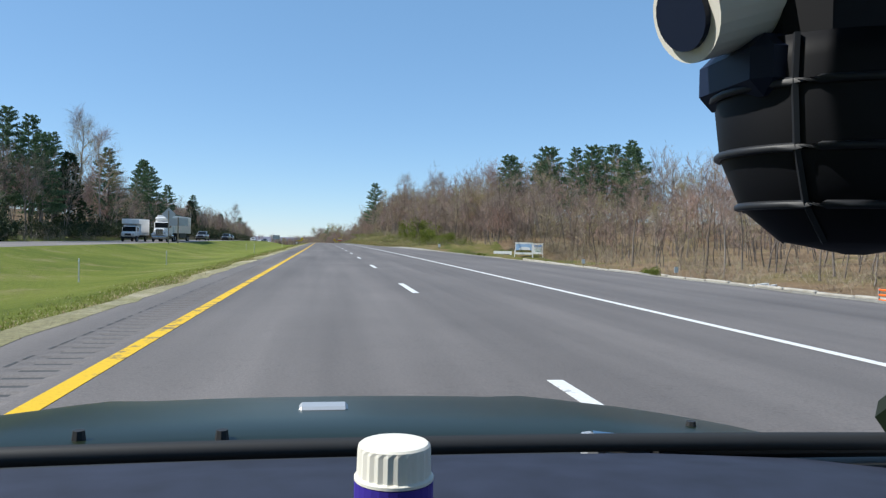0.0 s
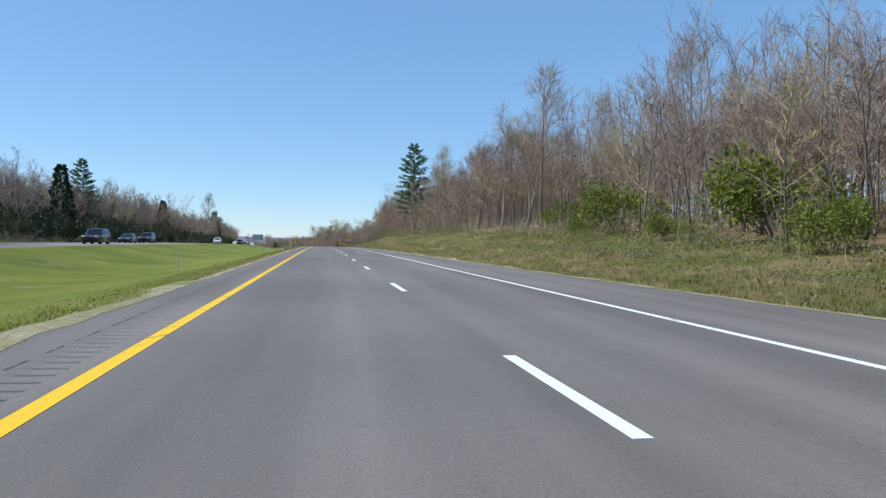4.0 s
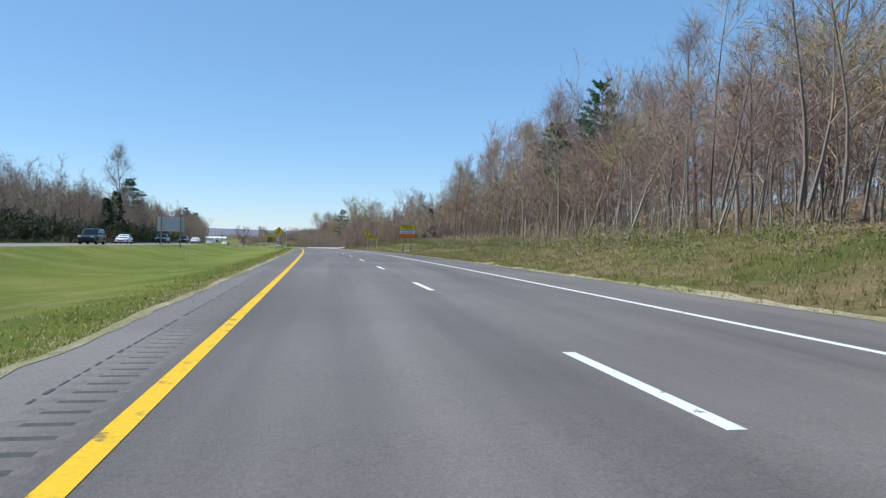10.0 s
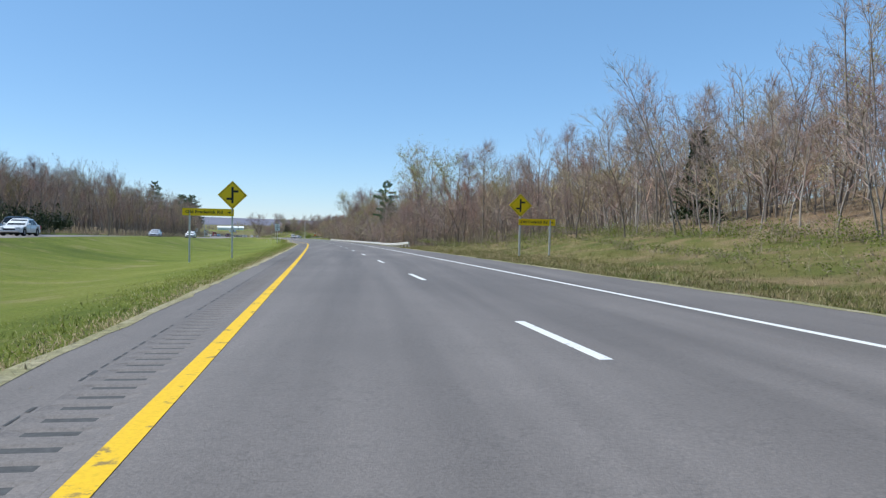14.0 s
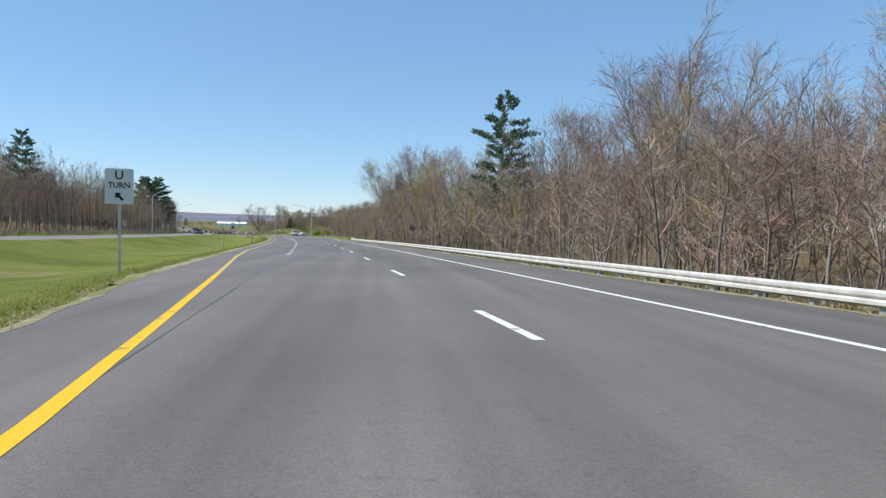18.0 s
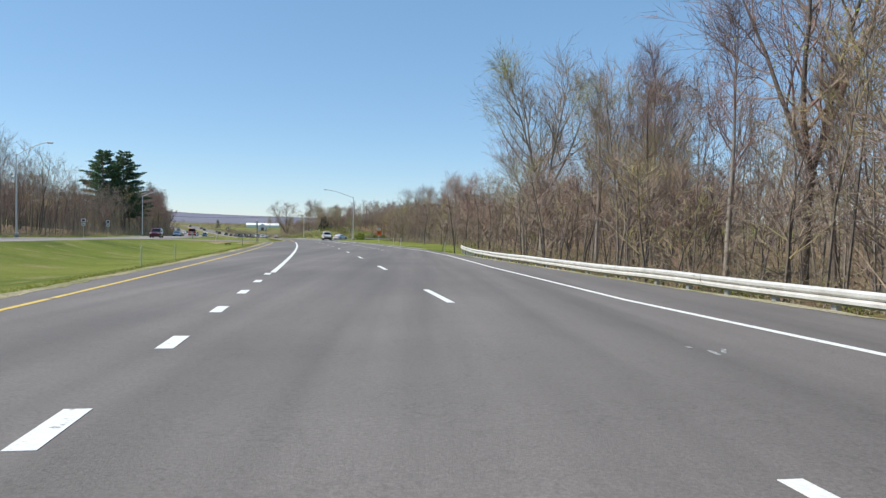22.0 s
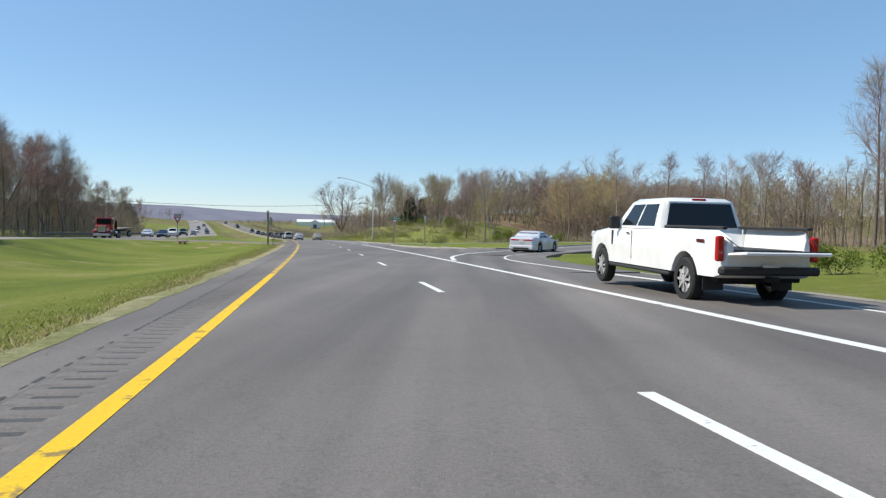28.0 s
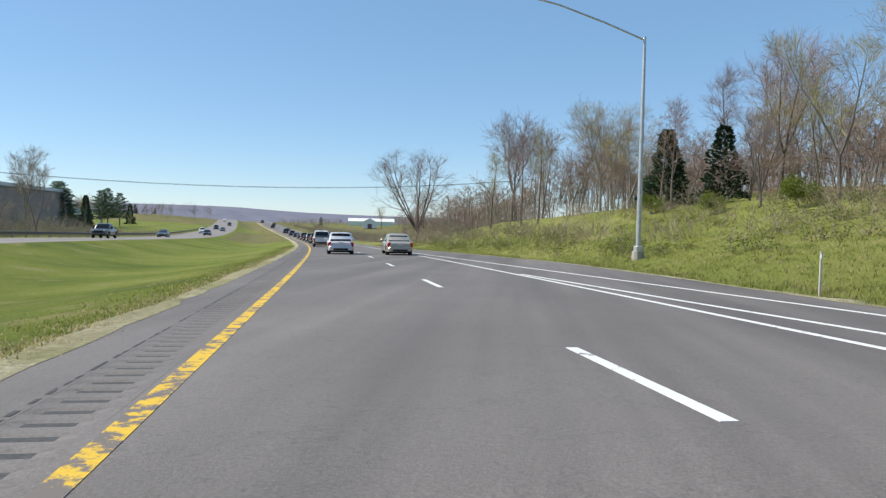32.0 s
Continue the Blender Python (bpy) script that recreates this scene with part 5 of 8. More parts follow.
for s, d, rs, rd in ((171, 8.6, 4, 1.0), (184, 10.4, 4, 1.5), (228, 9.0, 4, 1.3), (246, 9.2, 3, 1.0), (361, 12.5, 8, 2.2), (352, 10.3, 5, 1.5), (378, 12.0, 7, 1.5), (430, 11, 6, 1.2), (689, -9.4, 4, 1.0), (681, -9.0, 3, 0.7), (814, -12.5, 1.4, 0.9), (818.5, -15, 1.4, 1.6), (816.4, -8.8, 1.3, 0.8), (817.5, -11.6, 1.5, 1.1), (812.5, -9.6, 1.2, 0.5), (820, -7.4, 1.4, 0.5), (819.6, -9.6, 1.0, 1.0),
                    (691, -10.8, 4, 2.2), (692, -14, 4, 2.4), (686, -9.0, 4, 0.9)):
    earth_patch(s, d, rs, rd, EARTH, "patch of bare earth and straw on the grass bank")
for s, d, f in ((750, 12.2, 0.42), (754, 12.9, 0.5), (759, 13.2, 0.45), (763, 14.2, 0.4)):
    plant("bush", s, d, f, group="green bushes")

# ---------------------------------------------------------------- roadside things
TAIL_RED = material("red_print", (0.45, 0.02, 0.03), 0.5)


def foot(s, d, yaw=0.0):
    """Pose on the ground at a place of the plan."""
    return stand(s, d, rise(s, d), yaw)


def post(ob, x, height, size=0.09, mat=None, y=0.05, name="post", deep=0.5):
    part(name, block((size, size, height + deep), (x, y, (height - deep) / 2), 0.006), mat or GALVANIZED, ob)


def bars(ob, rows, mat, y=-0.006):
    """Plain bars for writing that cannot be read: (x, z, width, height)."""
    for x, z, w, h in rows:
        part("text_bar", block((w, 0.006, h), (x, y, z)), mat, ob)


def arrow(ob, x, z, size, turned, mat, y=-0.008):
    pts = [(-0.5, -0.12), (0.05, -0.12), (0.05, -0.38), (0.5, 0), (0.05, 0.38), (0.05, 0.12), (-0.5, 0.12)]
    c, s = math.cos(radians(turned)), math.sin(radians(turned))
    bm = plate([(x + size * (a * c - b * s), z + size * (a * s + b * c)) for a, b in pts], 0.006)
    bmesh.ops.translate(bm, vec=(0, y, 0), verts=bm.verts)
    part("arrow", bm, mat, ob)


def warning_sign(s, d, z, diag, panel, side, height):
    """Yellow diamond that warns of an offset side road, above the road's name."""
    ob = empty("warning_sign", foot(s, d), "yellow diamond warning of side roads above a road-name plate", "road sign", "road signs")
    base = rise(s, d)
    c = z - base
    post(ob, 0, c + 0.3, 0.1)
    k = diag / 2
    part("panel", plate([(0, c - k), (k, c), (0, c + k), (-k, c)], 0.02), SIGN_YELLOW, ob)
    q = k * 0.9
    bm = plate([(0, c - q), (q, c), (0, c + q), (-q, c)], 0.004)
    bmesh.ops.translate(bm, vec=(0, -0.005, 0), verts=bm.verts)
    part("border", bm, INK, ob)
    q = k * 0.86
    bm = plate([(0, c - q), (q, c), (0, c + q), (-q, c)], 0.004)
    bmesh.ops.translate(bm, vec=(0, -0.009, 0), verts=bm.verts)
    part("face", bm, SIGN_YELLOW, ob)
    t = diag * 0.075
    part("symbol_stem", block((t, 0.006, diag * 0.56), (0, -0.013, c)), INK, ob)
    part("symbol_branch", block((diag * 0.2, 0.006, t), (diag * 0.1, -0.013, c + diag * 0.13)), INK, ob)
    part("symbol_branch", block((diag * 0.2, 0.006, t), (-diag * 0.1, -0.013, c - diag * 0.13)), INK, ob)
    w, h = panel
    x0 = side * (w / 2 - 0.1)
    height -= base
    part("name_plate", plate(rounded(w, h, 0.05, x0, height), 0.02), SIGN_YELLOW, ob)
    lettering("lettering", "Old Frederick Rd", h * 0.42, INK, ob, (x0 - w * 0.08, -0.004, height), w * 0.72)
    arrow(ob, x0 + w * 0.41, height, h * 0.42, 0, INK)
    post(ob, x0 + side * (w * 0.36), height + 0.15, 0.1, name="second_post")


warning_sign(416.8, 10.0, 3.25, 1.5, (2.45, 0.42), 1, 2.2)
warning_sign(419.0, -8.05, 3.55, 1.8, (3.1, 0.46), -1, 2.45)

ob = empty("notice_sign", foot(351, 8.6), "yellow, white and orange notice board on two wooden posts", "road sign", "road signs")
zb = 2.5 - rise(351, 8.6)
for x in (-0.45, 0.45):
    post(ob, x, zb + 0.6, 0.12, WOOD_POST, 0.08)
part("heading_panel", plate([(-0.95, zb + 0.28), (0.95, zb + 0.28), (0.95, zb + 0.72), (-0.95, zb + 0.72)], 0.02), SIGN_YELLOW, ob)
part("message_panel", plate([(-0.95, zb - 0.3), (0.95, zb - 0.3), (0.95, zb + 0.28), (-0.95, zb + 0.28)], 0.018), SIGN_WHITE, ob)
part("lower_panel", plate([(-0.95, zb - 0.72), (0.95, zb - 0.72), (0.95, zb - 0.3), (-0.95, zb - 0.3)], 0.02), SIGN_ORANGE, ob)
lettering("lettering", "NOTICE", 0.27, INK, ob, (0, -0.004, zb + 0.5), 1.15)
lettering("lettering", "OLD FREDERICK RD", 0.15, GREY_PRINT, ob, (0, -0.004, zb + 0.13), 1.6)
lettering("lettering", "BRIDGE CLOSED", 0.15, GREY_PRINT, ob, (0, -0.004, zb - 0.14), 1.4)
for x, z, w, h in ((0, zb + 0.7, 1.9, 0.025), (0, zb + 0.28, 1.9, 0.025), (0, zb - 0.3, 1.9, 0.025), (0, zb - 0.7, 1.9, 0.025), (-0.935, zb, 0.025, 1.42), (0.935, zb, 0.025, 1.42)):
    part("border", block((w, 0.006, h), (x, -0.004, z)), INK, ob)

ob = empty("turn_sign", foot(506.5, -8.95), "white sign with an arrow to a turning place", "road sign", "road signs")
zb = 2.6 - rise(506.5, -8.95)
post(ob, 0, zb + 0.5, 0.08)
part("panel", plate(rounded(0.92, 1.2, 0.06, 0, zb), 0.02), SIGN_WHITE, ob)
lettering("lettering", "U", 0.3, INK, ob, (0, -0.004, zb + 0.36))
lettering("lettering", "TURN", 0.2, INK, ob, (0, -0.004, zb + 0.03), 0.7)
arrow(ob, 0, zb - 0.34, 0.36, 135, INK)

ob = empty("park_sign", foot(571, 11.4), "brown park sign with white letters among the trees", "road sign", "road signs")
zb = 1.95 - rise(571, 11.4)
for x in (-0.75, 0.75):
    post(ob, x, zb + 0.1, 0.1, WOOD_POST)
part("panel", plate(rounded(2.05, 0.46, 0.05, 0, zb), 0.03), SIGN_BROWN, ob)
lettering("lettering", "Utica Park", 0.2, LETTER_WHITE, ob, (-0.22, -0.004, zb), 1.25)
arrow(ob, 0.78, zb, 0.3, 0, LETTER_WHITE)

for s, d, z, w, h, n in ((370.6, -21.6, 3.25, 3.5, 2.0, 2), (103, -21.7, 2.9, 2.6, 1.1, 1)):
    ob = empty("highway_sign", foot(s, d, 180), "large sign seen from its bare grey back", "road sign", "road signs")
    zb = z - rise(s, d)
    part("panel", plate([(-w / 2, zb - h / 2), (w / 2, zb - h / 2), (w / 2, zb + h / 2), (-w / 2, zb + h / 2)], 0.03), SIGN_BACK, ob)
    for k in range(4):
        part("stiffener", block((w, 0.04, 0.05), (0, 0.055, zb - h * 0.38 + h * 0.25 * k)), SIGN_BACK, ob)
    for x in ((-w * 0.36, w * 0.36) if n == 2 else (0,)):
        post(ob, x, zb + h / 2 + 0.1, 0.14, WOOD_POST, 0.12)
ob = empty("diamond_sign", foot(96, -21.6, 180), "diamond sign seen from its bare grey back", "road sign", "road signs")
zb = 3.75 - rise(96, -21.6)
part("panel", plate([(0, zb - 0.85), (0.85, zb), (0, zb + 0.85), (-0.85, zb)], 0.02), SIGN_BACK, ob)
post(ob, 0, zb + 0.4, 0.12, WOOD_POST, 0.08)

ob = empty("roadwork_sign", foot(716, 11.5, 0), "small orange roadwork sign below a white plate", "road sign", "road signs")
zb = 1.75 - rise(716, 11.5)
post(ob, 0, zb + 0.75, 0.07)
part("panel", plate(rounded(0.78, 0.78, 0.05, 0, zb), 0.02), SIGN_ORANGE, ob)
part("symbol", block((0.16, 0.006, 0.3), (0, -0.006, zb)), INK, ob)
part("upper_plate", plate(rounded(0.72, 0.42, 0.04, 0, zb + 0.66), 0.02), SIGN_WHITE, ob)
bars(ob, ((0, zb + 0.7, 0.5, 0.09),), INK)

ob = empty("street_name_post", foot(835.3, 8.5), "leaning wooden post with green street-name blades", "street sign", "road signs")
lean = Matrix.Rotation(radians(3.5), 4, "Y")
bm = block((0.14, 0.14, 3.7), (0, 0, 1.45), 0.01)
bmesh.ops.transform(bm, matrix=lean, verts=bm.verts)
part("post", bm, WOOD_POST, ob)
part("name_blade", block((1.25, 0.03, 0.24), (0.25, -0.09, 3.3), 0.01), SIGN_GREEN, ob)
lettering("lettering", "OLD FREDERICK", 0.13, LETTER_WHITE, ob, (0.25, -0.108, 3.3), 1.05)
part("cross_blade", block((0.03, 0.9, 0.22), (0.22, -0.02, 3.56), 0.01), SIGN_GREEN, ob)
part("name_tag", block((0.3, 0.02, 0.2), (0.2, -0.09, 3.02), 0.005), SIGN_WHITE, ob)

ob = empty("yield_sign", foot(837.5, -18.2, 20), "red and white triangular sign on a wooden post", "road sign", "road signs")
zb = 2.6 - rise(837.5, -18.2)
post(ob, 0, zb + 0.7, 0.1, WOOD_POST)
part("panel", plate([(0, zb - 0.45), (0.5, zb + 0.42), (-0.5, zb + 0.42)], 0.02), TAIL_RED, ob)
part("face", plate([(0, zb - 0.2), (0.28, zb + 0.29), (-0.28, zb + 0.29)], 0.006), SIGN_WHITE, ob, m=Matrix.Translation((0, -0.008, 0)))
part("upper_plate", plate(rounded(0.8, 0.28, 0.04, 0, zb + 0.62), 0.02), SIGN_BROWN, ob)
bars(ob, ((0, zb + 0.62, 0.6, 0.1),), SIGN_WHITE)

# signs seen edge-on beside the crossings
for s, d, h, w, mat in ((698.3, -9.2, 3.2, 0.16, WOOD_POST), (820, -6.7, 3.45, 0.18, WOOD_POST)):
    ob = empty("edge_on_sign", foot(s, d), "tall post with a narrow sign turned to the crossing", "road sign", "road signs")
    zb = h - rise(s, d)
    part("post", block((w, w * 0.8, zb + 0.5), (0, 0, zb / 2 - 0.25), 0.01), mat, ob)
    part("panel", block((0.035, 0.95, 0.75), (-0.12, 0, zb - 0.42), 0.005), SIGN_BACK, ob)
    part("top_plate", block((0.3, 0.03, 0.2), (0.02, -0.12, zb - 0.05), 0.005, Matrix.Rotation(radians(-65), 4, "Z")), SIGN_BACK, ob)
ob = empty("stop_sign", foot(816.5, 9.3, 65), "octagonal sign at the mouth of the side road", "road sign", "road signs")
zb = 3.1 - rise(816.5, 9.6)
post(ob, 0, zb, 0.1, WOOD_POST)
part("panel", plate([(0.42 * math.cos(radians(22.5 + 45 * i)), zb - 0.3 + 0.42 * math.sin(radians(22.5 + 45 * i))) for i in range(8)], 0.02), SIGN_BACK, ob)


def lamp_post(s, d, height, reach, side, label):
    """A galvanised street lamp with a sloping arm towards the road."""
    ob = empty("street_lamp", foot(s, d), label, "street lamp", "street lamps")
    base = rise(s, d)
    top = height - base
    part("foundation", rods(((0, 0, -0.4), (0, 0, 0.35), 0.3, 0.28), sides=12), CONCRETE, ob)
    part("base_flange", block((0.34, 0.34, 0.3), (0, 0, 0.45), 0.03), GALVANIZED, ob)
    part("pole", rods(((0, 0, 0.3), (0, 0, top), 0.12, 0.07), sides=12), GALVANIZED, ob)
    bm = bmesh.new()
    pts = [Vector((0, 0, top - 0.15)), Vector((side * reach * 0.3, 0, top + 0.5)), Vector((side * reach * 0.65, 0, top + 1.15)), Vector((side * reach * 0.9, 0, top + 1.45)), Vector((side * reach, 0, top + 1.5))]
    for a, b in zip(pts, pts[1:]):
        rod(bm, a, b, 0.045, sides=8)
    part("arm", bm, GALVANIZED, ob)
    part("lamp_head", block((0.75, 0.28, 0.14), (side * (reach + 0.3), 0, top + 1.5), 0.05), SIGN_BACK, ob)
    part("lens", block((0.5, 0.2, 0.04), (side * (reach + 0.3), 0, top + 1.42), 0.01), HEAD_LENS, ob)


HEAD_LENS = material("lamp_lens", grey(0.6), 0.2)
LAMP_TEXT = "galvanised street lamp with a long sloping arm"
lamp_post(753, 11.0, 10.0, 6.2, -1, LAMP_TEXT)
lamp_post(880.7, 11.5, 10.4, 6.2, -1, LAMP_TEXT)
lamp_post(681, -36.4, 10.2, 3.4, 1, LAMP_TEXT)
lamp_post(769, -36.4, 9.8, 4.6, 1, LAMP_TEXT)

# guardrails -------------------------------------------------------------


def guardrail(places, step, label, group, steel=None):
    """W-beam rails on posts along (s, d) points."""
    ob = empty("guardrail", stand(places[0][0], places[0][1]), label, "guardrail", group)
    inv = ob.matrix_basis.inverted()
    s0, s1 = places[0][0], places[-1][0]
    prof = ((0.02, 0.42), (0.09, 0.47), (0.09, 0.53), (0.02, 0.58), (0.09, 0.63), (0.09, 0.69), (0.02, 0.74))
    side = -1 if places[0][1] > 0 else 1
    ss = stations(s0, s1, step * 2)
    for a, b in zip(ss, ss[1:]):
        verts, faces = [], []
        for s in (a - 0.15, (a + b) / 2, b + 0.02):
            d = along(places, s)
            g = rise(s, d)
            g = max(g, -0.48)
            for x, z in prof:
                verts.append(inv @ at(s, d + side * x, z + g))
            for x, z in reversed(prof):
                verts.append(inv @ at(s, d + side * (x - 0.015), z + g))
        n = 2 * len(prof)
        for i in range(2):
            for j in range(n):
                faces.append((i * n + j, i * n + (j + 1) % n, (i + 1) * n + (j + 1) % n, (i + 1) * n + j))
        faces += [tuple(range(n)), tuple(range(3 * n - 1, 2 * n - 1, -1))]
        link("rail", mesh_from("rail", verts, faces), steel or RAIL_STEEL, ob)
    bm = block((0.11, 0.16, 1.5), (0, 0, -0.02), 0.008)
    me = bpy.data.meshes.new("post")
    bm.to_mesh(me)
    bm.free()
    me.materials.append(GALVANIZED if places[0][1] > 0 else WOOD_POST)
    for s in stations(s0 + 0.2, s1 - 0.2, step):
        d = along(places, s)
        g = max(rise(s, d), -0.48)
        link("post", me, None, ob, "", inv @ stand(s, d - side * 0.075, g))


guardrail([(461, 8.6), (470, 7.75), (480, 7.6), (610, 7.6), (628, 8.5), (640, 9.8), (653, 11.8)], 1.9, "weathered steel guardrail on posts along the shoulder", "guardrails")
guardrail([(846, -35.9), (880, -35.3), (930, -34.4), (980, -33.7), (1080, -34.2), (1180, -31.6)], 3.8, "dark steel guardrail beyond the far carriageway", "guardrails", RAIL_DARK)

# marker posts -----------------------------------------------------------
bm = block((0.055, 0.03, 1.3), (0, 0, 0.35), 0.006)
thin = empty("marker_post", foot(837.3, -5.45), "slim pale marker post standing in the grass", "marker post", "marker posts")
part("stake", bm, PALE_STAKE, thin)
part("reflector", block((0.05, 0.02, 0.1), (0, -0.026, 0.9)), SIGN_WHITE, thin)
for s, d in ((863.5, 8.0), (674.5, 9.0), (677.5, 8.5), (694.5, -8.7), (540, -9.2), (552, -11.5), (563, -9.5), (575, -13), (600, -10), (622, -10.5), (640, -12), (648, 9.2), (727, -8),
             (30, -12), (52, -13), (75, -9), (118, -14), (150, -10), (228, -12), (262, -12.5), (318, -11.5)):
    copy_thing(thin, foot(s, d, random.uniform(-8, 8)))
brown = empty("marker_post", foot(670, -9.6), "slim weathered brown marker post in the median", "marker post", "marker posts")
part("stake", block((0.07, 0.05, 1.5), (0, 0, 0.5), 0.008), WOOD_POST, brown)
for s, d in ((817.2, -6.1), (716, -20.4)):
    copy_thing(brown, foot(s, d, 5))
stout = empty("marker_post", foot(551.2, -7.75), "weathered grey marker post at the edge of the median", "marker post", "marker posts")
part("stake", block((0.075, 0.06, 1.7), (0, 0, 0.4), 0.01), WOOD_POST, stout)
leaning = empty("marker_post", foot(700.5, -15.4) @ Matrix.Rotation(radians(14), 4, "Y"), "pale marker post leaning over beside the crossing", "marker post", "marker posts")
part("stake", block((0.08, 0.04, 1.4), (0, 0, 0.5), 0.008), PALE_STAKE, leaning)
# drain pipes under the crossings
for s, d in ((687.5, -12.6), (817.0, -14.8)):
    ob = empty("culvert", stand(s, d, rise(s, d) - 0.2), "dark mouth of a drain pipe in the median ditch", "drain pipe", "drain pipes")
    bm = bmesh.new()
    rows = [[bm.verts.new((r * math.cos(a), y, r * math.sin(a) + 0.12)) for a in [6.2832 * i / 20 for i in range(20)]] for r, y in ((0.34, 0.7), (0.34, 0.0), (0.29, 0.0), (0.29, 0.7))]
    for p, q in zip(rows, rows[1:]):
        for i in range(20):
            bm.faces.new((p[i], p[(i + 1) % 20], q[(i + 1) % 20], q[i]))
    part("pipe", bm, UNDERGROUND, ob, smooth=True)
    part("headwall", block((1.0, 0.7, 0.12), (0, 0.5, 0.46), 0.05), EARTH, ob)
# route markers beyond the far carriageway
for s, d in ((644, -37.0), (714.5, -37.2), (733, -37.2)):
    ob = empty("route_marker", foot(s, d), "white route marker plates on a thin post", "road sign", "road signs")
    post(ob, 0, 3.1, 0.07)
    part("plate", plate(rounded(0.75, 0.6, 0.05, 0, 2.75), 0.02), SIGN_WHITE, ob)
    part("lower_plate", plate(rounded(0.6, 0.42, 0.05, 0, 2.1), 0.02), SIGN_WHITE, ob)
    bars(ob, ((0, 2.75, 0.42, 0.3), (0, 2.1, 0.3, 0.12)), INK)
boxed = empty("utility_marker", foot(99, 14.2), "white marker plate on a short post", "marker post", "utility markers")
post(boxed, 0, 0.9, 0.07, WOOD_POST)
part("plate", block((0.32, 0.03, 0.42), (0, -0.01, 0.85), 0.006), SIGN_WHITE, boxed)
for s, d in ((47, 23.3), (61, 21.4)):
    copy_thing(boxed, foot(s, d, random.uniform(-10, 10)))

# billboard and small board by the lay-by ---------------------------------
ob = empty("site_board", foot(95.5, 25.8, -24), "white-framed board with a blue picture panel", "billboard")
zb = 0.1 - rise(95.5, 25.8)
for x in (-1.55, 0.95, 1.0, 2.35):
    post(ob, x, zb + 0.9, 0.1, SIGN_WHITE)
part("picture_panel", plate([(-1.6, zb - 0.72), (1.0, zb - 0.72), (1.0, zb + 0.95), (-1.6, zb + 0.95)], 0.04), SIGN_WHITE, ob)
for nm, pts, mt, y in (("picture", [(-1.38, zb - 0.42), (0.82, zb - 0.42), (0.82, zb + 0.72), (-1.38, zb + 0.72)], SKY_PRINT, -0.006),
                       ("picture_ground", [(-1.38, zb - 0.42), (0.82, zb - 0.42), (0.82, zb - 0.12), (-0.2, zb - 0.05), (-1.38, zb - 0.16)], BANK, -0.012),
                       ("picture_building", [(-0.9, zb - 0.1), (0.6, zb - 0.1), (0.6, zb + 0.2), (0.2, zb + 0.32), (-0.5, zb + 0.32), (-0.9, zb + 0.16)], SIGN_WHITE, -0.018)):
    part(nm, plate(pts, 0.004), mt, ob, m=Matrix.Translation((0, y, 0)))
part("text_panel", plate([(1.05, zb - 0.62), (2.4, zb - 0.62), (2.4, zb + 0.85), (1.05, zb + 0.85)], 0.04), SIGN_WHITE, ob)
bars(ob, ((1.72, zb + 0.5, 1.1, 0.2), (1.72, zb + 0.22, 0.9, 0.07)), SIGN_BLUE)
bars(ob, ((1.72, zb - 0.05, 1.0, 0.07), (1.72, zb - 0.25, 0.8, 0.07)), SIGN_GREEN)
ob = empty("bank_board", foot(97.8, 23.1, -24), "low white board with a dark line of writing", "sign board")
zb = -0.78 - rise(97.8, 23.1)
for x in (-1.1, 1.1):
    post(ob, x, zb + 0.5, 0.09, SIGN_WHITE)
part("panel", plate([(-1.3, zb - 0.55), (1.3, zb - 0.55), (1.3, zb + 0.55), (-1.3, zb + 0.55)], 0.03), SIGN_WHITE, ob)
bars(ob, ((-0.85, zb + 0.05, 0.22, 0.26), (0.25, zb + 0.05, 1.5, 0.2), (0.2, zb - 0.28, 1.2, 0.08)), INK)
part("red_stripe", block((2.5, 0.006, 0.06), (0, -0.006, zb - 0.47)), TAIL_RED, ob)

# low concrete edge, slab and fence by the lay-by
edge = empty("concrete_kerb", stand(24, 22.3, -1.4), "low pale concrete kerb blocks below the road shoulder", "kerb")
inv = edge.matrix_basis.inverted()
for i in range(26):
    s = 24 + i * 2.62
    bm = block((0.34, 2.5, 0.5), (0, 0, 0), 0.06)
    part("kerb_block", bm, CONCRETE, edge, m=inv @ stand(s, along([(24, 22.6), (60, 22.2), (92, 24.4)], s), -1.34 + 0.03 * math.sin(i * 2.3), random.uniform(-1.5, 1.5)))
DRIVE_WAY = [(98, 7.65), (104, 7.3), (109, 7.05), (107, 8.2), (104, 9.6), (101, 12), (98, 15.5), (94.5, 15.5), (97, 11), (98.5, 9)]
tagged(sheet("driveway", DRIVE_WAY, [0.012 if d < 8 else rise(s, d) + 0.1 for s, d in DRIVE_WAY], CONCRETE, thick=0.6),
       "pale concrete driveway meeting the shoulder", "driveway", kind="structure")
fence = empty("safety_fence", stand(14, 15.6, rise(14, 15.6)), "orange plastic safety fence on stakes", "fence")
for i in range(4):
    part("stake", block((0.05, 0.05, 1.3), (0.3 * i, -2.5 + 2.6 * i, 0.4)), GALVANIZED, fence)
for k in range(6):
    bm = bmesh.new()
    rod(bm, (0, -2.5, 0.15 + 0.17 * k), (0.9, 5.3, 0.13 + 0.17 * k), 0.035, sides=5)
    part("webbing", bm, SIGN_ORANGE, fence)
logs = empty("stacked_boards", foot(36.5, 23.4, 35), "pale sawn boards stacked on the ground", "lumber")
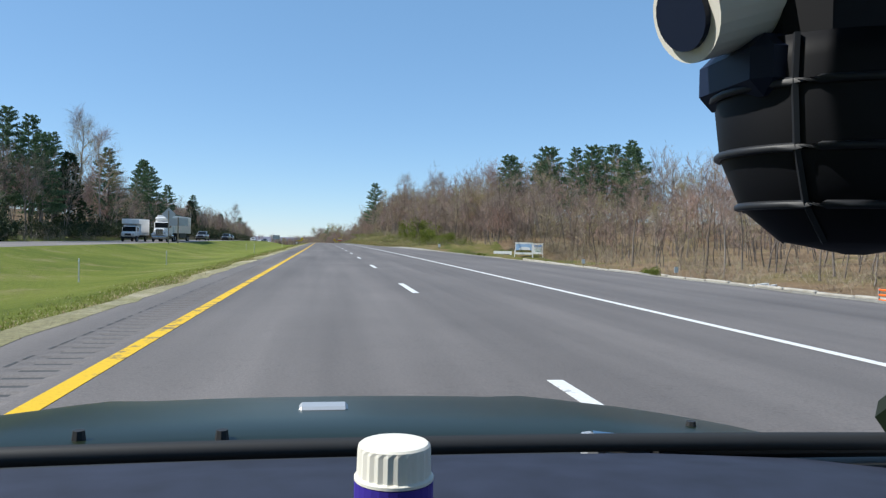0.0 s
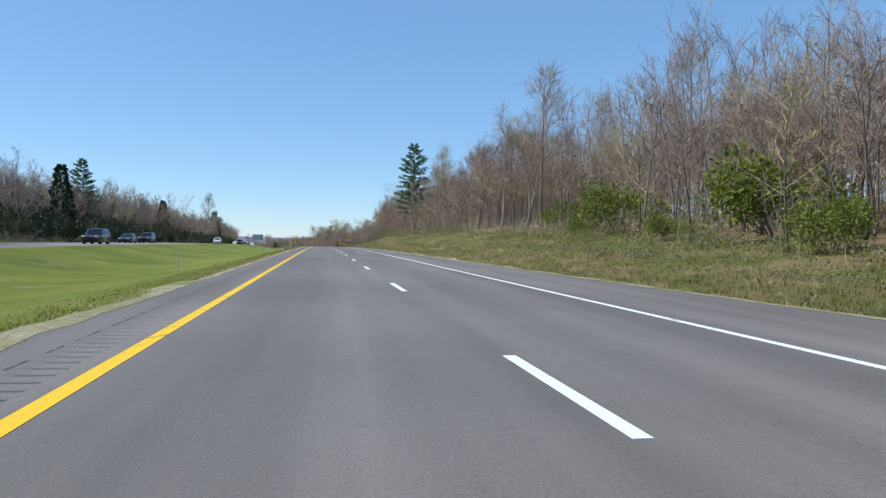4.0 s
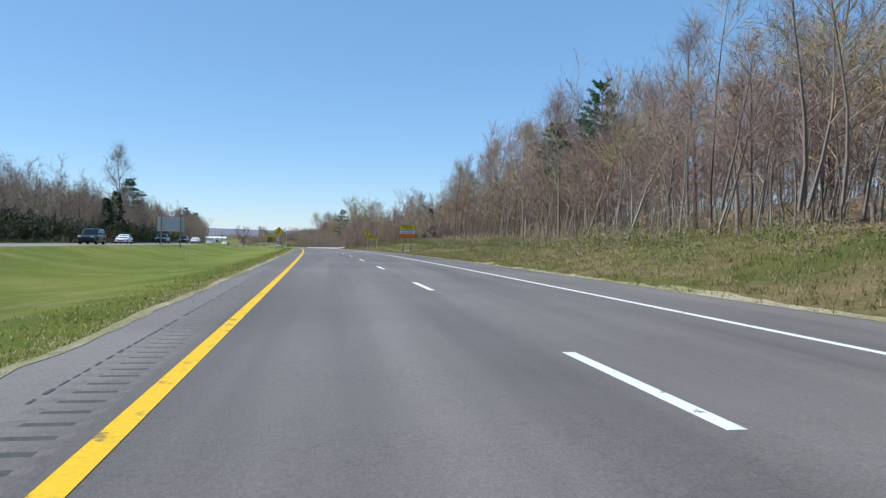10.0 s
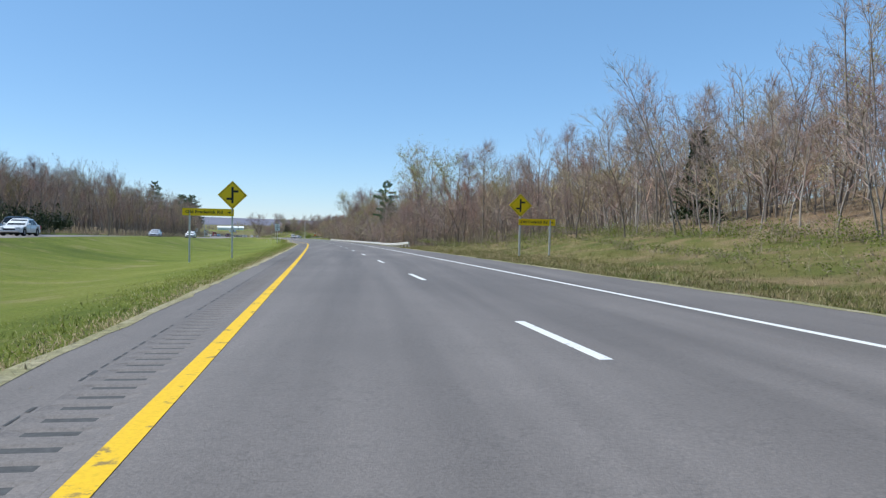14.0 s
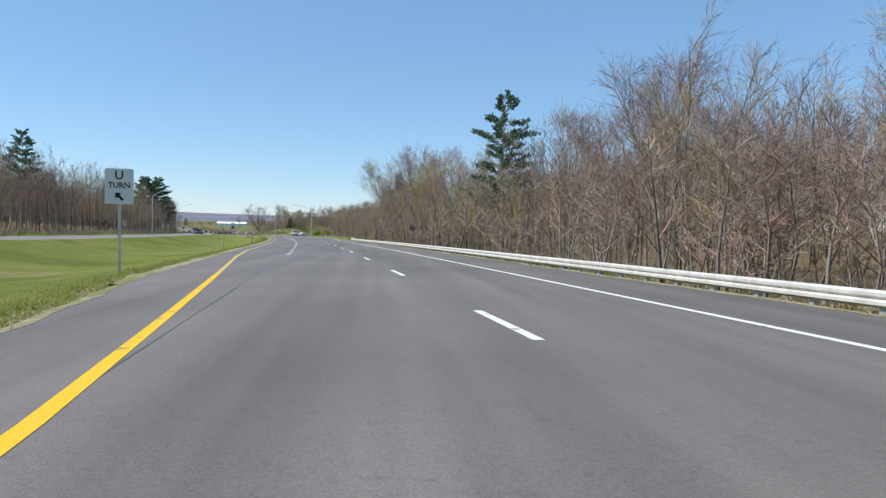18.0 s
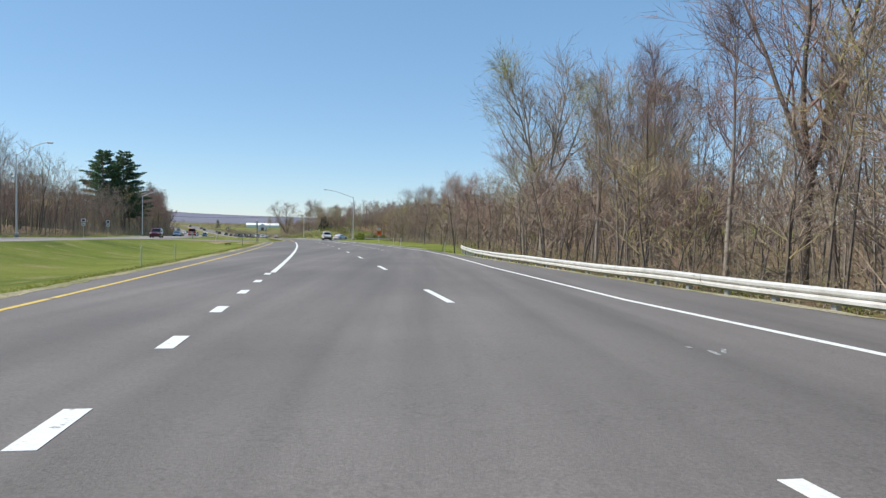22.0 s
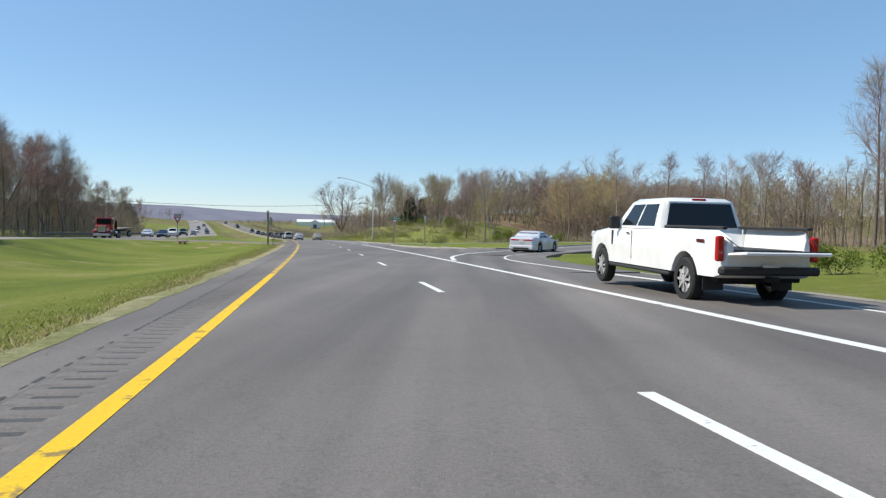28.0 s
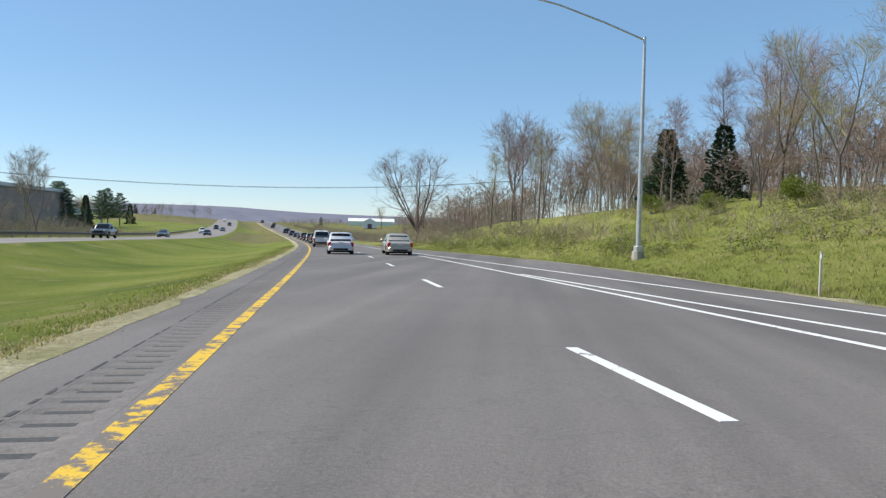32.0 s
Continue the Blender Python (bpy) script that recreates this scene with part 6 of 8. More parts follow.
for i in range(5):
    part("board", block((3.6, 0.2, 0.07), (0.3 * (i % 2), 0.24 * (i % 3), 0.08 + 0.08 * (i // 2)), 0.01, Matrix.Rotation(radians(4 * i - 8), 4, "Z")), SIGN_WHITE, logs)

# ---------------------------------------------------------------- slip road and side road


def curve(points, n=8):
    """A smooth line through (s, d) points."""
    out = []
    p = [points[0]] + list(points) + [points[-1]]
    for i in range(1, len(p) - 2):
        for k in range(n):
            t = k / n
            out.append(tuple(0.5 * (2 * p[i][j] + (p[i + 1][j] - p[i - 1][j]) * t + (2 * p[i - 1][j] - 5 * p[i][j] + 4 * p[i + 1][j] - p[i + 2][j]) * t * t
                                    + (3 * p[i][j] - p[i - 1][j] - 3 * p[i + 1][j] + p[i + 2][j]) * t ** 3) for j in (0, 1)))
    return out + [points[-1]]


def band(name, points, a, b, z, mat, parent=None, thick=0.0, label="", lift=0.0):
    """A band between the offsets a and b to the right of a line of (s, d) points; z rides on the ground there, or on the road."""
    pts = curve(points)
    verts, faces = [], []
    for i, (s, d) in enumerate(pts):
        u, v = pts[max(i - 1, 0)], pts[min(i + 1, len(pts) - 1)]
        ds, dd = v[0] - u[0], v[1] - u[1]
        ln = math.hypot(ds, dd) or 1.0
        row = []
        for o in (a, b):
            q = (s - dd / ln * o, d + ds / ln * o)
            row.append(at(q[0], q[1], lift_at(*q) + z))
        if thick:
            row = [row[0] - Vector((0, 0, thick)), *row, row[1] - Vector((0, 0, thick))]
        verts += row
    n = 4 if thick else 2
    for i in range(len(pts) - 1):
        for j in range(n - 1):
            k = i * n + j
            faces.append((k, k + 1, k + n + 1, k + n))
    if thick:
        faces += [(3, 2, 1, 0), tuple(len(verts) - 4 + j for j in range(4))]
    return link(name, mesh_from(name, verts, faces), mat, parent, label)


def lift_at(s, d):
    """Height of the slip road and the side road above the main road."""
    return float(np.interp(d, (6, 20, 60, 140), (0.0, 0.25, 0.9, 3.5)))


SLIP = [(764, 4.6), (772, 5.0), (779, 6.2), (784.5, 8.6), (789, 11.6), (797.5, 18.0), (811.5, 28.5), (828, 41), (850, 54), (885, 68)]
SIDE = [(829, 5.5), (830, 12), (834, 22), (842, 34), (850, 44), (862, 58), (885, 80)]
tagged(band("road_slip", SLIP[3:], -3.2, 3.2, 0.016, ASPHALT, thick=0.35), "asphalt slip road curving away to the right", "road", kind="structure")
tagged(band("road_slip_taper", SLIP[:5], 0.9, 3.25, 0.013, ASPHALT, thick=0.3), "asphalt taper where the slip road leaves", "road", kind="structure")
tagged(band("road_side", SIDE, -4.2, 4.2, 0.02, ASPHALT, thick=0.35), "asphalt side road joining at the junction", "road", kind="structure")
tagged(sheet("road_apron", [(768, 7.4), (784, 7.2), (800, 7.2), (826, 7.0), (838, 7.2), (833, 9.2), (826, 9.5), (822, 8.2), (804, 9.0), (800.5, 16), (796, 16), (784, 9)], 0.012, ASPHALT, thick=0.3), "asphalt apron of the junction", "road", kind="structure")
FILL = [(782, 7.2), (797.5, 7.6), (803, 7.9), (799.5, 12.4), (801, 15.2), (806.6, 19.5), (818, 28), (829.5, 38), (827, 40.5), (811.5, 28.5), (797.5, 18.0), (789, 11.6), (783.5, 10.4)]
tagged(sheet("road_gore", FILL, [lift_at(*p) + 0.006 for p in FILL], ASPHALT, thick=0.3), "asphalt between the slip road and the island", "road", kind="structure")
# painted edges
band("edge_line", [(773.5, 3.6), (777, 4.15), (779.6, 4.7), (783, 5.75), (786, 6.95), (789.6, 9.2), (794, 12.2), (799, 16.0), (812, 26.3), (822, 34)], -0.1, 0.1, 0.024, WHITE_LINE, markings, thick=0.022)
band("edge_line", [(759, 6.6), (768, 6.3), (775, 6.5), (780, 7.7), (783, 9.3), (788, 13.3), (797, 20.2), (808, 28.6), (820, 38)], -0.05, 0.05, 0.024, WHITE_LINE, markings, thick=0.022)
sheet("stop_line", [(824.2, 3.4), (824.6, 3.4), (824.9, 8.0), (824.5, 8.0)], 0.012 + 0.02, WHITE_LINE, markings, 0.03)
band("edge_line", [(832.3, 3.45), (832.5, 6.0), (833.2, 8.5), (834.5, 13)], -0.08, 0.08, 0.026, WHITE_LINE, markings, thick=0.024)
line("edge_line", 846, 905, [(846, 6.4), (860, 6.2), (880, 5.2), (905, 4.2)], WHITE_LINE, 0.11, z=0.006, step=3)
line("merge_line", 836, 872, [(836, 5.4), (850, 4.9), (862, 4.1), (872, 3.62)], WHITE_LINE, 0.12, z=0.008, step=3)

# kerbed grass island between the slip road and the main road
ISLE = [(803.2, 8.4), (805.8, 7.3), (810, 6.8), (815, 6.35), (820, 6.25), (823, 6.7), (825.2, 8.2), (826.2, 10.5), (829, 20), (836, 32), (832, 37), (819, 28.9), (808, 20.6), (801.8, 16.0), (799.3, 13.6), (798.8, 12.0), (800.2, 10.2)]


def isle_lift(s, d):
    return lift_at(s, d)


isle = sheet("island", ISLE, [isle_lift(*p) + 0.08 for p in ISLE], GRASS, thick=0.5)
tagged(isle, "kerbed grass island between the slip road and the main road", "traffic island", kind="structure")
for i, (p, q) in enumerate(zip(ISLE, ISLE[1:] + ISLE[:1])):
    n = max(1, round(math.hypot(q[0] - p[0], q[1] - p[1]) / 2.6))
    for k in range(n):
        a, b = k / n, (k + 1) / n
        s, d = p[0] + (q[0] - p[0]) * (a + b) / 2, p[1] + (q[1] - p[1]) * (a + b) / 2
        ln = math.hypot(q[0] - p[0], q[1] - p[1]) / n
        yaw = -math.degrees(math.atan2(q[1] - p[1], q[0] - p[0]))
        part("kerb_stone", block((0.2, ln - 0.006, 0.42), (0, 0, 0), 0.015), CONCRETE, isle, m=isle.matrix_world.inverted() @ stand(s, d, isle_lift(s, d) - 0.105, yaw))
# kerb on the far side of the side road
KERB = [(833.5, 7.9), (838, 7.3), (843, 6.95), (850, 6.7), (858, 6.6)]
kerb = empty("corner_kerb", stand(838, 7.3), "pale concrete kerb round the junction corner", "kerb")
inv = kerb.matrix_basis.inverted()
KERB = [(836.5, 14), (833.8, 10)] + KERB
for p, q in zip(KERB, KERB[1:]):
    n = max(1, round(math.hypot(q[0] - p[0], q[1] - p[1]) / 2.4))
    for k in range(n):
        u = (k + 0.5) / n
        s, d = p[0] + (q[0] - p[0]) * u, p[1] + (q[1] - p[1]) * u
        ln = math.hypot(q[0] - p[0], q[1] - p[1]) / n
        yaw = -math.degrees(math.atan2(q[1] - p[1], q[0] - p[0]))
        part("kerb_stone", block((0.2, ln - 0.006, 0.42), (0, 0, -0.11), 0.015), CONCRETE, kerb, m=inv @ stand(s, d, 0.0, yaw))
# yellow pair at the mouth of the crossing
for o in (0.0, 0.28):
    sheet("yellow_pair", [(828.7 + o, -4.7), (828.82 + o, -4.7), (828.82 + o, -6.8), (828.7 + o, -6.8)], [0.008, 0.008, 0.03, 0.03], YELLOW_LINE, markings, 0.04)

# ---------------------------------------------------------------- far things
# distance haze is mixed into the ridge's own pale blue-grey colour
RIDGE = material("haze_tinted_ridge", (0.13, 0.15, 0.22), 1.0, spec=0.0)
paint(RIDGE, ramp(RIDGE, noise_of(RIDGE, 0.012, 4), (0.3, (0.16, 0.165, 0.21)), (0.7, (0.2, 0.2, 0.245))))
verts, faces = [], []
n = 90
for i in range(n + 1):
    a = radians(-52 + 70 * i / n)          # bearing, clockwise from ahead
    deg = math.degrees(a)
    top = float(np.interp(deg, (-52, -40, -30, -24, -20, -17.5, -16, -14, -12, -10, -5, 5, 18), (40, 44, 46, 45, 40, 31, 25, 19, 15, 12, 8, 5, 2)))
    top += 2.5 * noise.noise((deg * 0.16, 0, 0)) + 1.2 * noise.noise((deg * 0.9, 4, 0))
    for r, z in ((3300, -60), (3600, top * 0.6 - 20), (4000, top - 14), (4600, -80)):
        verts.append((math.sin(a) * r, math.cos(a) * r + 300, z))
    if i:
        for j in range(3):
            k = 4 * i + j
            faces.append((k - 4, k - 3, k + 1, k))
tagged(link("backdrop_ridge", mesh_from("ridge", verts, faces, True), RIDGE), "long wooded ridge on the horizon, blue-grey haze painted into its colour", "hills", kind="structure")

BRICK_RED = material("brown_cladding", (0.16, 0.11, 0.09), 0.8)
ROOF_WHITE = material("white_sheet_roof", (0.75, 0.75, 0.73), 0.6)
barn = empty("white_barn", stand(1300, 63, rise(1300, 63), -12), "white farm building with a gable roof", "building")
part("wall", block((8, 10, 4.2), (0, 0, 2.1), 0.05), ROOF_WHITE, barn)
bm = bmesh.new()
vs = [bm.verts.new(v) for v in ((-4.3, -5.3, 4.1), (4.3, -5.3, 4.1), (4.3, 5.3, 4.1), (-4.3, 5.3, 4.1), (0, -5.3, 6.4), (0, 5.3, 6.4))]
for f in ((0, 4, 5, 3), (1, 2, 5, 4), (0, 1, 4), (2, 3, 5), (0, 3, 2, 1)):
    bm.faces.new([vs[i] for i in f])
part("roof", bm, ROOF_WHITE, barn)
part("door", block((2.6, 0.1, 2.8), (0, -5.06, 1.4)), BRICK_RED, barn)
wing = empty("long_shed", stand(1400, 84, rise(1400, 84), -12), "low long shed with a pale roof", "building")
part("wall", block((34, 12, 3.4), (0, 0, 1.7)), ROOF_WHITE, wing)
bm = bmesh.new()
vs = [bm.verts.new(v) for v in ((-17.5, -6.6, 3.3), (17.5, -6.6, 3.3), (17.5, 6.6, 3.3), (-17.5, 6.6, 3.3), (-17.5, 0, 5.6), (17.5, 0, 5.6))]
for f in ((0, 1, 5, 4), (2, 3, 4, 5), (0, 4, 3), (1, 2, 5), (0, 3, 2, 1)):
    bm.faces.new([vs[i] for i in f])
part("roof", bm, ROOF_WHITE, wing)
CLADDING = material("weathered_cladding", (0.27, 0.23, 0.21), 0.8)
paint(CLADDING, ramp(CLADDING, noise_of(CLADDING, 0.3, 4), (0.3, (0.24, 0.2, 0.185)), (0.7, (0.32, 0.28, 0.26))))
mill = empty("warehouse", stand(1035, -83, -1.5), "big dark warehouse behind the leafless trees", "building")
part("wall", block((40, 60, 13), (0, 0, 6), 0.05), CLADDING, mill)
part("parapet", block((41, 61, 0.8), (0, 0, 12.6), 0.05), SIGN_BACK, mill)
annex = empty("white_roofed_hall", stand(1100, -78, 0.5), "low hall with a white roof behind the trees", "building")
part("wall", block((22, 40, 5), (0, 0, 2.5), 0.05), BRICK_RED, annex)
part("roof", block((23, 41, 2.0), (0, 0, 6.0), 0.2), ROOF_WHITE, annex)
house = empty("white_house", stand(893, 88, rise(893, 88), -35), "white gabled house behind the side road's trees", "building")
part("wall", block((9, 7, 5.6), (0, 0, 2.6), 0.04), ROOF_WHITE, house)
bm = bmesh.new()
vs = [bm.verts.new(v) for v in ((-4.8, -3.8, 5.3), (4.8, -3.8, 5.3), (4.8, 3.8, 5.3), (-4.8, 3.8, 5.3), (0, -3.8, 8.2), (0, 3.8, 8.2))]
for f in ((0, 4, 5, 3), (1, 2, 5, 4), (0, 1, 4), (2, 3, 5), (0, 3, 2, 1)):
    bm.faces.new([vs[i] for i in f])
part("roof", bm, CLADDING, house)
for x, z in ((-2.6, 1.6), (0.1, 1.6), (2.6, 1.6), (-2.6, 4.2), (2.6, 4.2)):
    wn = part("window", block((1.0, 0.06, 1.3), (x, -3.52, z), 0.01), SIGN_WHITE, house)
    part("pane", block((0.8, 0.03, 1.1), (x, -3.56, z)), INK, wn)
flag = empty("flagpole", stand(1000, 33, 0.8), "tall slim white flagpole without a flag", "flagpole")
part("pole", rods(((0, 0, -0.5), (0, 0, 15), 0.12, 0.06)), SIGN_WHITE, flag)
poles = []
for s, d, h in ((985, -62, 11), (1005, 48, 14)):
    ob = empty("utility_pole", stand(s, d, rise(s, d)), "dark wooden utility pole with a crossarm", "utility pole", "utility poles")
    part("pole", rods(((0, 0, -0.8), (0, 0, h), 0.17, 0.11)), WOOD_POST, ob)
    part("crossarm", block((0.12, 2.4, 0.12), (0, 0, h - 0.6), 0.01), WOOD_POST, ob)
    for y in (-1.0, 1.0):
        part("insulator", rods(((0, y, h - 0.55), (0, y, h - 0.35), 0.05)), SIGN_BACK, ob)
    poles.append((s, d, rise(s, d) + h - 0.35))
for y in (-1.0, 1.0):
    a = at(poles[0][0] + y, poles[0][1], poles[0][2])
    b = at(poles[1][0] + y, poles[1][1], poles[1][2])
    bm = bmesh.new()
    pts = [a.lerp(b, i / 14) - Vector((0, 0, 2.6 * 4 * (i / 14) * (1 - i / 14))) for i in range(15)]
    rings = [[bm.verts.new(p + Vector((0, 0.03 * math.cos(k), 0.03 * math.sin(k)))) for k in (0.0, 2.1, 4.2)] for p in pts]
    for u, v in zip(rings, rings[1:]):
        for k in range(3):
            bm.faces.new((u[k], u[(k + 1) % 3], v[(k + 1) % 3], v[k]))
    tagged(part("power_line", bm, INK), "thin black power line sagging over the road", "cable", "power lines")

# ---------------------------------------------------------------- seams and marks in the asphalt
TAR = material("tar_seam", grey(0.095), 0.75)


def seam(s0, s1, d, wander, w, z=0.003):
    """A sealed joint that wanders along the lane."""
    verts, faces = [], []
    for i, s in enumerate(stations(s0, s1, 0.8)):
        c = d + wander * noise.noise((s * 0.11, d, 0)) + 0.4 * wander * noise.noise((s * 0.7, d, 1))
        h = max(0.002, w * (0.5 + 1.3 * noise.noise((s * 0.23, d, 2)) + 0.5 * noise.noise((s * 1.3, d, 2))))
        verts += [at(s, c - h / 2, z), at(s, c + h / 2, z)]
        if i:
            k = 2 * i
            faces.append((k - 2, k - 1, k + 1, k))
    link("tar_seam", mesh_from("tar_seam", verts, faces), TAR, road)


seam(470, 545, -3.95, 0.10, 0.045)
seam(505, 560, 0.34, 0.2, 0.018)
seam(828, 833, 0.4, 0.12, 0.02)
seam(300, 345, 1.4, 0.3, 0.03)
seam(40, 100, 0.33, 0.1, 0.018)
for s, d in ((66, 1.2), (89.5, 2.1), (300, 1.6), (320, 1.9), (470, 1.3), (552, 1.8), (563.5, -3.2), (592, 1.6), (620, 2.6), (805, 2.0), (829, -4.6)):
    # scuffs and flakes of old paint
    for k in range(3):
        q = d + 0.12 * k + random.uniform(-0.03, 0.03)
        part("paint_flake", block((0.05, random.uniform(0.1, 0.3), 0.004), (0, 0, 0.002)), FLAKE, road, m=stand(s + 0.25 * random.uniform(-1, 1), q, 0.001, random.uniform(-30, 60)))

# ---------------------------------------------------------------- vehicles


def car_paint(name, base, rough=0.28, metal=0.0):
    m = material(name, base, rough, metal, 0.5)
    shader(m).inputs["Coat Weight"].default_value = 0.6
    shader(m).inputs["Coat Roughness"].default_value = 0.06
    dirt = ramp(m, noise_of(m, 3.0, 4), (0.35, grey(0.9)), (0.7, grey(1.04)))
    paint(m, mix(m, 0.8, base, dirt, "MULTIPLY"))
    return m


PAINT = {"silver": car_paint("silver_car_paint", (0.64, 0.64, 0.68), 0.3, 0.25), "tan": car_paint("champagne_car_paint", (0.46, 0.42, 0.35), 0.3, 0.35),
         "white": car_paint("white_car_paint", (0.78, 0.78, 0.77)), "black": car_paint("black_car_paint", (0.012, 0.013, 0.016)),
         "blue": car_paint("dark_blue_car_paint", (0.02, 0.035, 0.075), 0.28, 0.3), "grey": car_paint("grey_car_paint", (0.13, 0.135, 0.145), 0.3, 0.5),
         "red": car_paint("red_car_paint", (0.33, 0.015, 0.02)), "maroon": car_paint("dark_red_car_paint", (0.12, 0.015, 0.02), 0.3, 0.3),
         "green": car_paint("black_green_car_paint", (0.013, 0.019, 0.01), 0.3)}
GLASS = material("dark_car_glass", (0.012, 0.015, 0.018), 0.08, 0.0, 0.4)
TYRE = material("tyre_rubber", grey(0.02), 0.85)
RIM = material("wheel_alloy", grey(0.5), 0.35, 0.4)
TRIM = material("black_plastic_trim", grey(0.025), 0.6)
CHROME = material("chrome", grey(0.7), 0.12, 1.0)
TAIL = material("red_lamp_lens", (0.42, 0.012, 0.015), 0.15, 0.0, 0.6)
HEAD = material("clear_lamp_lens", (0.6, 0.62, 0.63), 0.1, 0.2, 0.7)
PLATE = material("number_plate", (0.6, 0.6, 0.58), 0.5)
UNDER = material("underbody", grey(0.012), 0.9)

SPEC = {
    # length, width, height, wheel radius, ride, axles (y), heights of bonnet, belt and deck, and y of: bonnet end, roof front, roof end, rear glass foot
    "hatch": dict(l=4.12, w=1.72, h=1.46, r=0.31, ride=0.25, ax=(1.3, -1.27), bon=0.86, belt=0.86, deck=0.9, cab=(0.95, 0.1, -1.3, -1.9)),
    "sedan": dict(l=4.5, w=1.74, h=1.43, r=0.31, ride=0.24, ax=(1.38, -1.3), bon=0.82, belt=0.87, deck=0.93, cab=(0.95, 0.1, -0.95, -1.6)),
    "suv": dict(l=4.65, w=1.86, h=1.72, r=0.36, ride=0.26, ax=(1.4, -1.35), bon=1.02, belt=1.08, deck=1.1, cab=(0.95, 0.25, -1.75, -2.15)),
    "coupe": dict(l=5.0, w=1.92, h=1.45, r=0.35, ride=0.18, ax=(1.5, -1.45), bon=0.92, belt=0.98, deck=1.05, cab=(0.7, -0.15, -1.1, -1.75)),
    "pickup": dict(l=5.8, w=1.98, h=1.88, r=0.4, ride=0.42, ax=(1.85, -1.75), bon=1.18, belt=1.24, deck=1.22, cab=(1.15, 0.55, -0.65, -0.8)),
    "heavy": dict(l=6.5, w=1.95, h=2.0, r=0.42, ride=0.5, ax=(2.2, -2.06), bon=1.34, belt=1.36, deck=1.36, cab=(1.5, 0.85, -0.75, -0.9), bed=0.98),
}


def shell(spec):
    """The lower body: ribs along the car, with arches over the wheels, narrowing at both ends."""
    l, w, r, ride = spec["l"], spec["w"] / 2, spec["r"], spec["ride"]
    c0, c3 = spec["cab"][0], spec["cab"][3]
    ys = set(stations(-l / 2, l / 2, 0.22))
    for a in spec["ax"]:
        ys |= {a + k * (r + 0.09) for k in (-1.03, -1.0, -0.9, -0.7, -0.4, 0, 0.4, 0.7, 0.9, 1.0, 1.03)}
    ys = sorted(y for y in ys if -l / 2 <= y <= l / 2)
    bm = bmesh.new()
    rows = []
    for y in ys:
        top = float(np.interp(y, (-l / 2, -l / 2 + 0.12, c3 - 0.05, c3 + 0.3, c0, c0 + 0.1, l / 2 - 0.35, l / 2),
                              (spec["deck"] - 0.1, spec["deck"], spec["deck"] + 0.01, spec["belt"], spec["belt"], spec["bon"] + 0.03, spec["bon"] - 0.1, spec["bon"] - 0.28)))
        low = ride + 0.02
        for a in spec["ax"]:
            q = (r + 0.09) ** 2 - (y - a) ** 2
            if q > 0:
                low = max(low, r + math.sqrt(q))
        low = min(low, top - 0.12)
        end = min(y + l / 2, l / 2 - y)
        f = float(np.interp(end, (0, 0.12, 0.45, 0.9), (0.80, 0.92, 0.98, 1.0)))
        mid = low + (top - low) * 0.45
        ring = [(0.86 * w * f, low), (0.985 * w * f, low + 0.02), (w * f, mid), (0.985 * w * f, top - 0.16 * (top - low)), (0.90 * w * f, top - 0.01), (0.55 * w * f, top + 0.015)]
        if "bed" in spec and y < c3 - 0.12:
            ring[-1] = (0.84 * w * f, spec["bed"])
        if end < 0.02:
            ring = [(x * 0.99, low + 0.1 + (z - low) * 0.8) for x, z in ring]
        pts = [(-x, z) for x, z in ring] + [(x, z) for x, z in reversed(ring)]
        rows.append([bm.verts.new((x, y, z)) for x, z in pts])
    n = len(rows[0])
    for a, b in zip(rows, rows[1:]):
        for j in range(n - 1):
            bm.faces.new((a[j], a[j + 1], b[j + 1], b[j]))
        bm.faces.new((a[n - 1], a[0], b[0], b[n - 1]))
    bm.faces.new(rows[0][::-1])
    bm.faces.new(rows[-1])
    bmesh.ops.recalc_face_normals(bm, faces=bm.faces)
    return bm


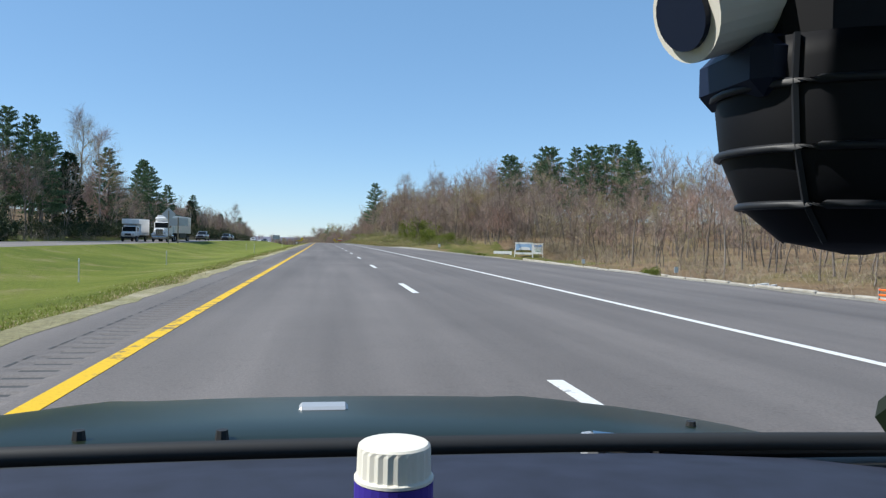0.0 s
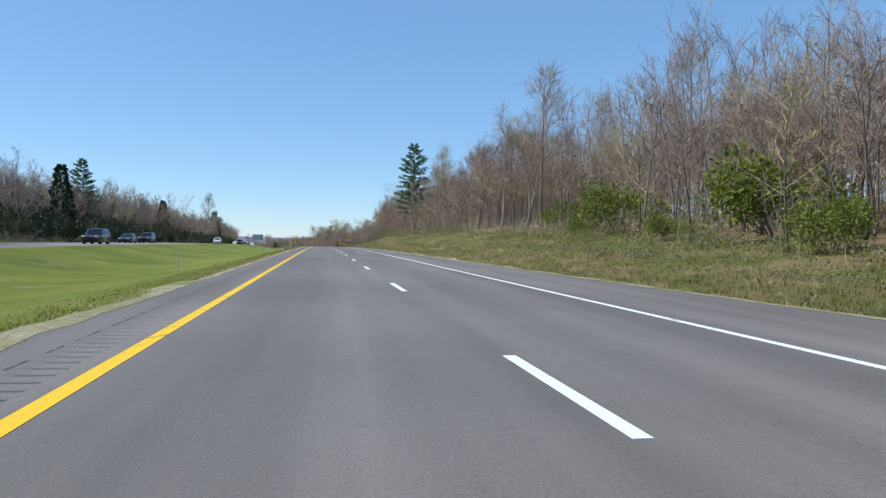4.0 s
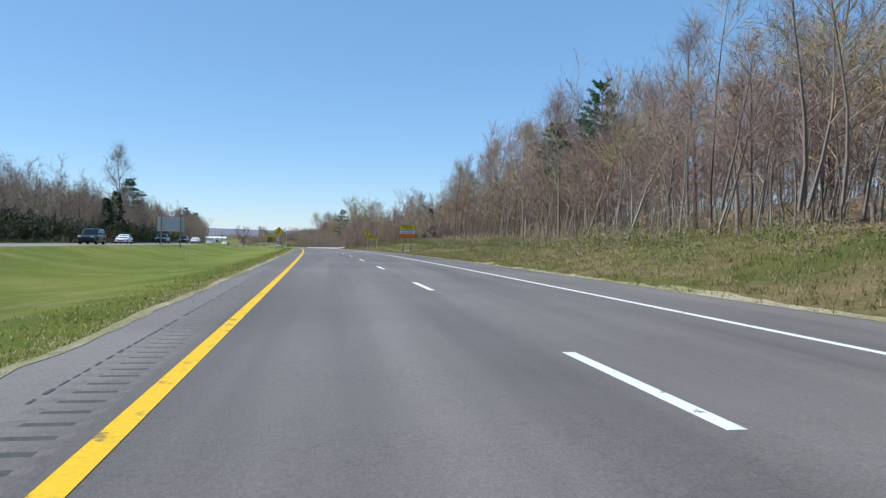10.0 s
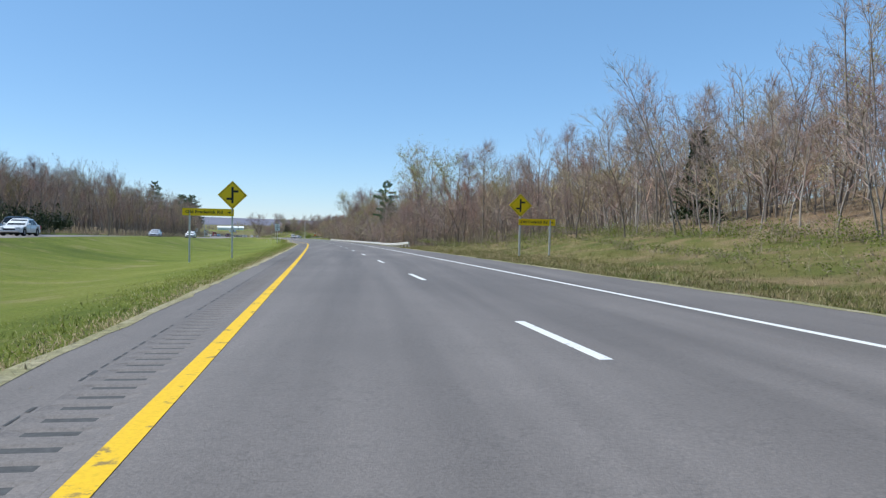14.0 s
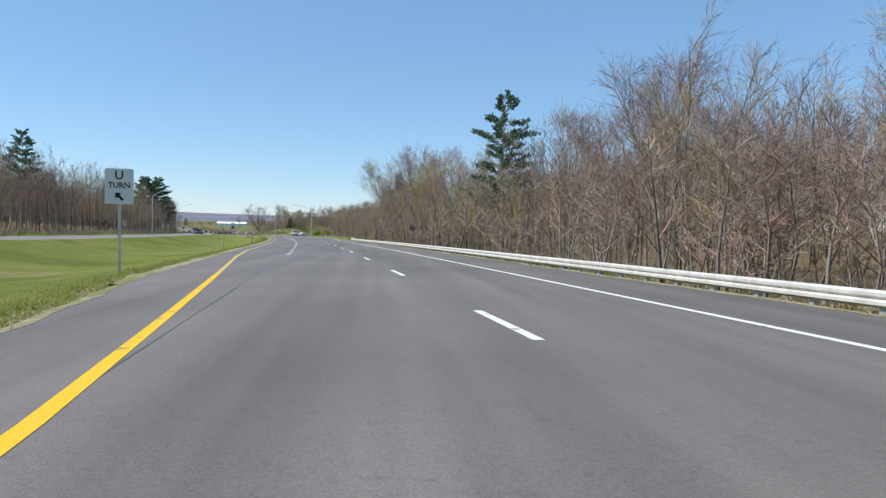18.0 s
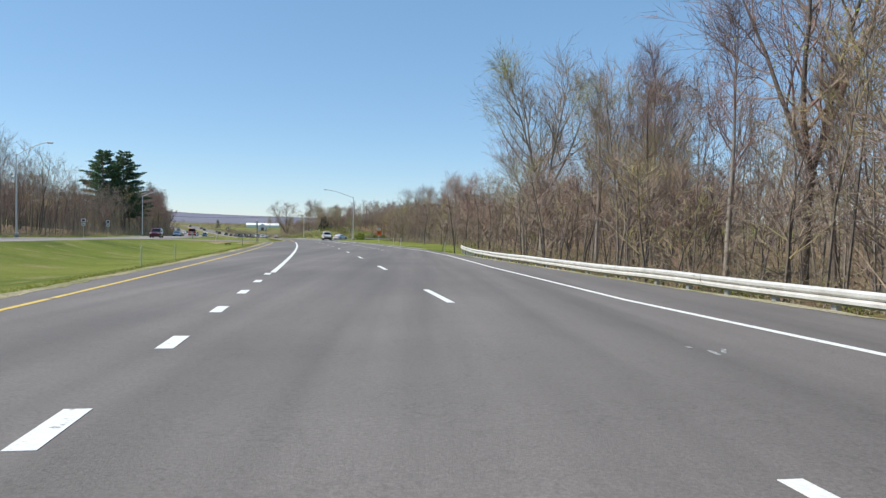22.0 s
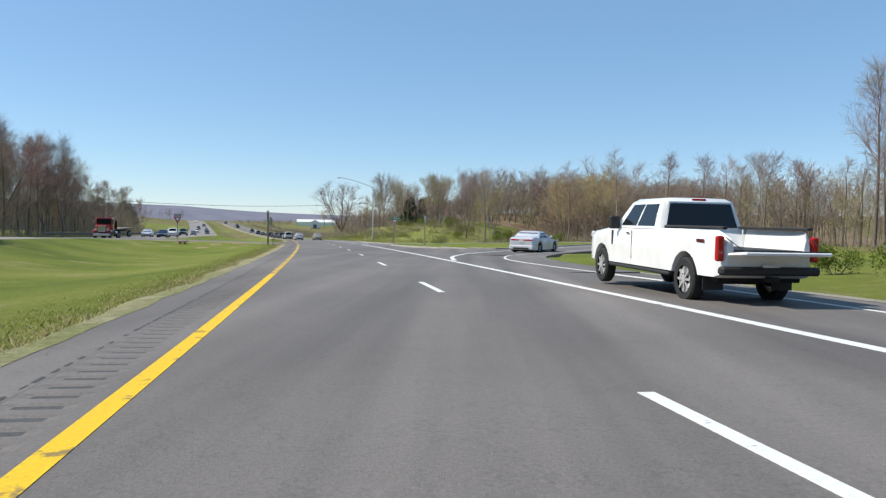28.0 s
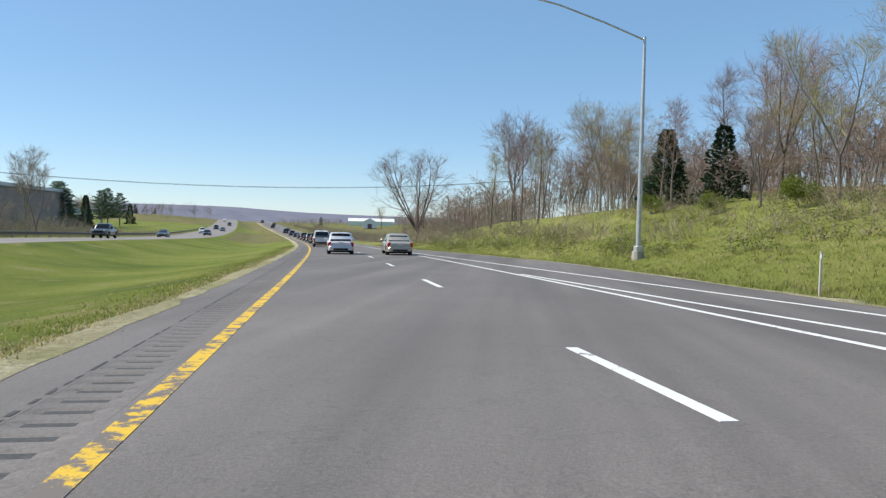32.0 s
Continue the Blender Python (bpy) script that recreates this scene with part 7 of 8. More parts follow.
def cabin(spec):
    """The upper body: pillars and roof as one solid, and its eight corners for the panes."""
    w, h, belt = spec["w"] / 2, spec["h"], spec["belt"] - 0.02
    a, b, c, d = spec["cab"]
    lw, tw = w * 0.93, w * 0.74
    bm = bmesh.new()
    rings = []
    for z, ya, yd, x in ((belt, a, d, lw), (belt + (h - belt) * 0.5, a + (b - a) * 0.5, d + (c - d) * 0.5, lw + (tw - lw) * 0.42), (h - 0.09, b + 0.06, c - 0.03, tw + 0.03), (h - 0.02, b - 0.1, c + 0.08, tw - 0.06),
                         (h, b - 0.35, c + 0.35, tw - 0.28)):
        rings.append([bm.verts.new(v) for v in ((-x, ya - 0.07, z), (-x * 0.9, ya, z), (x * 0.9, ya, z), (x, ya - 0.07, z), (x, yd + 0.07, z), (x * 0.9, yd, z), (-x * 0.9, yd, z), (-x, yd + 0.07, z))])
    for p, q in zip(rings, rings[1:]):
        for j in range(8):
            bm.faces.new((p[j], p[(j + 1) % 8], q[(j + 1) % 8], q[j]))
    bm.faces.new(rings[-1])
    bm.faces.new(rings[0][::-1])
    bmesh.ops.recalc_face_normals(bm, faces=bm.faces)
    hi = h - 0.09
    ends = {"fl": Vector((-lw * 0.9, a, belt)), "fr": Vector((lw * 0.9, a, belt)), "rl": Vector((-lw * 0.9, d, belt)), "rr": Vector((lw * 0.9, d, belt)),
            "fl2": Vector((-(tw + 0.03) * 0.9, b + 0.06, hi)), "fr2": Vector(((tw + 0.03) * 0.9, b + 0.06, hi)), "rl2": Vector((-(tw + 0.03) * 0.9, c - 0.03, hi)), "rr2": Vector(((tw + 0.03) * 0.9, c - 0.03, hi))}
    low = {"fl": Vector((-lw, a - 0.07, belt)), "fr": Vector((lw, a - 0.07, belt)), "rl": Vector((-lw, d + 0.07, belt)), "rr": Vector((lw, d + 0.07, belt))}
    top = {"fl": Vector((-tw - 0.03, b - 0.01, hi)), "fr": Vector((tw + 0.03, b - 0.01, hi)), "rl": Vector((-tw - 0.03, c + 0.04, hi)), "rr": Vector((tw + 0.03, c + 0.04, hi))}
    return bm, low, top, ends


def pane(p0, p1, p2, p3, u0, u1, v0, v1, out, thick=0.014):
    """A pane on the quad p0 p1 (foot) p3 p2 (head), set proud by out."""
    def q(u, v):
        return p0.lerp(p1, u).lerp(p2.lerp(p3, u), v)
    c = [q(u0, v0), q(u1, v0), q(u1, v1), q(u0, v1)]
    nrm = (c[1] - c[0]).cross(c[3] - c[0]).normalized()
    if nrm.dot(out) < 0:
        nrm = -nrm
    bm = bmesh.new()
    outer = [bm.verts.new(v + nrm * thick) for v in c]
    inner = [bm.verts.new(v - nrm * 0.05) for v in c]
    bm.faces.new(outer)
    for i in range(4):
        bm.faces.new((outer[i], inner[i], inner[(i + 1) % 4], outer[(i + 1) % 4]))
    bmesh.ops.recalc_face_normals(bm, faces=bm.faces)
    return bm


WHEELS = {}


def wheel(parent, x, y, r, side):
    """Tyre, rim with spokes and hub cap; side is -1 on the left."""
    key = (round(r, 2), side)
    if key not in WHEELS:
        bm = bmesh.new()
        prof = ((0.62, 0.11), (0.9, 0.12), (0.98, 0.09), (1.0, 0.0), (0.98, -0.09), (0.9, -0.12), (0.62, -0.11))
        n = 22
        rings = [[bm.verts.new((o, r * f * math.cos(6.2832 * i / n), r * f * math.sin(6.2832 * i / n))) for f, o in prof] for i in range(n)]
        for i in range(n):
            for j in range(len(prof) - 1):
                bm.faces.new((rings[i][j], rings[i][j + 1], rings[(i + 1) % n][j + 1], rings[(i + 1) % n][j]))
        bmesh.ops.recalc_face_normals(bm, faces=bm.faces)
        tyre = bpy.data.meshes.new("tyre")
        bm.to_mesh(tyre)
        bm.free()
        tyre.materials.append(TYRE)
        bm = bmesh.new()
        rod(bm, (side * 0.07, 0, 0), (-side * 0.03, 0, 0), r * 0.61, sides=20)
        for i in range(8):
            a = 6.2832 * i / 8
            box(bm, (0.05, r * 0.1, r * 0.5), (side * 0.085, -math.sin(a) * r * 0.32, math.cos(a) * r * 0.32), 0.0, Matrix.Rotation(a, 4, "X"))
        rod(bm, (0, 0, 0), (side * 0.12, 0, 0), r * 0.18, sides=10)
        rim = bpy.data.meshes.new("rim")
        bm.to_mesh(rim)
        bm.free()
        rim.materials.append(RIM)
        bm = bmesh.new()
        rod(bm, (-0.1, 0, 0), (0.02, 0, 0), r * 0.3, sides=10)
        hub = bpy.data.meshes.new("wheel")
        bm.to_mesh(hub)
        bm.free()
        hub.materials.append(UNDER)
        WHEELS[key] = (hub, tyre, rim)
    hub, tyre, rim = WHEELS[key]
    w = link("wheel", hub, None, parent, "", Matrix.Translation((x, y, r)))
    link("tyre", tyre, None, w)
    link("rim", rim, None, w)


def car(kind, colour, m, label, name, category, group="cars in traffic", detail=True):
    """A road vehicle at the pose m: body, cabin, panes, lamps, bumpers, mirrors and wheels."""
    sp = SPEC[kind]
    l, w, h, r = sp["l"], sp["w"], sp["h"], sp["r"]
    ob = empty(name, m, label, category, group)
    col = PAINT[colour]
    truck = kind in ("pickup", "heavy")
    part("body", shell(sp), col, ob, smooth=True)
    cb, lo, hi, ends = cabin(sp)
    part("cabin", cb, col, ob, smooth=True)
    part("underbody", block((w * 0.8, l * 0.92, 0.16), (0, 0, sp["ride"] + 0.02)), UNDER, ob)
    part("windscreen", pane(ends["fl"], ends["fr"], ends["fl2"], ends["fr2"], 0.03, 0.97, 0.08, 0.95, Vector((0, 1, 0.5))), GLASS, ob)
    part("rear_window", pane(ends["rl"], ends["rr"], ends["rl2"], ends["rr2"], 0.02, 0.98, 0.1 if not truck else 0.08, 0.93, Vector((0, -1, 0.3))), GLASS, ob)
    for sx, f, b in ((-1, "fl", "rl"), (1, "fr", "rr")):
        cuts = ((0.12, 0.48), (0.52, 0.9)) if kind != "coupe" else ((0.14, 0.62), (0.66, 0.9))
        if kind in ("suv",):
            cuts = ((0.1, 0.38), (0.41, 0.68), (0.71, 0.93))
        for u0, u1 in cuts:
            part("side_window", pane(lo[f], lo[b], hi[f], hi[b], u0, u1, 0.1, 0.9, Vector((sx, 0, 0.2))), GLASS, ob)
        part("door_mirror", block((0.2 if not truck else 0.26, 0.1, 0.14 if not truck else 0.3), (sx * (w / 2 + 0.06), sp["cab"][0] - 0.28, sp["belt"] + 0.1), 0.03), TRIM if truck else col, ob)
        part("door_seam", block((0.012, 0.014, (sp["belt"] - sp["ride"]) * 0.72), (sx * (w / 2 - 0.004), sp["cab"][0] * 0.25, (sp["belt"] + sp["ride"]) / 2 + 0.05)), TRIM, ob)
        part("door_handle", block((0.03, 0.16, 0.03), (sx * (w / 2 + 0.004), sp["cab"][0] * 0.25 + 0.2, sp["belt"] - 0.13), 0.008), col if not truck else CHROME, ob)
        tz = sp["deck"] - (0.16 if not truck else 0.3)
        if truck:
            part("tail_light", block((0.14, 0.1, 0.44), (sx * (w / 2 - 0.085), -l / 2 + 0.055, tz - 0.02), 0.025), TAIL, ob)
        elif kind == "coupe":
            part("tail_light", block((0.66, 0.08, 0.1), (sx * 0.44, -l / 2 + 0.03, tz - 0.02), 0.02), TAIL, ob)
            part("tail_panel", block((0.5, 0.05, 0.13), (sx * 0.26, -l / 2 + 0.035, tz - 0.02), 0.02), TRIM, ob)
        else:
            part("tail_light", block((0.24, 0.2, 0.3), (sx * (w / 2 - 0.16), -l / 2 + 0.115, tz - 0.04), 0.05, Matrix.Rotation(sx * 0.28, 4, "Z")), TAIL, ob)
            part("reflector", block((0.2, 0.04, 0.06), (sx * (w / 2 - 0.26), -l / 2 + 0.035, 0.52), 0.01), TAIL, ob)
        part("headlight", block((0.36, 0.18, 0.17), (sx * (w / 2 - 0.28), l / 2 - 0.1, sp["bon"] - 0.2), 0.04, Matrix.Rotation(-sx * 0.25, 4, "Z")), HEAD, ob)
        for ay in sp["ax"]:
            wheel(ob, sx * (w / 2 - 0.13), ay, r, sx)
    part("grille", block((w * 0.52, 0.08, 0.3 if truck else 0.16), (0, l / 2 - 0.015, sp["bon"] - (0.36 if truck else 0.3)), 0.02), TRIM, ob)
    part("front_bumper", block((w * 0.86, 0.16, 0.22), (0, l / 2 - 0.06, sp["ride"] + 0.18), 0.05), CHROME if kind == "heavy" else col, ob)
    part("number_plate", block((0.32, 0.02, 0.15), (0, -l / 2 - (0.02 if not truck else 0.08), 0.78 if not truck else sp["ride"] + 0.2), 0.004), PLATE, ob)
    if truck:
        bump_m = TRIM
        part("rear_bumper", block((w * 0.95, 0.18, 0.15), (0, -l / 2 - 0.03, sp["ride"] + 0.16), 0.04), bump_m, ob)
        if "bed" in sp:
            tilt = Matrix.Rotation(radians(86), 4, "X")
            part("tailgate", block((w * 0.8, 0.06, 0.6), (0, -l / 2 - 0.3, sp["bed"] - 0.02), 0.02, tilt), col, ob, "tailgate let down flat")
            part("tailgate_liner", block((w * 0.74, 0.02, 0.52), (0, -l / 2 - 0.3, sp["bed"] + 0.022), 0.005, tilt), TRIM, ob)
            for sx in (-1, 1):
                part("tailgate_cable", rods(((sx * w * 0.385, -l / 2 - 0.5, sp["bed"] + 0.03), (sx * w * 0.4, -l / 2 + 0.06, sp["deck"] - 0.12), 0.008), sides=5), UNDER, ob)
        else:
            part("tailgate", block((w * 0.8, 0.05, sp["deck"] - sp["ride"] - 0.4), (0, -l / 2 + 0.01, (sp["deck"] + sp["ride"] + 0.3) / 2 - 0.02), 0.02), col, ob)
            part("tailgate_top", block((w * 0.8, 0.07, 0.04), (0, -l / 2 + 0.03, sp["deck"] - 0.02), 0.01), TRIM, ob)
        part("bed_liner", block((w * 0.74, sp["l"] / 2 + sp["cab"][3] - 0.16, 0.03), (0, (-l / 2 + sp["cab"][3]) / 2, (sp["bed"] if "bed" in sp else sp["deck"]) + 0.02)), TRIM, ob)
        for sx in (-1, 1):
            part("bed_rail", block((0.1, sp["l"] / 2 + sp["cab"][3] - 0.1, 0.06), (sx * (w * 0.41), (-l / 2 + sp["cab"][3]) / 2, sp["deck"] + 0.035), 0.015), TRIM, ob)
            part("running_board", block((0.16, sp["ax"][0] - sp["ax"][1] - 2 * r - 0.3, 0.07), (sx * (w / 2 - 0.06), (sp["ax"][0] + sp["ax"][1]) / 2, sp["ride"] - 0.02), 0.02), TRIM, ob)
        part("axle", rods(((-w / 2 + 0.2, sp["ax"][1], r), (w / 2 - 0.2, sp["ax"][1], r), 0.09)), UNDER, ob)
        part("roof_lamp", block((0.3, 0.05, 0.05), (0, sp["cab"][2] + 0.03, h - 0.05), 0.01), TAIL, ob)
    else:
        part("rear_bumper", block((w * 0.88, 0.16, 0.3), (0, -l / 2 + 0.03, sp["ride"] + 0.2), 0.06), col, ob)
        part("bumper_insert", block((w * 0.56, 0.06, 0.13), (0, -l / 2 - 0.04, sp["ride"] + 0.14), 0.02), TRIM, ob)
        part("badge", block((0.11, 0.02, 0.06), (0, -l / 2 + 0.005, sp["deck"] - 0.12), 0.01), CHROME, ob)
        if kind in ("hatch", "suv"):
            part("roof_spoiler", block((w * 0.66, 0.24, 0.05), (0, sp["cab"][2] - 0.05, h - 0.06), 0.02), col, ob)
            part("brake_lamp", block((0.3, 0.03, 0.03), (0, sp["cab"][2] - 0.165, h - 0.07)), TAIL, ob)
    if kind == "heavy":
        part("towing_hook", block((0.12, 0.3, 0.1), (0, -l / 2 - 0.12, sp["ride"] + 0.02), 0.02), UNDER, ob)
        for sx in (-1, 1):
            part("mud_flap", block((0.4, 0.02, 0.4), (sx * (w / 2 - 0.3), sp["ax"][1] - r - 0.14, r + 0.05)), TRIM, ob)
            part("side_badge", block((0.01, 0.26, 0.06), (sx * (w / 2 - 0.012), -l / 2 + 0.6, sp["deck"] - 0.2)), PAINT["maroon"], ob)
            part("side_vent", block((0.012, 0.1, 0.34), (sx * (w / 2 - 0.006), sp["cab"][0] + 0.0, sp["belt"] - 0.25), 0.003), TRIM, ob)
    return ob


# traffic as it stands ahead of the end of the drive
hatch = car("hatch", "silver", stand(899, -1.55), "silver five-door hatchback following the queue of traffic", "hatchback", "car")
sedan = car("sedan", "tan", stand(898.5, 2.25), "champagne four-door sedan beside the silver hatchback", "sedan", "car")
pickup = car("pickup", "white", stand(935, -2.2), "white pickup ahead of the hatchback", "pickup_truck", "pickup truck")
car("suv", "white", stand(952, 1.6), "white van-like wagon beyond the pickup", "suv", "car")
proto = {}
QUEUE = ((948, -1.9, "suv", "black"), (960, -1.8, "sedan", "grey"), (972, -1.9, "suv", "blue"), (985, -1.8, "sedan", "black"), (999, -1.8, "suv", "grey"), (1014, -1.9, "sedan", "blue"),
         (1030, -1.8, "suv", "black"), (1048, -1.8, "sedan", "grey"), (1070, -1.8, "sedan", "black"), (1095, -1.8, "suv", "blue"), (1130, -1.8, "suv", "black"), (1170, 1.8, "sedan", "grey"),
         (1215, -1.8, "suv", "black"), (1260, 1.8, "sedan", "black"), (1310, -1.8, "suv", "grey"))
WORDS = {"suv": "sport utility car", "sedan": "four-door sedan", "pickup": "pickup truck", "hatch": "hatchback", "coupe": "coupe"}
NAMES = {"suv": "suv", "sedan": "sedan", "pickup": "pickup_truck", "hatch": "hatchback", "coupe": "coupe"}


def traffic(s, d, kind, colour, yaw=0.0, where="queued on the road ahead", group="cars in traffic", z=0.0):
    key = (kind, colour, where)
    m = stand(s, d, z, yaw)
    slope = math.atan(float(np.interp(s, GRID, SLOPE))) * (1 if abs(yaw) < 90 else -1)
    m = m @ Matrix.Rotation(slope, 4, "X")
    if key not in proto:
        proto[key] = car(kind, colour, m, "%s %s %s" % ({"grey": "grey", "black": "black", "blue": "dark blue", "white": "white", "silver": "silver", "maroon": "dark red", "tan": "tan"}[colour], WORDS[kind], where),
                         NAMES[kind], "pickup truck" if kind == "pickup" else "car", group)
        return proto[key]
    return copy_thing(proto[key], m)


for s, d, kind, colour in QUEUE:
    traffic(s, d, kind, colour)
# leaving by the slip road
car("heavy", "white", stand(756.5, 5.35, 0.0, -1.0), "big white crew-cab pickup with chrome wheels leaving by the exit lane", "pickup_truck", "pickup truck")
car("coupe", "silver", stand(789.8, 12.4, 0.1, -38), "silver two-door coupe on the slip road", "coupe", "car")
car("suv", "black", stand(878, 73, 1.3, 136), "black sport utility car coming down the side road", "suv", "car")
# oncoming
ONCOMING = ((152, 0, "pickup", "grey"), (190, 0, "suv", "black"), (230, 1, "suv", "black"), (218, 1, "sedan", "black"), (318, 1, "suv", "white"), (349, 0, "suv", "black"), (381, 1, "sedan", "white"),
            (415, 1, "pickup", "blue"), (445, 1, "suv", "black"), (436, 0, "sedan", "white"), (511, 1, "sedan", "silver"), (529, 0, "sedan", "white"),
            (724, 0, "suv", "maroon"), (789, 1, "sedan", "silver"), (887, 1, "sedan", "silver"), (880, 0, "sedan", "blue"), (893, 0, "suv", "white"),
            (990, 1, "sedan", "grey"), (948, 1, "pickup", "grey"), (1040, 0, "sedan", "black"), (1080, 1, "suv", "white"), (1120, 0, "sedan", "grey"), (1150, 1, "suv", "black"),
            (1210, 0, "suv", "grey"), (1300, 1, "sedan", "white"))
for s, lane, kind, colour in ONCOMING:
    d = along(OPP_NEAR, s) - 3.4 - 3.7 * lane
    traffic(s, d, kind, colour, 180, "coming along the far carriageway", "oncoming cars", along(OPP_RISE, s))


def big_wheels(ob, places, r=0.5):
    for x, y in places:
        wheel(ob, x, y, r, -1 if x < 0 else 1)


def tractor(ob, col, y, sleeper):
    """Cab, bonnet, grille, stacks and steps of a highway tractor, its nose towards +y."""
    part("bonnet", block((1.7, 1.5, 1.1), (0, y + 1.55, 1.45), 0.22), col, ob)
    part("cab", block((2.2, 1.5, 1.9), (0, y + 0.1, 2.05), 0.18), col, ob)
    part("windscreen", block((1.9, 0.05, 0.75), (0, y + 0.86, 2.5), 0.04), GLASS, ob)
    for sx in (-1, 1):
        part("side_window", block((0.04, 0.75, 0.65), (sx * 1.1, y + 0.3, 2.45), 0.02), GLASS, ob)
        part("wheel_arch", block((0.5, 1.3, 0.5), (sx * 0.95, y + 1.6, 1.05), 0.15), col, ob)
        part("headlight", block((0.3, 0.12, 0.25), (sx * 0.75, y + 2.27, 1.35), 0.04), HEAD, ob)
        part("door_mirror", block((0.12, 0.1, 0.6), (sx * 1.35, y + 0.85, 2.45), 0.03), CHROME, ob)
        part("fuel_tank", rods(((sx * 0.95, y - 1.9, 0.85), (sx * 0.95, y - 0.5, 0.85), 0.3), sides=14), CHROME, ob)
    part("grille", block((1.0, 0.06, 0.9), (0, y + 2.31, 1.45), 0.03), CHROME, ob)
    part("front_bumper", block((2.2, 0.2, 0.35), (0, y + 2.35, 0.65), 0.06), CHROME, ob)
    part("chassis", block((0.9, 6.2, 0.3), (0, y - 1.4, 0.85)), UNDER, ob)
    if sleeper:
        part("sleeper", block((2.3, 1.3, 2.6), (0, y - 1.2, 2.3), 0.2), col, ob)
        part("roof_fairing", block((2.2, 1.6, 0.6), (0, y - 0.6, 3.5), 0.25), col, ob)
    big_wheels(ob, [(sx * 0.98, y + q) for sx in (-1, 1) for q in (1.6, -2.9, -4.2)])


def semi(m, colour, label):
    ob = empty("semi_truck", m, label, "truck", "oncoming trucks")
    tractor(ob, PAINT[colour], 6.4, True)
    part("trailer", block((2.55, 14.5, 2.75), (0, -3.2, 2.7), 0.05), PAINT["white"], ob)
    part("trailer_frame", block((1.0, 13.5, 0.25), (0, -3.4, 1.2)), UNDER, ob)
    part("side_skirt", block((2.4, 6.0, 0.7), (0, -3.6, 0.95), 0.03), TRIM, ob)
    big_wheels(ob, [(sx * 0.98, q) for sx in (-1, 1) for q in (-8.2, -9.5)])
    return ob


def box_truck(m, label):
    ob = empty("box_truck", m, label, "truck", "oncoming trucks")
    part("cab", block((2.05, 1.9, 1.6), (0, 2.9, 1.5), 0.2), PAINT["white"], ob)
    part("bonnet", block((1.9, 1.0, 0.7), (0, 4.1, 1.1), 0.15), PAINT["white"], ob)
    part("windscreen", block((1.8, 0.05, 0.7), (0, 3.87, 1.85), 0.03), GLASS, ob)
    for sx in (-1, 1):
        part("side_window", block((0.04, 0.9, 0.6), (sx * 1.03, 3.1, 1.8), 0.02), GLASS, ob)
        part("headlight", block((0.3, 0.1, 0.2), (sx * 0.7, 4.6, 1.1), 0.03), HEAD, ob)
    part("grille", block((0.9, 0.06, 0.3), (0, 4.61, 1.05), 0.02), TRIM, ob)
    part("front_bumper", block((2.0, 0.15, 0.25), (0, 4.65, 0.6), 0.04), TRIM, ob)
    part("cargo_box", block((2.4, 5.2, 2.4), (0, -0.7, 2.15), 0.05), PAINT["white"], ob)
    part("over_cab_box", block((2.4, 1.4, 0.75), (0, 2.55, 2.95), 0.06), PAINT["white"], ob)
    part("chassis", block((0.9, 7.4, 0.25), (0, 0.6, 0.75)), UNDER, ob)
    big_wheels(ob, [(sx * 0.95, q) for sx in (-1, 1) for q in (3.6, -1.8)], 0.42)
    return ob


def flatbed(m, label):
    ob = empty("flatbed_truck", m, label, "truck", "oncoming trucks")
    tractor(ob, PAINT["red"], 5.0, False)
    part("headboard", block((2.3, 0.12, 1.2), (0, 3.0, 2.0), 0.03), PAINT["black"], ob)
    part("deck", block((2.5, 10.5, 0.18), (0, -2.6, 1.35), 0.03), WOOD_POST, ob)
    part("deck_frame", block((1.0, 10.0, 0.3), (0, -2.6, 1.1)), UNDER, ob)
    big_wheels(ob, [(sx * 0.98, q) for sx in (-1, 1) for q in (-5.8, -7.1)])
    return ob


def oncoming(s, lane):
    return stand(s, along(OPP_NEAR, s) - 3.4 - 3.7 * lane, along(OPP_RISE, s), 180)


box_truck(oncoming(113, 1), "white box truck coming along the far carriageway")
semi(oncoming(120, 0), "white", "white highway tractor pulling a long white trailer")
flatbed(oncoming(858, 1), "red highway tractor with an empty flatbed")

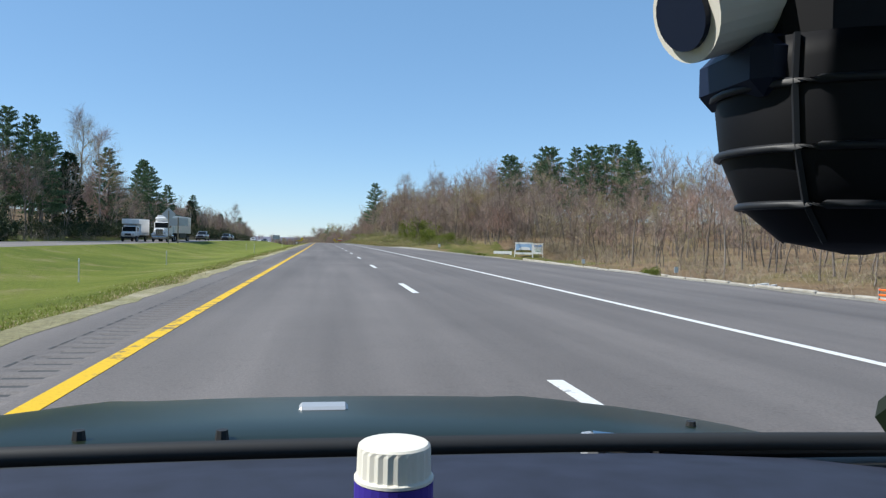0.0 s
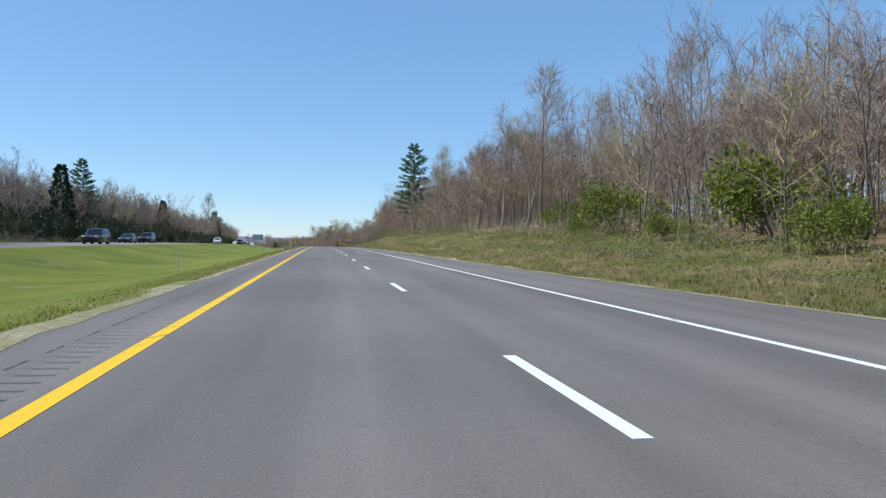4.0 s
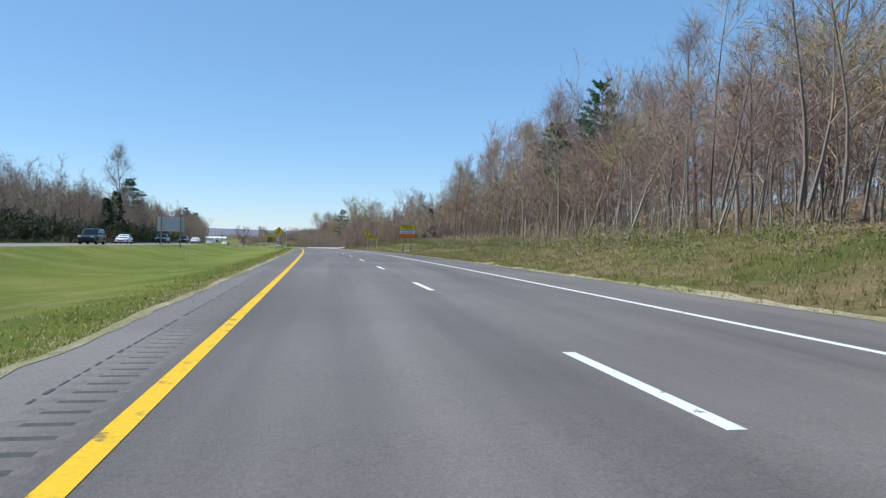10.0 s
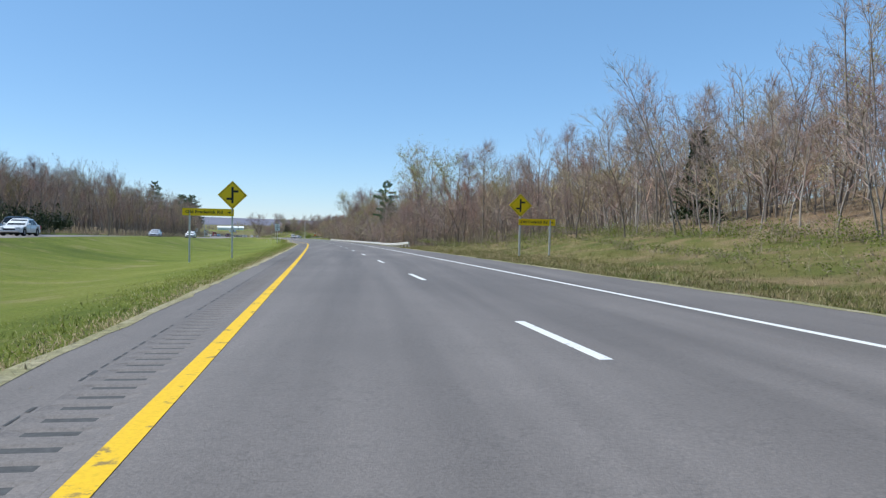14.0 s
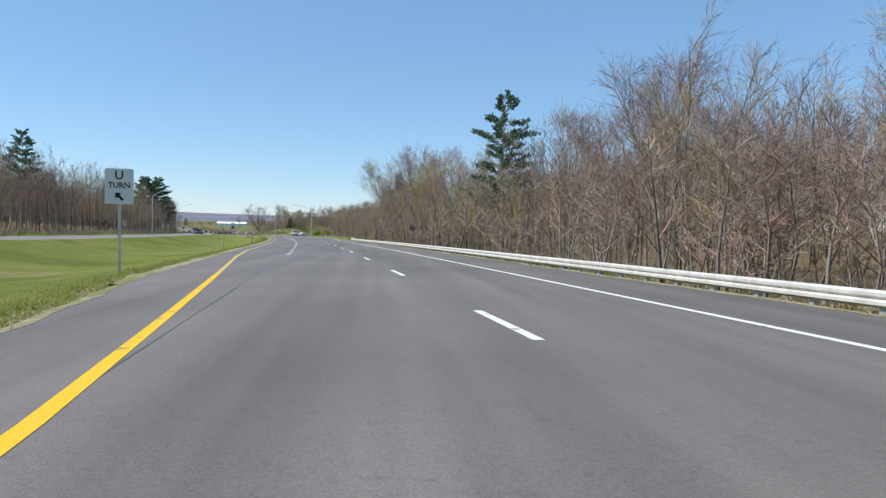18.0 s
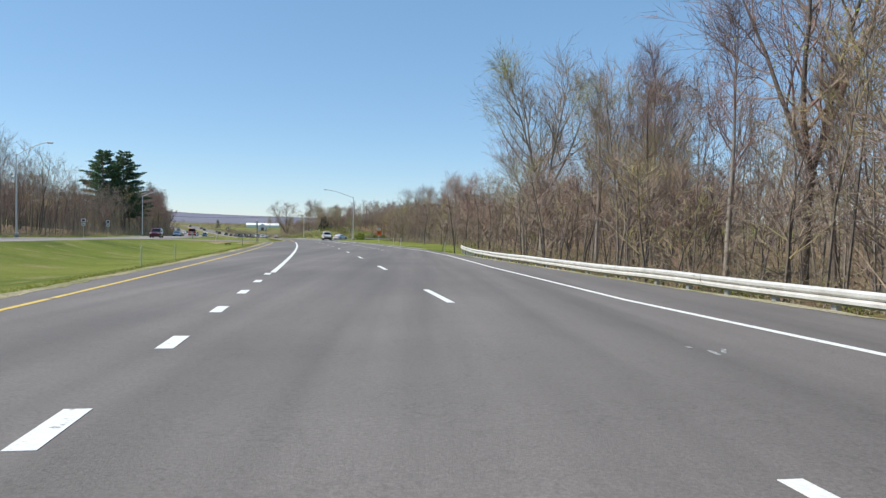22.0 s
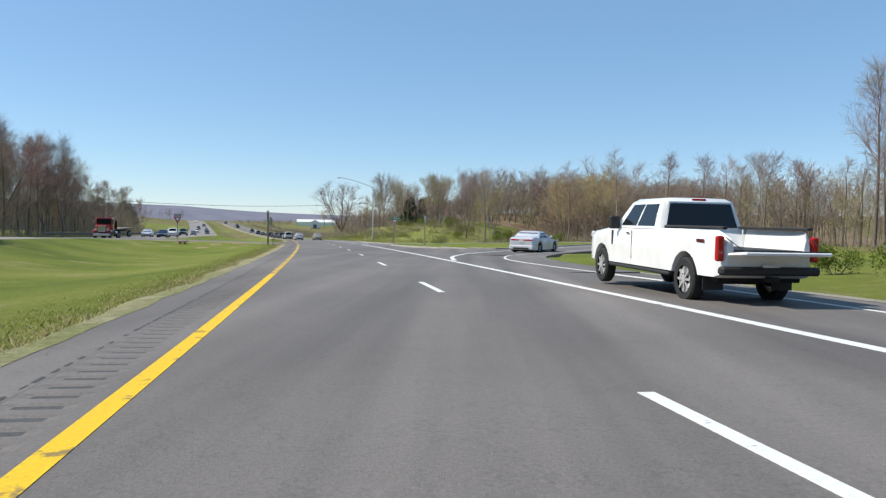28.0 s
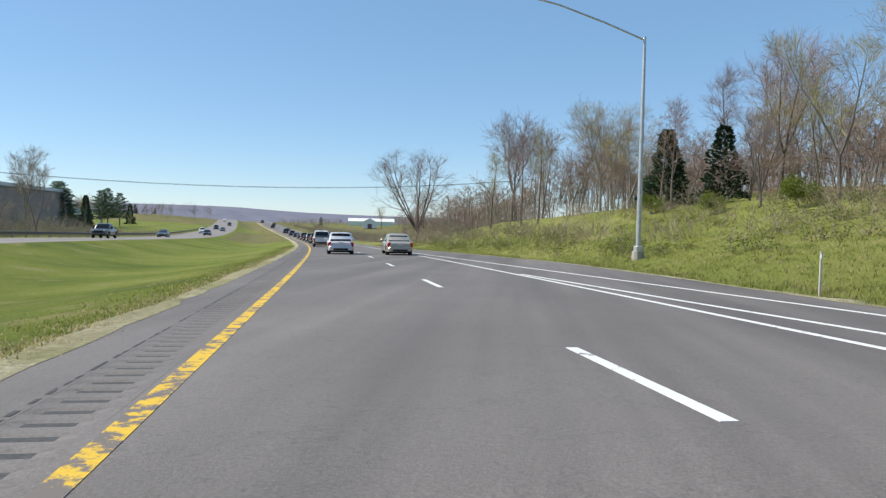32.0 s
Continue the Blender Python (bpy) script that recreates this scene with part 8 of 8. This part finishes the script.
# ---------------------------------------------------------------- the car that the drive starts from
OWN = dict(l=4.5, w=1.76, h=1.43, r=0.31, ride=0.2, ax=(1.38, -1.35), bon=0.66, belt=0.76, deck=0.9, cab=(0.95, 0.1, -0.95, -1.6))
own = empty("dark_sedan", stand(-2.52, -1.81), "black-green sedan with a polished bonnet and open screen frame", "car")
part("body", shell(OWN), PAINT["green"], own, smooth=True)
part("underbody", block((1.4, 4.1, 0.16), (0, 0, 0.22)), UNDER, own)
for sx in (-1, 1):
    for ay in OWN["ax"]:
        wheel(own, sx * 0.75, ay, 0.31, sx)
    part("pillar", rods(((sx * 0.82, 0.93, 0.86), (sx * 0.62, 0.16, 1.36), 0.035)), PAINT["green"], own)
    part("pillar", rods(((sx * 0.8, -1.6, 0.88), (sx * 0.62, -0.98, 1.37), 0.05)), PAINT["green"], own)
    part("pillar", rods(((sx * 0.83, -0.35, 0.86), (sx * 0.64, -0.4, 1.39), 0.04)), PAINT["green"], own)
    part("door_mirror", block((0.2, 0.1, 0.13), (sx * 0.98, 0.62, 0.98), 0.03), PAINT["green"], own)
    part("headlight", block((0.36, 0.18, 0.13), (sx * 0.58, 2.13, 0.46), 0.04, Matrix.Rotation(-sx * 0.25, 4, "Z")), HEAD, own)
    part("tail_light", block((0.3, 0.14, 0.2), (sx * 0.62, -2.18, 0.78), 0.04), TAIL, own)
part("roof", block((1.3, 1.25, 0.04), (0, -0.42, 1.41), 0.018), PAINT["green"], own)
part("screen_header", block((1.26, 0.1, 0.05), (0, 0.19, 1.365), 0.02), TRIM, own)
shader(PAINT["green"]).inputs["Coat Weight"].default_value = 0.0
shader(PAINT["green"]).inputs["Specular IOR Level"].default_value = 0.14
DASH = material("navy_dashboard_vinyl", (0.02, 0.024, 0.04), 0.75)
paint(DASH, mix(DASH, 0.8, (0.02, 0.024, 0.042), ramp(DASH, noise_of(DASH, 14, 4), (0.3, grey(0.7)), (0.7, grey(1.4))), "MULTIPLY"))
bm = bmesh.new()
rows = []
for y, z in ((0.12, 0.78), (0.2, 0.865), (0.3, 0.88), (0.5, 0.875), (0.72, 0.862), (0.84, 0.845)):
    rows.append([bm.verts.new((x, y + 0.02 * math.cos(x * 2), z - 0.03 * (x / 0.75) ** 4)) for x in (-0.74, -0.6, -0.4, -0.2, 0, 0.2, 0.4, 0.6, 0.74)])
for a, b in zip(rows, rows[1:]):
    for j in range(8):
        bm.faces.new((a[j], a[j + 1], b[j + 1], b[j]))
r = bmesh.ops.extrude_face_region(bm, geom=list(bm.faces))
bmesh.ops.translate(bm, vec=(0, 0, -0.06), verts=[v for v in r["geom"] if isinstance(v, bmesh.types.BMVert)])
bmesh.ops.recalc_face_normals(bm, faces=bm.faces)
part("dashboard", bm, DASH, own, smooth=True)
seal = Growth(1)
seal.limb([Vector((x, 0.9 - 0.06 * x * x, 0.846)) for x in [-0.8 + 0.1 * i for i in range(17)]], [0.012] * 17, 8)
link("cowl_seal", seal.mesh("cowl_seal", True), TRIM, own)
part("wiper_arm", rods(((0.355, 0.93, 0.838), (0.43, 0.92, 0.83), 0.014), ((0.43, 0.92, 0.83), (0.78, 0.91, 0.828), 0.009)), CHROME, own, "bare metal wiper arm")
part("wiper_blade", block((0.66, 0.03, 0.03), (0.76, 0.9, 0.832), 0.008, Matrix.Rotation(-0.05, 4, "Z")), TRIM, own)
part("wiper_pivot", rods(((0.36, 0.935, 0.815), (0.36, 0.935, 0.845), 0.018)), SIGN_BACK, own)

# bonnet over the engine bay, with its crease, bumpers and washer slot
bm = bmesh.new()
rows = []
for y, z in ((0.99, 0.812), (1.05, 0.822), (1.2, 0.812), (1.4, 0.79), (1.6, 0.757), (1.8, 0.71), (2.0, 0.64), (2.12, 0.57)):
    rows.append([bm.verts.new((x * (1 - 0.1 * max(0, y - 1.6)), y - 0.12 * x * x, z - 0.055 * abs(x / 0.86) ** 3.5 + 0.006 * math.exp(-((abs(x) - 0.45) / 0.06) ** 2)))
                 for x in [-0.86 + 0.0717 * i for i in range(25)]])
for a, b in zip(rows, rows[1:]):
    for j in range(24):
        bm.faces.new((a[j], a[j + 1], b[j + 1], b[j]))
r = bmesh.ops.extrude_face_region(bm, geom=list(bm.faces))
bmesh.ops.translate(bm, vec=(0, 0, -0.03), verts=[v for v in r["geom"] if isinstance(v, bmesh.types.BMVert)])
bmesh.ops.recalc_face_normals(bm, faces=bm.faces)
part("bonnet", bm, PAINT["green"], own, smooth=True)
part("cowl", block((1.6, 0.2, 0.03), (0, 0.9, 0.795), 0.008), TRIM, own)
part("bonnet_ornament", block((0.085, 0.045, 0.011), (0.0, 1.3, 0.803), 0.005), SIGN_BACK, own)
for x, y, z in ((-0.138, 1.04, 0.822), (-0.33, 1.06, 0.82), (0.62, 1.16, 0.79)):
    part("washer_nozzle", rods(((x, y, z - 0.02), (x, y, z + 0.012), 0.012, 0.008)), TRIM, own)

# on the dashboard
CAP = material("white_bottle_cap", (0.8, 0.77, 0.68), 0.45)
LABEL_BLUE = material("violet_bottle_label", (0.05, 0.03, 0.3), 0.4)
bottle = empty("medicine_bottle", own.matrix_basis @ Matrix.Translation((0.0355, 0.364, 0.879)), "small bottle with a ribbed white cap and violet label", "bottle")
part("jar", rods(((0, 0, 0), (0, 0, 0.103), 0.0195), ((0, 0, 0.103), (0, 0, 0.1055), 0.0195, 0.016), sides=28), CAP, bottle)
part("label", rods(((0, 0, 0.008), (0, 0, 0.104), 0.0199), sides=28), LABEL_BLUE, bottle)
bm = bmesh.new()
n = 48
rings = []
for z, f, ribbed in ((0.0865, 1.06, False), (0.088, 1.06, False), (0.089, 1.0, True), (0.1015, 0.985, True), (0.1035, 0.96, False), (0.1045, 0.9, False)):
    rings.append([bm.verts.new((0.0188 * f * (1 - (0.035 if ribbed and i % 2 else 0)) * math.cos(6.2832 * i / n), 0.0188 * f * (1 - (0.035 if ribbed and i % 2 else 0)) * math.sin(6.2832 * i / n), z)) for i in range(n)])
for a, b in zip(rings, rings[1:]):
    for i in range(n):
        bm.faces.new((a[i], a[(i + 1) % n], b[(i + 1) % n], b[i]))
bm.faces.new(rings[-1])
bm.faces.new(rings[0][::-1])
part("cap", bm, CAP, bottle, m=Matrix.Translation((0, 0, 0.018)))
knob = empty("suction_knob", own.matrix_basis @ Matrix.Translation((0.085, 0.36, 0.878)), "small glossy black ball knob on the dashboard", "knob")
bm = bmesh.new()
bmesh.ops.create_uvsphere(bm, u_segments=20, v_segments=12, radius=0.011, matrix=Matrix.Translation((0, 0, 0.013)))
part("ball", bm, PAINT["black"], knob, smooth=True)
part("stem", rods(((0, 0, -0.003), (0, 0, 0.008), 0.006)), TRIM, knob)

# hung from the screen header
CAM_BLACK = material("matt_black_plastic", (0.004, 0.0045, 0.007), 0.6, 0.0, 0.25)
CAM_RIB = material("dark_grey_plastic", (0.02, 0.022, 0.027), 0.5)
CAM_BLUE = material("blue_black_plastic", (0.007, 0.013, 0.035), 0.5, 0.0, 0.3)
dash = empty("dash_camera", own.matrix_basis @ Matrix.Translation((0.219, 0.275, 1.133)), "black camera with a white knob hung below the screen header", "camera")
part("housing", block((0.19, 0.06, 0.115), (0.047, 0, 0.086), 0.012), CAM_BLACK, dash)
part("bracket", block((0.036, 0.05, 0.024), (-0.044, 0.0, 0.04), 0.006), CAM_BLUE, dash)
part("stalk", rods(((0.04, 0, 0.12), (0.04, -0.07, 0.235), 0.012)), CAM_BLACK, dash)
kn = part("knob", rods(((-0.083, -0.008, 0.06), (-0.043, 0.0, 0.074), 0.0188), sides=28), CAP, dash, "white turning knob")
part("knob_cap", rods(((-0.0855, -0.0085, 0.0591), (-0.082, -0.0078, 0.0604), 0.0137), sides=24), CAM_BLUE, kn)
bm = bmesh.new()
prof = ((0.059, 0.05), (0.06, 0.032), (0.057, 0.008), (0.048, -0.013), (0.031, -0.027), (0.004, -0.032))
n = 48
fine = [(float(np.interp(k, range(6), [p[0] for p in prof])), float(np.interp(k, range(6), [p[1] for p in prof]))) for k in (0, 0.5, 1, 1.5, 2, 2.5, 3, 3.5, 4, 4.5, 5)]
rings = [[bm.verts.new((f * math.cos(6.2832 * i / n), f * math.sin(6.2832 * i / n) * 0.8, z)) for i in range(n)] for f, z in fine]
for a, b in zip(rings, rings[1:]):
    for i in range(n):
        bm.faces.new((a[i], a[(i + 1) % n], b[(i + 1) % n], b[i]))
bm.faces.new(rings[-1])
bm.faces.new(rings[0])
bmesh.ops.recalc_face_normals(bm, faces=bm.faces)
bowl = part("bowl", bm, CAM_BLACK, dash, smooth="all")
for f, z in ((0.061, 0.032), (0.058, 0.008), (0.0488, -0.013)):
    g = Growth(1)
    g.limb([Vector((f * math.cos(6.2832 * i / 40), f * math.sin(6.2832 * i / 40) * 0.8, z)) for i in range(41)], [0.0017] * 41, 6)
    link("rim_ring", g.mesh("rim_ring", True), CAM_RIB, bowl)
for i in range(4):
    a = 6.2832 * i / 4 + 0.62
    bm = bmesh.new()
    pts = [Vector((f * 1.02 * math.cos(a), f * 0.82 * math.sin(a), z)) for f, z in prof[:5]]
    for p, q in zip(pts, pts[1:]):
        rod(bm, p, q, 0.0014, sides=4)
    part("rib", bm, CAM_RIB, bowl)
